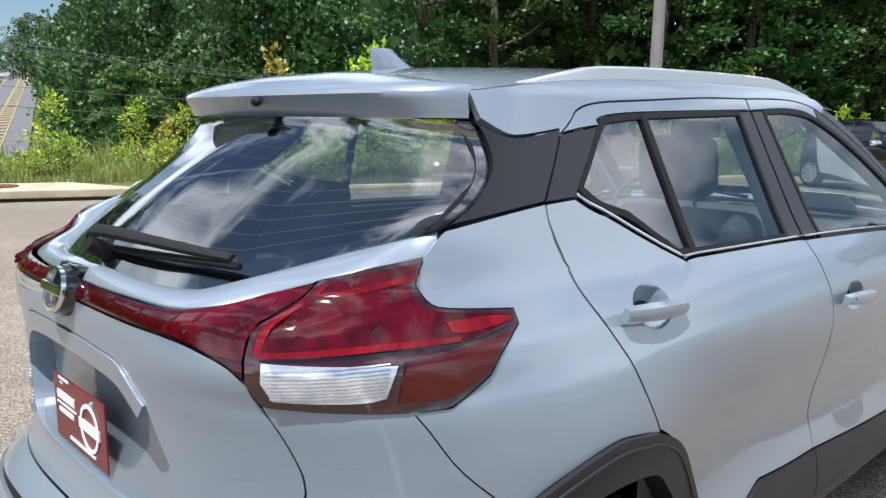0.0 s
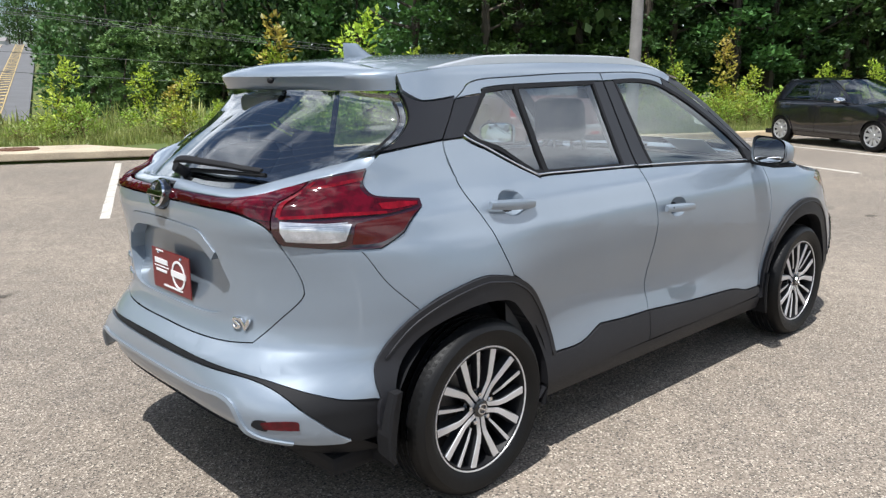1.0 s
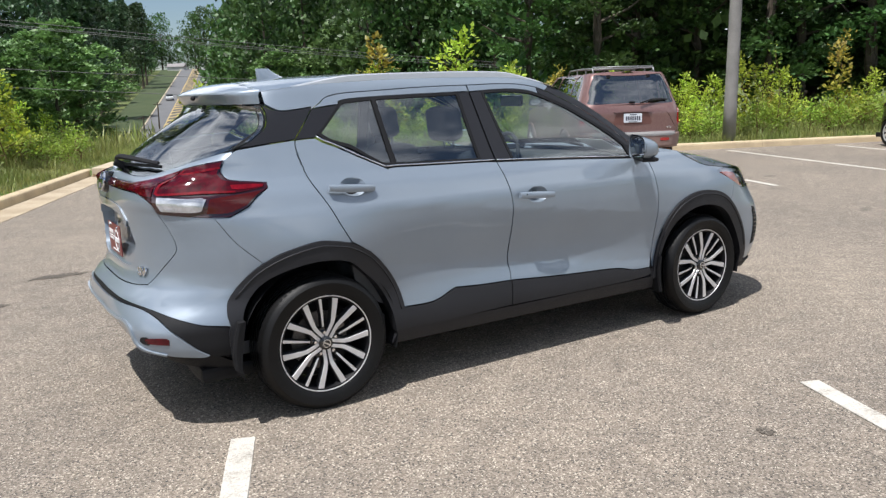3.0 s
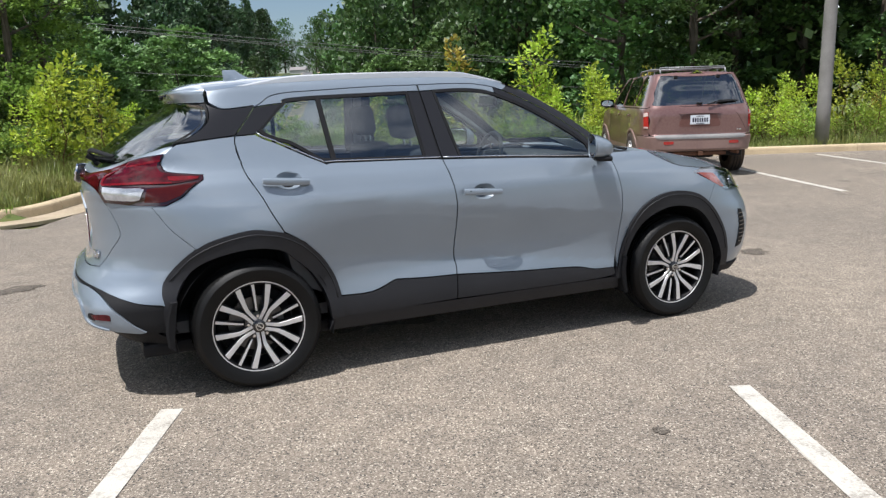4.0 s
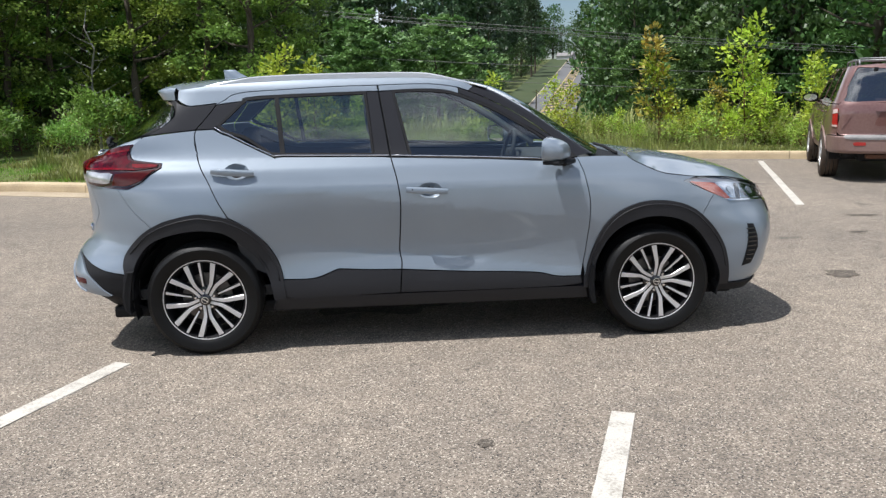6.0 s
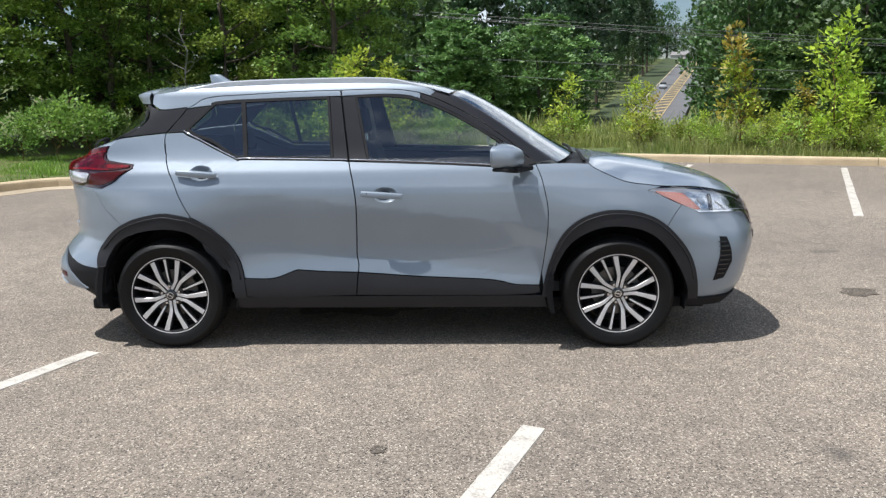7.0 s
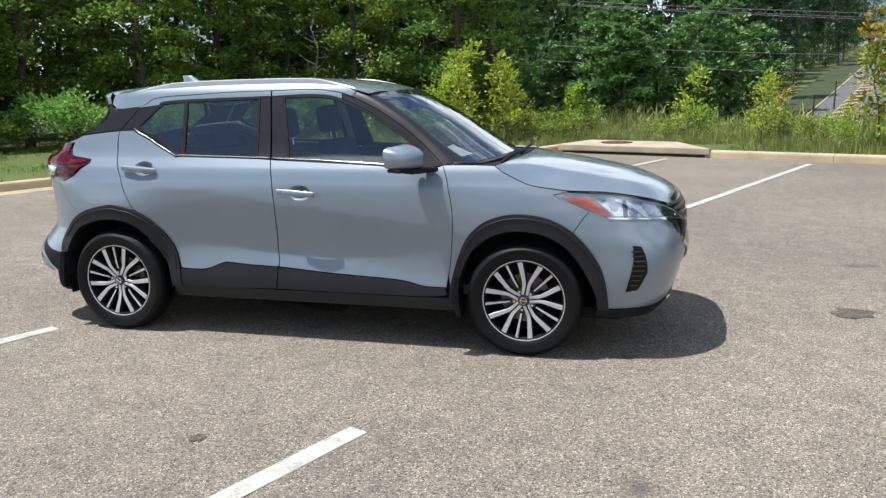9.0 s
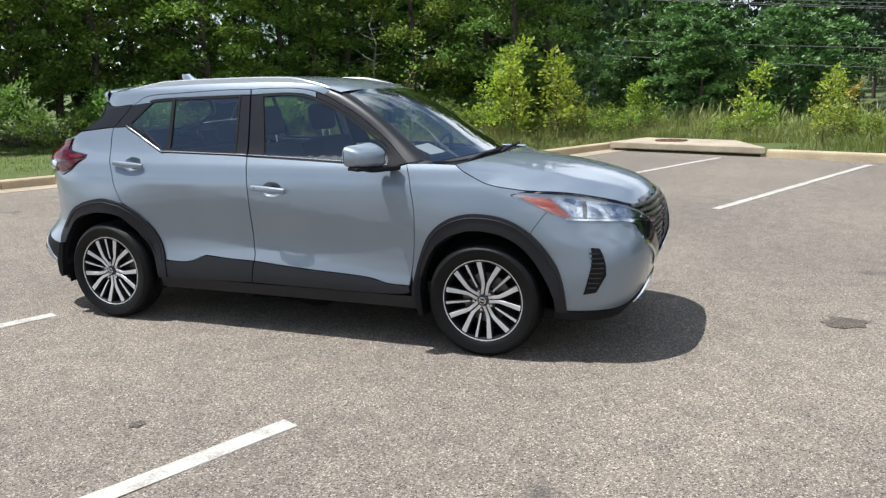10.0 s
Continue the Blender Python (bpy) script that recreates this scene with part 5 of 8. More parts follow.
doors = {}
for s, tag in ((-1, "right"), (1, "left")):
    d = panel("rear_door", polyline(SHUT_REAR, ARCH_REAR[8:12], CLAD_REAR, SHUT_MID[::-1], BELT_REAR[::-1]), PAINT, car, side=s, holes=[dish_outline(0)])
    panel("door_cladding", polyline(CLAD_REAR, sides([(1.117, 0.447), (1.106, 0.313)]), sides([(1.106, 0.313), (0.452, 0.309), (0.440, 0.415)])), ARCH_PLASTIC, d, lift=0.008, side=s, label="black plastic lower cladding")
    panel("window_frame", polyline(sides([(-0.017, 1.264), (0.054, 1.346), (0.098, 1.402)]), sides([(0.25, 1.418), (0.103, 1.284), (0.085, 1.268)])), SATIN, d, side=s, label="black rear window corner")
    panel("window_frame", polyline(DRIP_R, sides([(1.02, 1.460), (0.945, 1.460), (0.435, 1.449), (0.263, 1.437), (0.25, 1.418)])), PAINT, d, side=s)
    panel("pillar_cover", polyline(*[[c] for c in sides([(0.949, 1.460), (1.019, 1.460), (1.073, 1.095), (0.985, 1.098)])]), SATIN, d, side=s, label="black door pillar cover")
    panel("window_seal", inset(polyline(*GLASS_R), -0.009), BLACK, d, lift=0.002, holes=[inset(polyline(*GLASS_R), 0.006)], side=s, gap=0.0)
    panel("window_glass", polyline(*GLASS_R), GLASS_DARK, d, lift=-0.004, depth=0, side=s, gap=-0.002)
    panel("window_bar", polyline(*[[c] for c in sides([(0.424, 1.442), (0.448, 1.443), (0.482, 1.118), (0.455, 1.119)])]), BLACK, d, lift=0.004, side=s, gap=0)
    strip("belt_moulding", [(0.09, 1.276), (0.40, 1.121), (0.47, 1.115), (1.068, 1.100)], 0.0038, CHROME, d, s)
    f = panel("front_door", polyline(SHUT_MID, CLAD_FRONT, SHUT_FRONT[::-1], BELT_FRONT[::-1]), PAINT, car, side=s, holes=[dish_outline(1)])
    panel("door_cladding", polyline(CLAD_FRONT, sides([(2.172, 0.368), (2.142, 0.318), (1.759, 0.309), (1.106, 0.313)])), ARCH_PLASTIC, f, lift=0.008, side=s, label="black plastic lower cladding")
    panel("pillar_cover", polyline(*[[c] for c in sides([(1.023, 1.460), (1.100, 1.463), (1.184, 1.091), (1.079, 1.094)])]), SATIN, f, side=s, label="black door pillar cover")
    panel("window_frame", polyline(DRIP_F, sides([(1.491, 1.437), (1.398, 1.460), (1.253, 1.468), (1.023, 1.460)])), PAINT, f, side=s)
    panel("window_frame", polyline(DRIP_A, sides([(2.151, 1.066), (2.05, 1.05)]), sides([(2.036, 1.123), (1.960, 1.190), (1.834, 1.268), (1.662, 1.365), (1.491, 1.437)])), SATIN, f, side=s, label="black front window frame")
    panel("window_seal", inset(polyline(*GLASS_F), -0.009), BLACK, f, lift=0.002, holes=[inset(polyline(*GLASS_F), 0.006)], side=s, gap=0.0)
    panel("window_glass", polyline(*GLASS_F), GLASS_CLEAR, f, lift=-0.004, depth=0, side=s, gap=-0.002)
    strip("belt_moulding", [(1.082, 1.099), (1.5, 1.083), (2.035, 1.056)], 0.0038, CHROME, f, s)
    panel("pillar_backing", polyline(*[[c] for c in sides([(0.945, 1.464), (1.104, 1.466), (1.188, 1.08), (0.98, 1.08)])]), BLACK, d, lift=-0.016, depth=0, side=s, gap=0)
    doors[s] = (d, f)

# ---- sides ----
both("rear_quarter", polyline(SHUT_REAR, ARCH_REAR[7:3:-1] + [S(-0.270, 0.736)], QUARTER_CUT[::-1], LAMP_BOTTOM[:1], LAMP_SIDE, LAMP_SIDE_TOP, [S(-0.298, 1.236), S(-0.15, 1.252), S(-0.017, 1.264)]), PAINT, car, gap=0.0026)
both("rear_pillar_cover", polyline(sides([(-0.017, 1.266), (0.054, 1.346), (0.098, 1.402)]), sides([(0.1, 1.412), (0.04, 1.404), (-0.05, 1.398), (-0.10, 1.412), (-0.138, 1.434)]), HATCH_GAP, [S(-0.298, 1.240), S(-0.15, 1.254), S(-0.017, 1.266)]), SATIN, car, label="satin black rear pillar cover")
both("front_fender", polyline(SHUT_FRONT[:-1], [ARCH_FRONT[1]], ARCH_FRONT[2:10], [S(2.89, 0.71), (2.354, 0.827)], LIGHT_LOW[3:], [LIGHT_TOP[0]], [LIGHT_TOP[1]], [HOOD_EDGE[4]], HOOD_EDGE[3::-1], [S(2.45, 1.062), S(2.3, 1.066), S(2.152, 1.064)]), PAINT, car, gap=0.0014)
arch_r = both("wheel_arch", polyline(ARCH_REAR, ARCH_REAR_IN[::-1], [S(-0.42, 0.34)]), ARCH_PLASTIC, car, lift=0.014, depth=0.06, gap=0, label="black plastic wheel arch trim")
arch_f = both("wheel_arch", polyline(ARCH_FRONT, ARCH_FRONT_IN[::-1]), ARCH_PLASTIC, car, lift=0.014, depth=0.06, gap=0, label="black plastic wheel arch trim")
for cx, run, arches in ((-0.005, ARCH_REAR[2:12], arch_r), (2.63, ARCH_FRONT[2:13], arch_f)):
    bead = [(cx + (float(skin(q, z)[0]) - cx) * 0.955, 0.322 + (z - 0.322) * 0.955) for q, z in run]
    for s, arch in zip((-1, 1), arches):
        strip("arch_bead", bead, 0.0042, ARCH_PLASTIC, arch, s, lift=0.0145)
both("sill", polyline(sides([(0.40, 0.309), (2.20, 0.309)]), sides([(2.22, 0.232), (0.37, 0.236)])), ARCH_PLASTIC, car, lift=0.004, depth=0.05, gap=0.001, label="black plastic sill")

# ---- tail ----
panel("rear_bumper", polyline(TAILGATE_LOW[::-1], TAILGATE_SIDE[::-1], LAMP_BOTTOM[::-1], QUARTER_CUT, ARCH_REAR[3::-1], STRIP_TOP[::-1]), PAINT, car, side=0, gap=0.0004)
panel("bumper_strip", polyline(STRIP_TOP, [S(-0.435, 0.478), S(-0.44, 0.40), S(-0.43, 0.342)], STRIP_LOW[::-1]), BLACK, car, side=0, lift=-0.004, gap=0.0005, label="black plastic bumper strip")
panel("bumper_skirt", polyline(STRIP_LOW[:5], [(0.538, 0.345), (0.444, 0.360), (0.354, 0.385), (0.335, 0.41)], [(0.30, 0.485), (0.20, 0.492), (0.0, 0.492)]), PAINT, car, side=0, depth=0.03, label="light grey lower bumper skirt", lift=0.004)
panel("bumper_valance", polyline([(0.0, 0.49), (0.20, 0.49), (0.30, 0.48)], [(0.335, 0.41), (0.36, 0.385), (0.30, 0.345), (0.15, 0.335), (0.0, 0.335)]), PAINT, car, side=0, lift=-0.035, depth=0.06, label="grey lower valance")
panel("under_bumper", polyline([(0.0, 0.335), (0.30, 0.345), (0.444, 0.362), (0.56, 0.352)], [(0.60, 0.25), (0.0, 0.25)]), BLACK, car, side=0, lift=-0.03)
# no hollow here: the pocket's shade is put in as a black panel
both("reflector_pocket", polyline([(0.352, 0.424), (0.362, 0.444), (0.390, 0.446), (0.390, 0.413), (0.366, 0.414)]), BLACK, car, lift=0.0055, gap=0, depth=0.004, label="black panel for the shaded pocket beside the reflector")
both("skirt_rib", polyline([(0.0, 0.505), (0.20, 0.505), (0.305, 0.497), (0.345, 0.405), (0.44, 0.374)], [(0.435, 0.366), (0.335, 0.396), (0.296, 0.485), (0.20, 0.494), (0.0, 0.494)]), PAINT, car, lift=0.011, gap=0, depth=0.01)
both("reflector", polyline([(0.384, 0.419), (0.382, 0.441), (0.454, 0.447), (0.460, 0.417)]), TAIL_RED, car, lift=0.007, gap=0, label="red bumper reflector")
tailgate = panel("tailgate", polyline(HATCH_LAMP_LOW, TAILGATE_SIDE, TAILGATE_LOW, [(0.0, 0.71), T(0.20, 0.712), T(0.302, 0.719), T(0.359, 0.744), T(0.396, 0.827)], [T(0.341, 0.925), T(0.266, 0.986), T(0.15, 0.997), (0.0, 1.0)]), PAINT, car, side=0, depth=0.06)
panel("plate_recess", polyline([(0.0, 0.70), T(0.302, 0.71), T(0.365, 0.744), T(0.405, 0.827)], [T(0.35, 0.93), T(0.27, 0.992), (0.0, 1.008)]), PAINT, tailgate, side=0, lift=lambda q, z: -0.052 + 0.048 * np.clip((0.80 - z) / 0.1, 0, 1), depth=0, gap=0)
panel("plate_ledge", polyline([(0.0, 1.002), T(0.15, 0.999), T(0.266, 0.988), T(0.343, 0.927)], [T(0.318, 0.897), T(0.25, 0.944), T(0.15, 0.957), (0.0, 0.96)]), PAINT, tailgate, side=0, lift=0.005, depth=0.05, gap=0.001, label="raised grey ledge over the plate")
panel("lamp_bar", polyline(HATCH_LAMP_TOP, LAMP_DIVIDE, HATCH_LAMP_LOW[::-1]), TAIL_DARK, tailgate, side=0, lift=0.004, label="dark red lamp bar")
panel("bar_lens", polyline([T(0.425, 1.104), T(0.475, 1.114), T(0.518, 1.134), (0.433, 1.154)], [(0.405, 1.10), (0.39, 1.05)], [T(0.53, 1.055), T(0.48, 1.069), T(0.42, 1.077)]), TAIL_RED, tailgate, side=-1, lift=0.007, gap=0, label="red lens")
panel("bar_lens", polyline([T(0.425, 1.104), T(0.475, 1.114), T(0.518, 1.134), (0.433, 1.154)], [(0.405, 1.10), (0.39, 1.05)], [T(0.53, 1.055), T(0.48, 1.069), T(0.42, 1.077)]), TAIL_RED, tailgate, side=1, lift=0.007, gap=0, label="red lens")


def even_points(points, n):
    """n points at even steps along a line of points."""
    p = np.array(points, float)
    d = np.concatenate([[0], np.cumsum(np.linalg.norm(np.diff(p, axis=0), axis=1))])
    u = np.linspace(0, d[-1], n)
    return np.stack([np.interp(u, d, p[:, k]) for k in range(3)], 1)


GLASS_FOOT = spline([(-0.694, 0, 1.134), (-0.688, -0.07, 1.135), (-0.680, -0.12, 1.131), (-0.668, -0.2, 1.125), (-0.648, -0.29, 1.122), (-0.622, -0.35, 1.123)], 4) + spline([(-0.616, -0.36, 1.125), (-0.520, -0.460, 1.163), (-0.425, -0.56, 1.203), (-0.327, -0.656, 1.241)], 6)


def hatch_shelf():
    """The painted shelf between the lamps and the foot of the rear window."""
    foot = even_points(GLASS_FOOT, 49)
    edge = [skin(*p) for p in polyline(HATCH_LAMP_TOP, [(0.522, 1.187), (0.616, 1.199)], closed=False)] + [skin(0.616, 1.199), np.array([-0.333, -0.664, 1.216])]
    edge = even_points(edge, 49)
    edge[0, 1] = 0.0
    rows = []
    for t in (-0.12, 0.0, 0.12, 0.35, 0.6, 0.85, 0.96, 1.0, 1.03):
        r = foot + (edge - foot) * min(max(t, 0.0), 1.0)
        up = 0.010 * math.sin(math.pi * min(max(t, 0.0), 1.0)) ** 0.7 if 0 < t < 1 else 0.0
        fade = (1 - np.linspace(0, 1, 49) ** 4)[:, None]
        r = r + np.array([-0.4, 0, 0.9]) * up * fade + np.array([0.012, 0.004, -0.006]) * (1 - fade) * 1.0
        if t < 0:
            r = r + np.array([0.012, 0, -0.016])
        if t > 1:
            r = r + np.array([0.012, 0, -0.018])
        rows.append(np.concatenate([r[:0:-1] * np.array([1, -1, 1]), r]))
    loft("hatch_shelf", [[Vector(p) for p in r] for r in rows], PAINT, tailgate, flip=True)


hatch_shelf()


def rear_glass():
    """One smooth pane between the shelf, the pillars and the spoiler: a patch blended from its four edges."""
    nu, nv = 33, 25

    def edge(run, n):
        return even_points([skin(*p) for p in polyline(run, closed=False) + [run[-1]]], n)

    low = even_points(GLASS_FOOT, nu)
    top = even_points([(-0.274, 0, 1.437), (-0.270, -0.2, 1.437), (-0.255, -0.36, 1.436), (-0.215, -0.49, 1.431), (-0.158, -0.582, 1.424)], nu)
    side = even_points(spline([tuple(low[-1])] + [tuple(skin(*S(x, z))) for x, z in ((-0.232, 1.276), (-0.172, 1.318), (-0.149, 1.356), (-0.145, 1.396))] + [tuple(top[-1])], 5), nv)
    mid = edge([(0.0, 1.134), (0.0, 1.2), (0.0, 1.3), (0.0, 1.437)], nv)
    mid[:, 1] = 0.0
    mid[0], mid[-1] = low[0], top[0]
    u, v = np.linspace(0, 1, nu)[None, :, None], np.linspace(0, 1, nv)[:, None, None]
    grid = (1 - v) * low[None] + v * top[None] + (1 - u) * mid[:, None] + u * side[:, None]
    grid = grid - ((1 - u) * (1 - v) * low[0] + u * (1 - v) * low[-1] + (1 - u) * v * top[0] + u * v * top[-1])
    # a slight outward bow, none at the edges
    bow = 0.016 * np.sin(math.pi * v) * np.cos(u * math.pi / 2) ** 0.5
    grid = grid + bow * np.array([-0.66, 0, 0.75]) + np.array([0.003, 0, -0.003])
    full = np.concatenate([grid[:, :0:-1] * np.array([1, -1, 1]), grid], 1)
    rows = [[Vector(p) for p in r] for r in full]
    pane = loft("rear_window", rows, GLASS_REAR, tailgate, "rear window with fine heating wires")
    w = full.shape[1]
    inner = full + np.array([0.004, 0, -0.004])
    faces = []
    for a in range(nv - 1):
        for b in range(w - 1):
            k = abs(b - (w - 2) / 2) / ((w - 2) / 2)
            if a < 3 or k > 0.98 or a > nv - 3:
                faces.append((a * w + b, a * w + b + 1, (a + 1) * w + b + 1, (a + 1) * w + b))
    ob = link_mesh("window_border", [tuple(p) for p in inner.reshape(-1, 3)], faces, GLOSS_BLACK, pane, smooth=True)
    tagged(ob, "black printed glass border")
    for a in range(5, nv - 4, 2):
        line = [tuple(p) for p in inner[a, 4:w - 4]]
        v2, f2 = tube(line, 0.0007, 4)
        link_mesh("heating_wire", v2, f2, HEATER, pane)


HEATER = material("copper_heating_wire", (0.09, 0.06, 0.045), 0.6)
panel("hatch_seal", polyline(HATCH_GAP, [S(-0.308, 1.236), S(-0.33, 1.240)], [S(-0.19, 1.318), S(-0.165, 1.356), S(-0.165, 1.434)]), BLACK, tailgate, side=-1, lift=-0.012, gap=0)
panel("hatch_seal", polyline(HATCH_GAP, [S(-0.308, 1.236), S(-0.33, 1.240)], [S(-0.19, 1.318), S(-0.165, 1.356), S(-0.165, 1.434)]), BLACK, tailgate, side=1, lift=-0.012, gap=0)
for s in (-1, 1):
    lamp = panel("tail_lamp", polyline(LAMP_DIVIDE[::-1], [(0.440, 1.166), (0.522, 1.184), (0.618, 1.196)], LAMP_SIDE_TOP[::-1], LAMP_SIDE[::-1], LAMP_BOTTOM, [(0.398, 0.985)]), TAIL_RIM, car, side=s, lift=0.004, depth=0.03, gap=0.0012)
    panel("red_lens", polyline([(0.402, 1.060), (0.422, 1.11), (0.450, 1.160), (0.53, 1.177), (0.606, 1.186)], [(0.580, 1.15), (0.586, 1.125), (0.62, 1.102), (0.724, 1.081)], [(0.722, 1.068), (0.64, 1.053), (0.54, 1.06)]), TAIL_RED, lamp, side=s, lift=0.009, gap=0, label="glossy red lens")
    panel("inner_lens", polyline([(0.445, 1.135), (0.53, 1.158), (0.596, 1.168)], [(0.59, 1.158), (0.53, 1.146), (0.445, 1.120)]), BRIGHT_RED, lamp, side=s, lift=0.0105, gap=0)
    panel("inner_lens", polyline([(0.412, 1.062), (0.54, 1.066), (0.64, 1.060)], [(0.64, 1.053), (0.54, 1.056), (0.41, 1.054)]), BRIGHT_RED, lamp, side=s, lift=0.0105, gap=0)
    panel("inner_lens", polyline([(0.628, 1.085), (0.69, 1.083), (0.722, 1.077)], [(0.718, 1.07), (0.66, 1.064), (0.632, 1.068)]), BRIGHT_RED, lamp, side=s, lift=0.0105, gap=0)
    panel("light_guide", polyline([(0.405, 1.061), (0.425, 1.112), (0.450, 1.157)], [(0.459, 1.158), (0.435, 1.11), (0.413, 1.058)]), BRIGHT_RED, lamp, side=s, lift=0.0105, gap=0)
    panel("clear_lens", polyline([(0.412, 1.048), (0.556, 1.034)], [(0.528, 0.988), (0.50, 0.984), (0.416, 0.992)], [(0.407, 1.02)]), CLEAR_LENS, lamp, side=s, lift=0.0095, gap=0, label="clear ribbed lens")
    for k in range(9):
        z = 0.995 + 0.0052 * k
        panel("lens_rib", [(0.414, z), (0.53 + 0.0022 * k, z), (0.53 + 0.0022 * k, z + 0.0022), (0.414, z + 0.0022)], CLEAR_LENS, lamp, side=s, lift=0.0112, depth=0.003, gap=0)
    panel("amber_lens", polyline([(0.566, 1.034), (0.714, 1.053)], [(0.655, 1.0), (0.59, 0.972), (0.536, 0.974)]), material("brown_red_lens", (0.065, 0.007, 0.005), 0.06, spec=0.4, other=(0.05, 0.004, 0.004), scale=20.0, fine=80.0), lamp, side=s, lift=0.009, gap=0)

# ---- front ----
panel("front_bumper", polyline([(2.354, 0.827), S(2.89, 0.71)], ARCH_FRONT[10:], [(2.45, 0.285), (2.7, 0.285), (3.0, 0.30)], [(3.0, 0.42), (2.95, 0.445), (2.85, 0.52)], [(2.74, 0.66), (2.66, 0.745), (2.60, 0.766)], [(2.592, 0.768), (2.398, 0.788)]), PAINT, car, side=0,
      gap=0.0012, depth=0.03)
both("bumper_vent", polyline([(2.425, 0.637)], [(2.458, 0.632)], [(2.486, 0.488)], [(2.455, 0.396)], [(2.398, 0.384)]), BLACK, car, lift=0.003, depth=0.03, gap=0, label="black bumper corner vent")
for k in range(8):
    z = 0.42 + 0.026 * k
    both("vent_slat", polyline([(2.41 + 0.0008 * k, z)], [(2.448 + 0.02 * math.sin(k * 0.42), z), (2.448 + 0.02 * math.sin(k * 0.42), z + 0.008)], [(2.41, z + 0.008)]), GLOSS_BLACK, car, lift=0.008, depth=0.008, gap=0)
panel("lower_lip", polyline([(2.30, 0.289), (2.45, 0.283), (2.7, 0.283), (3.0, 0.298)], [(3.0, 0.235), (2.7, 0.225), (2.45, 0.235), (2.31, 0.25)]), BLACK, car, side=0, lift=0.012, depth=0.06, gap=0, label="black lower lip")
panel("skid_trim", polyline([(2.80, 0.30), (3.0, 0.31)], [(3.0, 0.28), (2.80, 0.275)]), CHROME, car, side=0, lift=0.02, depth=0.01, gap=0, label="bright lower trim")
grille = panel("grille", polyline([(2.664, 0.85), (2.78, 0.868), (2.9, 0.873), (3.0, 0.875)], [(3.0, 0.42), (2.95, 0.45), (2.85, 0.525)], [(2.735, 0.675), (2.69, 0.745)]), GLOSS_BLACK, car, side=0, lift=-0.02, depth=0.02, gap=0, label="black honeycomb grille")
for row in range(13):
    for col in range(9):
        q = 2.70 + 0.036 * col + (0.018 if row % 2 else 0)
        z = 0.46 + 0.031 * row
        inner = 2.70 + max(0.0, 0.68 - z) * 0.95
        if q < inner or q > 2.985:
            continue
        both("mesh_cell", [(q - 0.012, z - 0.008), (q + 0.012, z - 0.008), (q + 0.016, z), (q + 0.012, z + 0.008), (q - 0.012, z + 0.008), (q - 0.016, z)], STEEL, grille, lift=-0.008, depth=0.012, gap=0)
both("grille_wedge", polyline([(2.60, 0.757), (2.69, 0.744), (2.732, 0.733)], [(2.80, 0.637), (2.95, 0.462)], [(2.94, 0.452), (2.69, 0.63)], [(2.638, 0.73)]), GLOSS_BLACK, car, lift=0.006, depth=0.02, gap=0)
both("grille_trim", polyline([(2.574, 0.762), (2.636, 0.736), (2.664, 0.682), (2.688, 0.633), (2.80, 0.545), (2.94, 0.444)], [(2.95, 0.456), (2.812, 0.558), (2.702, 0.644), (2.678, 0.694), (2.652, 0.744), (2.60, 0.768)]), CHROME, car, lift=0.008, depth=0.025, gap=0, label="chrome V-shaped grille trim")
for s in (-1, 1):
    lamp = panel("headlamp", polyline(LIGHT_TOP, LIGHT_LOW), LAMP_SHELL, car, side=s, lift=-0.02, depth=0.02, gap=0.001)
    panel("amber_reflector", polyline([(2.288, 0.908), (2.384, 0.892)], [(2.418, 0.796), (2.398, 0.796), (2.352, 0.833), (2.288, 0.902)]), AMBER, lamp, side=s, lift=-0.006, gap=0, label="amber side reflector")
    panel("lamp_bezel", polyline([(2.392, 0.895), (2.45, 0.893), (2.56, 0.862), (2.66, 0.812), (2.74, 0.742)], [(2.60, 0.779), (2.425, 0.797)]), LAMP_CHROME, lamp, side=s, lift=-0.012, depth=0.01, gap=0, label="bright lamp interior")
    panel("lamp_divider", polyline([(2.483, 0.874), (2.493, 0.871), (2.466, 0.785), (2.456, 0.786)]), GLOSS_BLACK, lamp, side=s, lift=-0.004, depth=0.012, gap=0)
    panel("lamp_divider", polyline([(2.50, 0.83), (2.512, 0.834), (2.545, 0.780), (2.528, 0.781)]), CHROME, lamp, side=s, lift=-0.004, depth=0.012, gap=0)
    for qq, zz, r in ((2.44, 0.842, 0.020), (2.555, 0.826, 0.020)):
        panel("projector", [(qq + r * 0.62 * math.cos(a * 0.3927), zz + r * 1.15 * math.sin(a * 0.3927)) for a in range(16)], PROJECTOR, lamp, side=s, lift=-0.006, depth=0.02, gap=0, label="clear projector lens")
    panel("lamp_trim", polyline([(2.398, 0.788), (2.592, 0.768), (2.776, 0.730)], [(2.776, 0.722), (2.592, 0.758), (2.398, 0.780)]), CHROME, lamp, side=s, lift=0.004, depth=0.01, gap=0)
    panel("lamp_cover", polyline(LIGHT_TOP, LIGHT_LOW), glass_material("lamp_cover_glass", (0.93, 0.94, 0.95), 1.0, 0.16), lamp, side=s, lift=0.002, depth=0, gap=0.002)


rear_glass()


# ---- lofted tops ----
ROOF_EDGE = Curve((-0.14, 1.487), (0.0, 1.503), (0.2, 1.52), (0.6, 1.535), (1.0, 1.538), (1.3, 1.532), (1.5, 1.508), (1.66, 1.466))
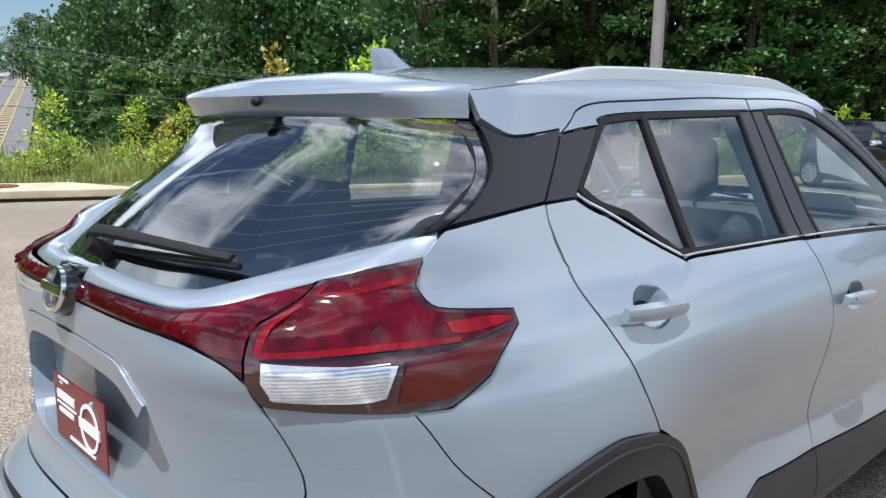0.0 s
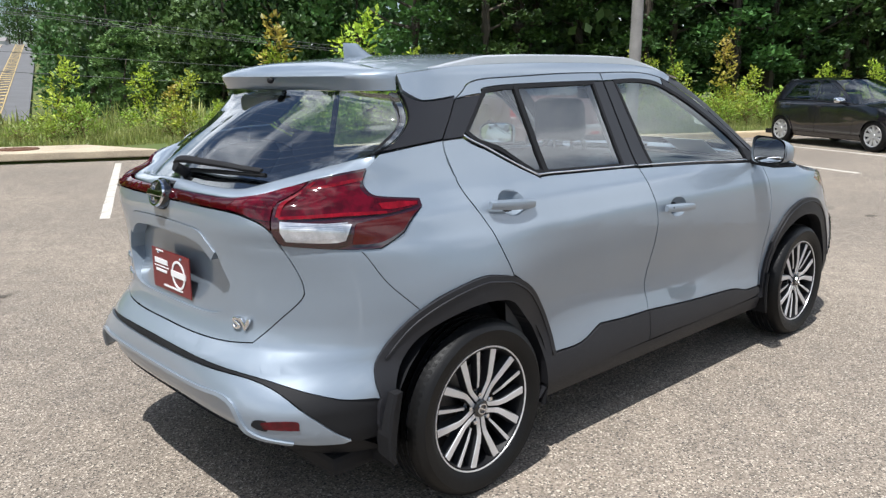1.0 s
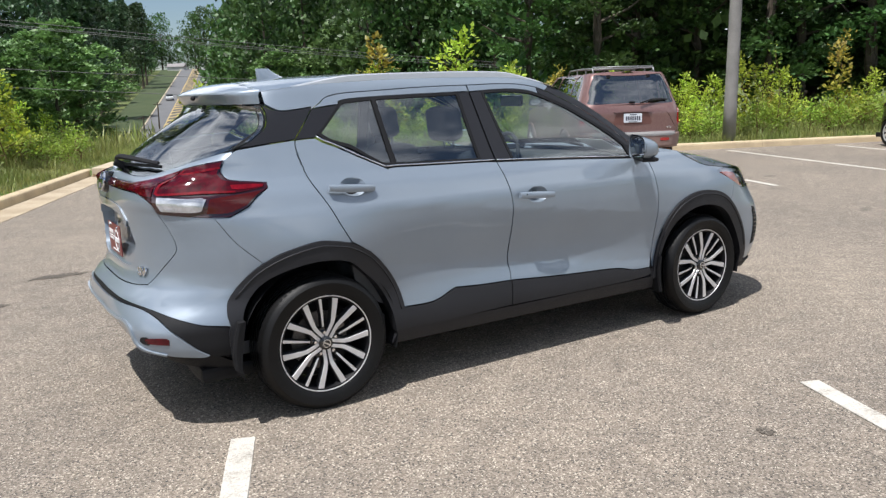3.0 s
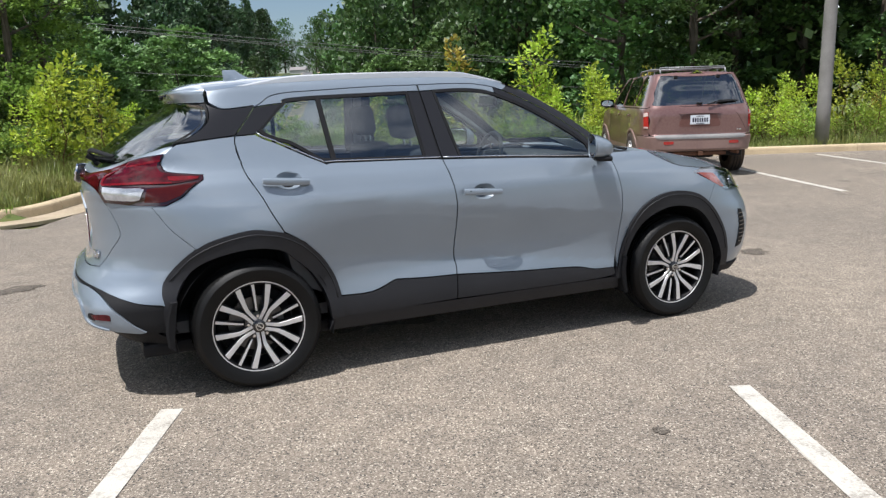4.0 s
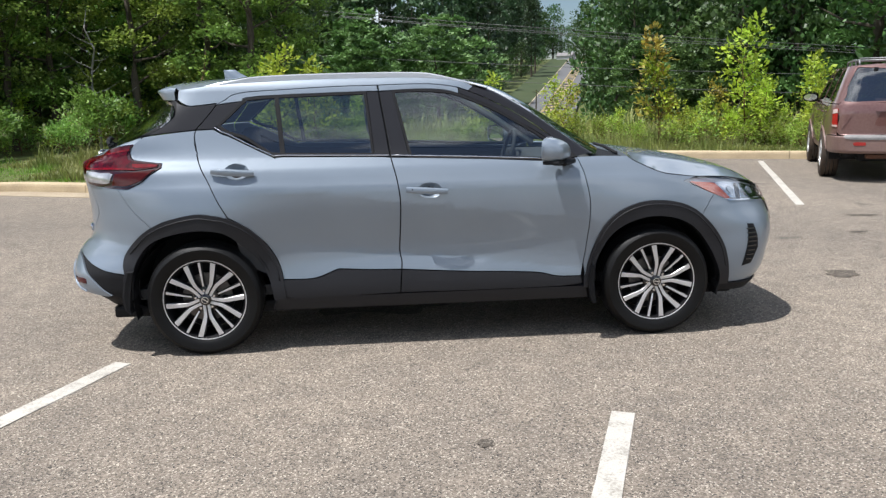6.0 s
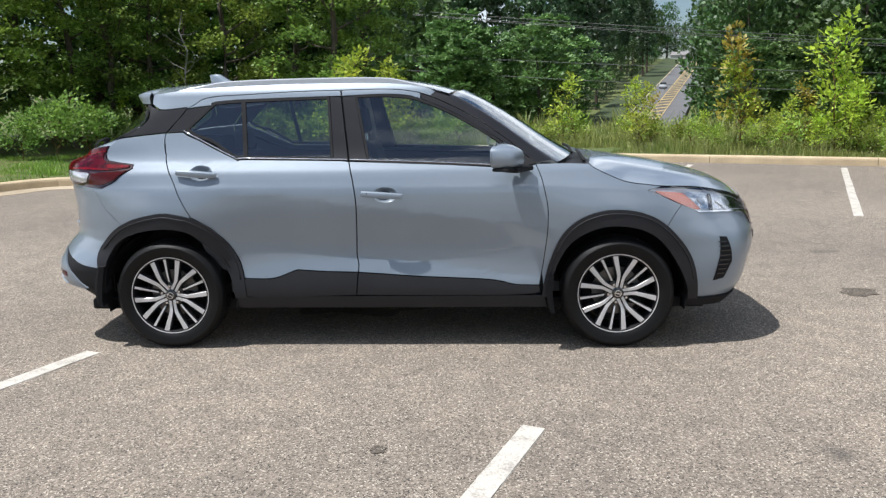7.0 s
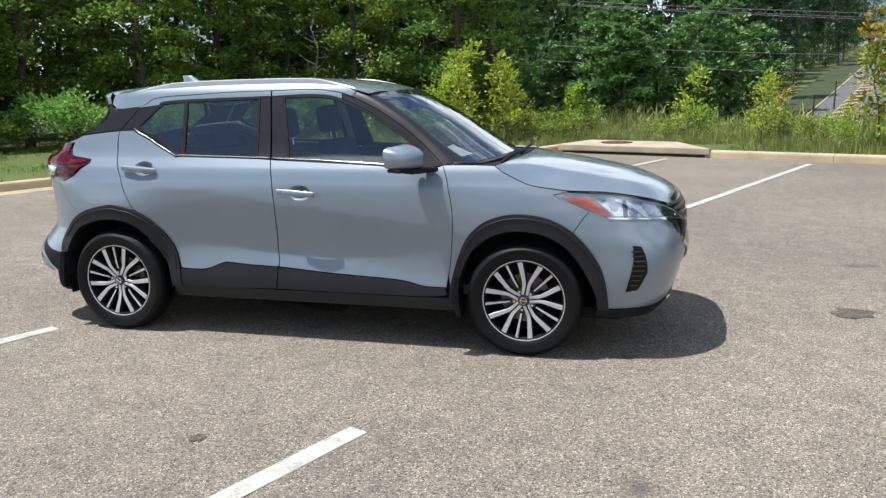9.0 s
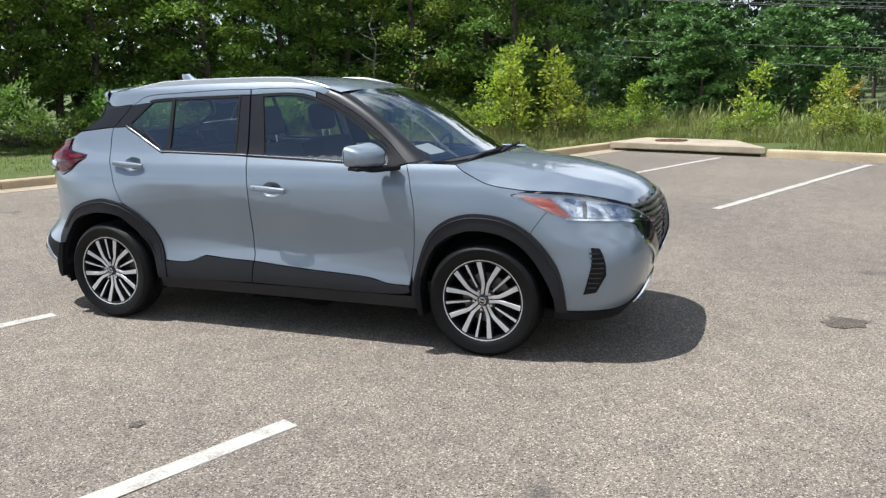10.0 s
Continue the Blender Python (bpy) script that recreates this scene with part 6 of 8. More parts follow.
ROOF_MID = Curve((-0.14, 1.54), (0.0, 1.553), (0.2, 1.566), (0.6, 1.578), (1.0, 1.577), (1.3, 1.563), (1.5, 1.536), (1.66, 1.497), (1.72, 1.479))


def edge_point(x):
    z = float(ROOF_EDGE(x))
    y = -float(half_width(x, z)) * (1.0 if x > 0.25 else float(-skin(q_at(x, z, 0, 0.05, 2.95), z)[1] / half_width(x, z)))
    return Vector((x, y, z))


def roof_row(x, cols=21):
    e = edge_point(x)
    out = []
    front = 0.07 * np.clip((x - 1.2) / 0.46, 0, 1)
    for k in range(cols):
        p = -1 + 2 * k / (cols - 1)
        crown = 1 - abs(p) ** 2.6
        xx = x + front * (1 - p * p)
        out.append(Vector((xx, -e.y * p, e.z + (float(ROOF_MID(min(xx, 1.72))) - e.z) * crown)))
    return out


roof = loft("roof", [roof_row(-0.125 + (1.655 + 0.125) * k / 44) for k in range(45)], PAINT, car)
ROOF_LOW = sides([(1.575, 1.478)]) + [S(x, float(ROOF_EDGE(x))) for x in (1.5, 1.3, 1.0, 0.6, 0.2, 0.0, -0.12)]
both("roof_side", polyline(ROOF_LOW, [S(-0.12, 1.434), S(-0.09, 1.414), S(-0.05, 1.40), S(0.04, 1.406), S(0.098, 1.413)], DRIP_R, DRIP_F, DRIP_A[:1] + [S(1.545, 1.455)]), PAINT, car, gap=0.0015, depth=0.02)

# windscreen and its black pillars
PILLAR_OUT = [np.array(skin(*S(x, z))) for x, z in ((1.486, 1.476), (1.605, 1.43), (1.794, 1.336), (2.001, 1.197), (2.151, 1.068))]
PILLAR_IN = [np.array(p) for p in ((1.655, -0.505, 1.468), (1.755, -0.53, 1.42), (1.935, -0.573, 1.308), (2.12, -0.622, 1.175), (2.285, -0.665, 1.068))]
out_curve, in_curve = spline(PILLAR_OUT, 8), spline(PILLAR_IN, 8)
for s in (-1, 1):
    rows = []
    for k in range(6):
        t = k / 5
        rows.append([Vector((*(a + (b - a) * t + np.array([0.012, -0.012, 0.012]) * math.sin(math.pi * t)),)) * 1.0 for a, b in zip(out_curve, in_curve)])
    if s > 0:
        rows = [[Vector((p.x, -p.y, p.z)) for p in r] for r in rows]
    loft("windscreen_pillar", rows, SATIN, car, "satin black windscreen pillar", flip=s < 0)
rows = []
for p in in_curve:
    t = (p[2] - 1.068) / 0.40
    bow = 0.085 + 0.05 * (1 - t)
    rows.append([Vector((p[0] + bow * (1 - c * c), -p[1] * c, p[2] + 0.02 * (1 - c * c))) for c in [-1 + 2 * k / 20 for k in range(21)]])
screen = loft("windscreen", rows, GLASS_SCREEN, car, "clear raked windscreen")
for j0, j1, name in ((0, 3, "screen_border"), (29, 32, "screen_border")):
    band = [[p + Vector((-0.006, 0, -0.006)) for p in r] for r in rows[j0:j1 + 1]]
    loft(name, band, GLOSS_BLACK, screen, "black printed glass border")

# bonnet: from its edge on the fender to the middle, with two raised lines
HOOD_MID = Curve((2.36, 1.082), (2.56, 1.073), (2.78, 1.046), (3.0, 1.008), (3.22, 0.955), (3.34, 0.91), (3.42, 0.858), (3.46, 0.80))
hood_edge = [np.array(skin(*p)) for p in polyline(HOOD_EDGE, closed=False)] + [np.array(skin(*HOOD_EDGE[-1]))]
rows = []
n_edge = len(hood_edge)
for k, e in enumerate(hood_edge):
    t = k / (n_edge - 1)
    mid_x = 2.52 + (3.45 - 2.52) * t ** 0.92
    row = []
    for j in range(25):
        p = -1 + 2 * j / 24
        c = 1 - abs(p) ** 2.3
        ridge = 0.008 * math.exp(-((abs(p) - 0.62) / 0.10) ** 2) * math.sin(math.pi * min(1, t * 1.05))
        x = e[0] + (mid_x - e[0]) * (1 - p * p)
        row.append(Vector((x, -e[1] * p, e[2] + (float(HOOD_MID(mid_x)) - e[2]) * c + ridge)))
    rows.append(row)
hood = loft("bonnet", rows, PAINT, car, "light grey bonnet with soft ridges")
lip = [[p.copy() for p in rows[-1]], [p + Vector((0.005, 0, -0.02)) for p in rows[-1]], [p + Vector((-0.03, 0, -0.035)) for p in rows[-1]]]
loft("bonnet_lip", lip, PAINT, hood)
for s in (-1, 1):
    v, f = tube([(p[0], -s * p[1], p[2] - 0.001) for p in hood_edge[:-3]], 0.0026, 6)
    link_mesh("bonnet_gap", v, f, GLOSS_BLACK, hood)
rear_lip = [[p + Vector((-0.02, 0, -0.045)) for p in rows[0]], [p.copy() for p in rows[0]]]
loft("bonnet_lip", rear_lip, PAINT, hood)
# cowl between bonnet and screen
cowl_rows = [[Vector((p[0] + 0.11 * (1 - c * c) - 0.03, -p[1] * c * 1.02, 1.052)) for c in [-1 + k / 10 for k in range(21)]] for p in [in_curve[-1]]]
cowl_rows.append([Vector((p.x + 0.20, p.y, 1.048)) for p in cowl_rows[0]])
loft("cowl", cowl_rows, BLACK, car, "black cowl below the windscreen")

# spoiler over the rear window


def spoiler():
    qs = np.linspace(0, S(-0.135, 1.45)[0], 31)
    rim, low = [], []
    for q in qs:
        for z, store, out in ((1.490, rim, 0.066), (1.434, low, -0.022)):
            p = skin(q, z) + normal(q, z) * out * np.array([1, 0.35, 0])
            if q < 1e-6:
                p[1] = 0
            store.append(Vector(p))
    rows = []
    for q, r, l in zip(qs, rim, low):
        j = Vector((-0.125, r.y * 0.985, float(roof_row(-0.125, 3)[1].z)))
        e = edge_point(-0.125)
        j.z = e.z + (float(ROOF_MID(-0.125)) - e.z) * (1 - min(1, abs(j.y / e.y)) ** 2.6)
        j.y = max(j.y, e.y)
        top = [j.lerp(r, k / 6) + Vector((0, 0, 0.012 * math.sin(math.pi * k / 6))) for k in range(7)]
        face = [r + Vector((-0.004, 0, -0.008)), r.lerp(l, 0.35) + Vector((-0.006, 0, 0)), r.lerp(l, 0.8), l]
        under = [l + Vector((0.03, 0, -0.003))]
        rows.append(top + face + under)
    full = [[Vector((p.x, -p.y, p.z)) for p in r] for r in rows[:0:-1]] + rows
    ob = loft("spoiler", full, PAINT, tailgate, "grey roof spoiler over the rear window", flip=True)
    ob.data.set_sharp_from_angle(angle=radians(50))
    bm = bmesh.new()
    bmesh.ops.create_uvsphere(bm, u_segments=10, v_segments=6, radius=0.012, matrix=Matrix.Translation((-0.292, 0.0, 1.468)) @ Matrix.Diagonal((1, 1.4, 1, 1)))
    part("washer_nozzle", bm, BLACK, ob, "small black washer nozzle", smooth=True)


spoiler()

# roof rails
for s in (-1, 1):
    v, f = [], []
    pts, m = [], 26
    for k in range(m):
        t = k / (m - 1)
        x = 0.03 + 1.53 * t
        e = edge_point(x)
        rise = 0.026 * min(1.0, math.sin(math.pi * t) * 1.9) ** 1.3
        pts.append((x, (e.y + 0.022) * (1 if s < 0 else -1), e.z + 0.006 + rise))
    for k, (x, y, z) in enumerate(pts):
        e = edge_point(x)
        t = k / (m - 1)
        w = 0.006 + 0.014 * min(1.0, math.sin(math.pi * t) * 2.2)
        zb = e.z - 0.012
        sg = 1 if y > 0 else -1
        v += [(x, y + sg * w, zb), (x, y + sg * w * 0.9, z - 0.006), (x, y + sg * w * 0.4, z), (x, y - sg * w * 0.5, z), (x, y - sg * w, z - 0.008), (x, y - sg * w, zb)]
    for k in range(m - 1):
        for j in range(6):
            a, b = k * 6 + j, k * 6 + (j + 1) % 6
            q = (a, b, b + 6, a + 6)
            f.append(q if s < 0 else q[::-1])
    f += [tuple(range(6)), tuple(range((m - 1) * 6, m * 6))]
    link_mesh("roof_rail", v, f, SILVER, car, smooth=False)

# aerial fin
fin_rows = []
for k in range(9):
    t = k / 8
    x0, x1 = 0.052 - 0.004 * t, 0.245 - 0.125 * t ** 0.6
    w = 0.024 * (1 - t) ** 0.7 + 0.004
    z = 1.556 + 0.058 * t
    fin_rows.append([Vector((x0 + (x1 - x0) * u, w * math.sin(math.pi * u) ** 0.6 * sgn, z)) for u, sgn in [(0, 1), (0.08, 1), (0.3, 1), (0.6, 1), (0.85, 1), (1, 1), (0.85, -1), (0.6, -1), (0.3, -1), (0.08, -1), (0, 1)]])
loft("aerial_fin", fin_rows, PAINT, car, "grey shark-fin aerial", flip=True)

# ---- inner shell, floor and wheel wells: what shows dark in the gaps ----
both("inner_shell", polyline([(0.0, 1.06), (0.38, 1.0), (0.60, 0.97)], [S(-0.3, 1.2), S(0.0, 1.2), S(0.1, 1.2), S(0.40, 1.09), S(1.07, 1.07), S(2.2, 1.04), S(2.45, 1.03), S(2.7, 0.92), S(3.05, 0.86)], [(2.66, 0.80), (3.0, 0.78)], [(3.0, 0.27), (2.32, 0.27)],
                             ARCH_FRONT_IN[::-1], [S(2.2, 0.26), S(0.42, 0.26)], ARCH_REAR_IN[::-1], [(0.60, 0.27), (0.0, 0.3)]), BLACK, car, lift=lambda q, z: -0.03 - 0.05 * np.clip((0.85 - q) / 0.1, 0, 1), depth=0, gap=0, label="dark body shell behind the panels")
part("underbody", box_bm((-0.55, -0.70, 0.20), (3.15, 0.70, 0.27), 0.02), BLACK, car, "dark underbody")


def wheel_well(cx, s):
    """A dark liner that arches over the tyre."""
    verts, faces, n = [], [], 21
    for k in range(n):
        a = math.pi * (-0.08 + 1.16 * k / (n - 1))
        for y in (0.815, 0.45):
            verts.append((cx + 0.398 * math.cos(a), s * y, 0.315 + 0.398 * math.sin(a)))
    for k in range(n - 1):
        faces.append((2 * k, 2 * k + 1, 2 * k + 3, 2 * k + 2))
    faces.append(tuple(2 * k + 1 for k in range(n)))
    link_mesh("wheel_well", verts, faces, BLACK, car, smooth=False)


def lathe(profile, n=64):
    """Verts and faces of a profile of (radius, y) turned round the y axis."""
    m = len(profile)
    verts = [(r * math.cos(2 * math.pi * k / n), y, r * math.sin(2 * math.pi * k / n)) for k in range(n) for r, y in profile]
    faces = [(k * m + j, k * m + j + 1, ((k + 1) % n) * m + j + 1, ((k + 1) % n) * m + j) for k in range(n) for j in range(m - 1)]
    return verts, faces


def bm_from(verts, faces):
    bm = bmesh.new()
    vs = [bm.verts.new(v) for v in verts]
    for f in faces:
        try:
            bm.faces.new([vs[i] for i in f])
        except ValueError:
            pass
    bmesh.ops.recalc_face_normals(bm, faces=list(bm.faces))
    return bm


def spoke_bm(ang, r0, r1, w0, w1, skew, y0, y1, thick):
    """A tapered spoke from the hub to the rim; its outer face lies at -y."""
    bm = bmesh.new()
    secs = []
    for t in (0.0, 0.3, 0.65, 1.0):
        r = r0 + (r1 - r0) * t
        a = ang + skew * t
        w = w0 + (w1 - w0) * t
        y = y0 + (y1 - y0) * t
        c, sn = math.cos(a), math.sin(a)
        px, pz, tx, tz = r * c, r * sn, -sn, c
        secs.append([bm.verts.new((px + tx * k * w, y + dy, pz + tz * k * w)) for k, dy in ((-0.5, 0), (0.5, 0), (0.72, thick), (-0.72, thick))])
    for a, b in zip(secs, secs[1:]):
        for k in range(4):
            bm.faces.new((a[k], a[(k + 1) % 4], b[(k + 1) % 4], b[k]))
    bm.faces.new(secs[0])
    bm.faces.new(secs[-1][::-1])
    bmesh.ops.recalc_face_normals(bm, faces=list(bm.faces))
    return bm


def bent_spoke_bm(ang, centre, widths, y0, y1, thick, flare=1.35):
    """A spoke along points (outwards, aside) from the hub, with a bend; its machined outer face lies at -y and its flanks widen inwards."""
    bm = bmesh.new()
    secs, n = [], len(centre)
    for k, (r, a) in enumerate(centre):
        (r0, a0), (r1, a1) = centre[max(k - 1, 0)], centre[min(k + 1, n - 1)]
        d = Vector((r1 - r0, a1 - a0)).normalized()
        y, w = y0 + (y1 - y0) * k / (n - 1), widths[k]
        row = []
        for side, dy in ((-0.5, 0.002), (-0.44, 0), (0.44, 0), (0.5, 0.002), (0.5 * flare, thick), (-0.5 * flare, thick)):
            rr, aa = r - d.y * side * w, a + d.x * side * w
            row.append(bm.verts.new((rr * math.cos(ang) - aa * math.sin(ang), y + dy, rr * math.sin(ang) + aa * math.cos(ang))))
        secs.append(row)
    for a, b in zip(secs, secs[1:]):
        for k in range(6):
            bm.faces.new((a[k], a[(k + 1) % 6], b[(k + 1) % 6], b[k]))
    bm.faces.new(secs[0])
    bm.faces.new(secs[-1][::-1])
    bmesh.ops.recalc_face_normals(bm, faces=list(bm.faces))
    return bm


def build_wheel():
    """A wheel whose outer face looks to -y, round the origin."""
    root = new("wheel")
    R, r = 0.322, 0.232
    prof = [(r - 0.004, -0.082), (r + 0.006, -0.092), (r + 0.03, -0.101), (r + 0.06, -0.104), (R - 0.022, -0.098), (R - 0.008, -0.085), (R, -0.066), (R + 0.001, -0.04), (R + 0.001, 0.04), (R, 0.066), (R - 0.02, 0.09), (r + 0.02, 0.1), (r - 0.004, 0.085)]
    tyre = part("tyre", bm_from(*lathe(prof, 72)), RUBBER, root, "black road tyre with grooved tread", smooth=True)
    for k, y in enumerate((-0.045, -0.015, 0.015, 0.045)):
        bm = bm_from(*lathe([(R - 0.004, y - 0.004), (R + 0.0022, y - 0.0045), (R + 0.0022, y + 0.0045), (R - 0.004, y + 0.004)], 72))
        part("tread_groove", bm, GLOSS_BLACK, tyre)
    verts, faces = [], []
    for k in range(72):
        for sgn in (-1, 1):
            a0 = 2 * math.pi * k / 72
            y0, y1 = sgn * 0.052, sgn * 0.084
            i = len(verts)
            for a, y, rr in ((a0, y0, R + 0.003), (a0 + 0.045, y0, R + 0.003), (a0 + 0.045, y1, R - 0.006), (a0, y1, R - 0.006)):
                verts.append((rr * math.cos(a), y, rr * math.sin(a)))
            faces.append((i, i + 1, i + 2, i + 3))
    tagged(link_mesh("tread", verts, faces, RUBBER, tyre), kind="stuff")
    rim = part("rim", bm_from(*lathe([(r, -0.082), (r - 0.004, -0.086), (r - 0.012, -0.085), (r - 0.016, -0.078), (r - 0.026, -0.03), (r - 0.03, 0.07)], 72)), DARK_ALLOY, root, "dark alloy rim", smooth=True)
    part("rim_lip", bm_from(*lathe([(r + 0.001, -0.083), (r - 0.001, -0.0885), (r - 0.0055, -0.088), (r - 0.007, -0.083)], 72)), ALLOY, rim, "machined rim lip", smooth=True)
    for k in range(5):
        g = radians(90 + 72 * k)
        for way in (-1, 1):
            line = [(0.030, way * 0.0125), (0.075, way * 0.0125), (0.098, way * 0.0145), (0.125, way * 0.0235), (r - 0.011, way * 0.063)]
            part("spoke", bent_spoke_bm(g, line, (0.017, 0.018, 0.02, 0.023, 0.03), -0.070, -0.083, 0.003, 1.0), ALLOY, rim)
            part("spoke_flank", bent_spoke_bm(g, line, (0.019, 0.02, 0.022, 0.025, 0.032), -0.0675, -0.0805, 0.03), POCKET, rim, "dark painted spoke flank")
        line = [(0.078, 0.0), (0.12, 0.0), (r - 0.011, 0.0)]
        part("thin_spoke", bent_spoke_bm(g + radians(36), line, (0.009, 0.011, 0.016), -0.068, -0.082, 0.003, 1.0), ALLOY, rim)
        part("spoke_flank", bent_spoke_bm(g + radians(36), line, (0.011, 0.013, 0.018), -0.0655, -0.0795, 0.028), POCKET, rim, "dark painted spoke flank")
        a = g + radians(36)
        bm = bmesh.new()
        bmesh.ops.create_cone(bm, cap_ends=True, segments=6, radius1=0.009, radius2=0.008, depth=0.02, matrix=Matrix.Translation((0.054 * math.cos(a), -0.068, 0.054 * math.sin(a))) @ Matrix.Rotation(radians(90), 4, "X"))
        part("wheel_nut", bm, CHROME, rim)
    bm = bm_from(*lathe([(0.0, -0.084), (0.024, -0.083), (0.032, -0.079), (0.036, -0.06), (0.07, -0.055), (0.075, -0.03)], 32))
    cap = part("hub_cap", bm, GLOSS_BLACK, rim, "black hub cap with a silver ring", smooth=True)
    part("cap_ring", bm_from(*lathe([(0.015, -0.0835), (0.016, -0.0875), (0.02, -0.087), (0.021, -0.0835)], 28)), CHROME, cap)
    part("cap_bar", box_bm((-0.021, -0.0875, -0.003), (0.021, -0.083, 0.003)), CHROME, cap)
    part("brake_disc", bm_from(*lathe([(0.03, -0.005), (0.14, -0.005), (0.14, 0.012), (0.03, 0.012)], 40)), STEEL, root, "grey steel brake disc")
    part("caliper", box_bm((0.07, -0.02, -0.06), (0.15, 0.05, 0.06), 0.012), DARK_ALLOY, root)
    part("inner_barrel", bm_from(*lathe([(0.03, 0.05), (0.19, 0.05), (0.195, 0.085)], 32)), BLACK, root)
    return root


wheel = build_wheel()
WHEEL_Y = 0.756
placed = False
for cx, s in ((0.0, -1), (2.62, -1), (0.0, 1), (2.62, 1)):
    m = Matrix.Translation((cx, s * WHEEL_Y, 0.322)) @ Matrix.Rotation(0 if s < 0 else math.pi, 4, "Z") @ Matrix.Rotation(radians({0.0: 31, 2.62: 10.4}[cx] + (0 if s < 0 else 20)), 4, "Y")
    if not placed:
        wheel.matrix_basis = m
        w = wheel
        placed = True
    else:
        w = copy_thing(wheel, m)
    w.parent = car
    wheel_well(cx, s)

# mud flaps behind the wheels: curved sheets that follow the arch
def mud_flap(xz, y0, y1, s):
    bm = bmesh.new()
    rows = []
    for (x0, z), (x1, _) in zip(xz[0], xz[1]):
        rows.append([bm.verts.new((x, s * y, z)) for x, y in ((x0, y1 - 0.004), (x0 + 0.012, y1), (x1, y1 - 0.006), (x1, y0), (x0 + 0.01, y0))])
    for a, b in zip(rows, rows[1:]):
        for k in range(5):
            bm.faces.new((a[k], a[(k + 1) % 5], b[(k + 1) % 5], b[k]))
    bm.faces.new(rows[0])
    bm.faces.new(rows[-1][::-1])
    bmesh.ops.recalc_face_normals(bm, faces=list(bm.faces))
    return part("mud_flap", bm, BLACK, car, "black mud flap")


for s in (-1, 1):
    mud_flap((((-0.415, 0.50), (-0.435, 0.43), (-0.446, 0.36), (-0.44, 0.285), (-0.42, 0.262)), ((-0.378, 0), (-0.392, 0), (-0.404, 0), (-0.41, 0), (-0.405, 0))), 0.785, 0.858, s)
    mud_flap((((2.225, 0.43), (2.21, 0.36), (2.215, 0.28), (2.235, 0.205)), ((2.255, 0), (2.245, 0), (2.25, 0), (2.262, 0))), 0.72, 0.842, s)

# ---- door handles ----
def handle_bm(length, height, reach, s):
    """A pull handle bowed outwards, tapering to its ends."""
    bm = bmesh.new()
    rows = []
    for k in range(13):
        t = k / 12
        x = length * (t - 0.5)
        e = math.sin(math.pi * (0.1 + 0.8 * t)) ** 0.55
        h = height * (0.55 + 0.45 * e)
        o = reach * (0.45 + 0.55 * e)
        rows.append([bm.verts.new((x, s * yy, zz)) for yy, zz in ((o * 0.45, -h * 0.5), (o, -h * 0.3), (o * 1.06, 0.1 * h), (o * 0.9, h * 0.42), (o * 0.45, h * 0.5))])
    for a, b in zip(rows, rows[1:]):
        for k in range(5):
            bm.faces.new((a[k], a[(k + 1) % 5], b[(k + 1) % 5], b[k]))
    bm.faces.new(rows[0])
    bm.faces.new(rows[-1][::-1])
    bmesh.ops.recalc_face_normals(bm, faces=list(bm.faces))
    return bm


for s in (-1, 1):
    for k, (x, z, tilt) in enumerate(HANDLES):
        base = Vector(skin(*S(x, z)))
        n = Vector(normal(*S(x, z)))
        if s > 0:
            base.y, n.y = -base.y, -n.y
        turn = Matrix.Translation(base) @ Matrix.Rotation(radians(tilt), 4, "Y") @ Matrix.Rotation(radians(14 if k == 0 else 8) * -s, 4, "X")
        panel("handle_dish", dish_outline(k), PAINT, doors[s][k], side=s, lift=dish_depth(k), depth=0, gap=-0.0034, dq=0.01, dz=0.007, own_normals=True)
        h = part("handle", handle_bm(0.235, 0.04, 0.042, s), PAINT, doors[s][k], "grey door handle", smooth=True)
        h.matrix_local = turn
    bm = bmesh.new()
    kp = Vector(skin(*S(1.20, 0.918)))
    bmesh.ops.create_uvsphere(bm, u_segments=12, v_segments=6, radius=0.007, matrix=Matrix.Translation((1.19, s * (abs(kp.y) + 0.034), 0.912)))
    part("lock_button", bm, BLACK, doors[s][1], "small black lock button")

# ---- door mirrors ----
def mirror_shell(s):
    """A rounded, wedge-shaped shell: flat glass side to the rear, swept towards the front."""
    bm = bmesh.new()
    rows = []
    for k in range(9):
        t = k / 8
        x = 0.0 + 0.118 * t
        grow = math.cos(t * math.pi / 2) ** 0.5
        w, h = 0.116 * (0.5 + 0.5 * grow), 0.066 * (0.3 + 0.7 * grow)
        zc, yc = 0.004 - 0.016 * t, -0.026 * t
        ring = []
        for j in range(20):
            a = 2 * math.pi * j / 20
            c, n = math.cos(a), math.sin(a)
            c, n = math.copysign(abs(c) ** 0.45, c), math.copysign(abs(n) ** 0.5, n)
            ring.append(bm.verts.new((x + 0.012 * c * (1 - t), s * (yc + w * c), zc + h * n * (1.0 - 0.12 * c))))
        rows.append(ring)
    for a, b in zip(rows, rows[1:]):
        for j in range(20):
            bm.faces.new((a[j], a[(j + 1) % 20], b[(j + 1) % 20], b[j]))
    bm.faces.new(rows[-1])
    bmesh.ops.recalc_face_normals(bm, faces=list(bm.faces))
    return bm


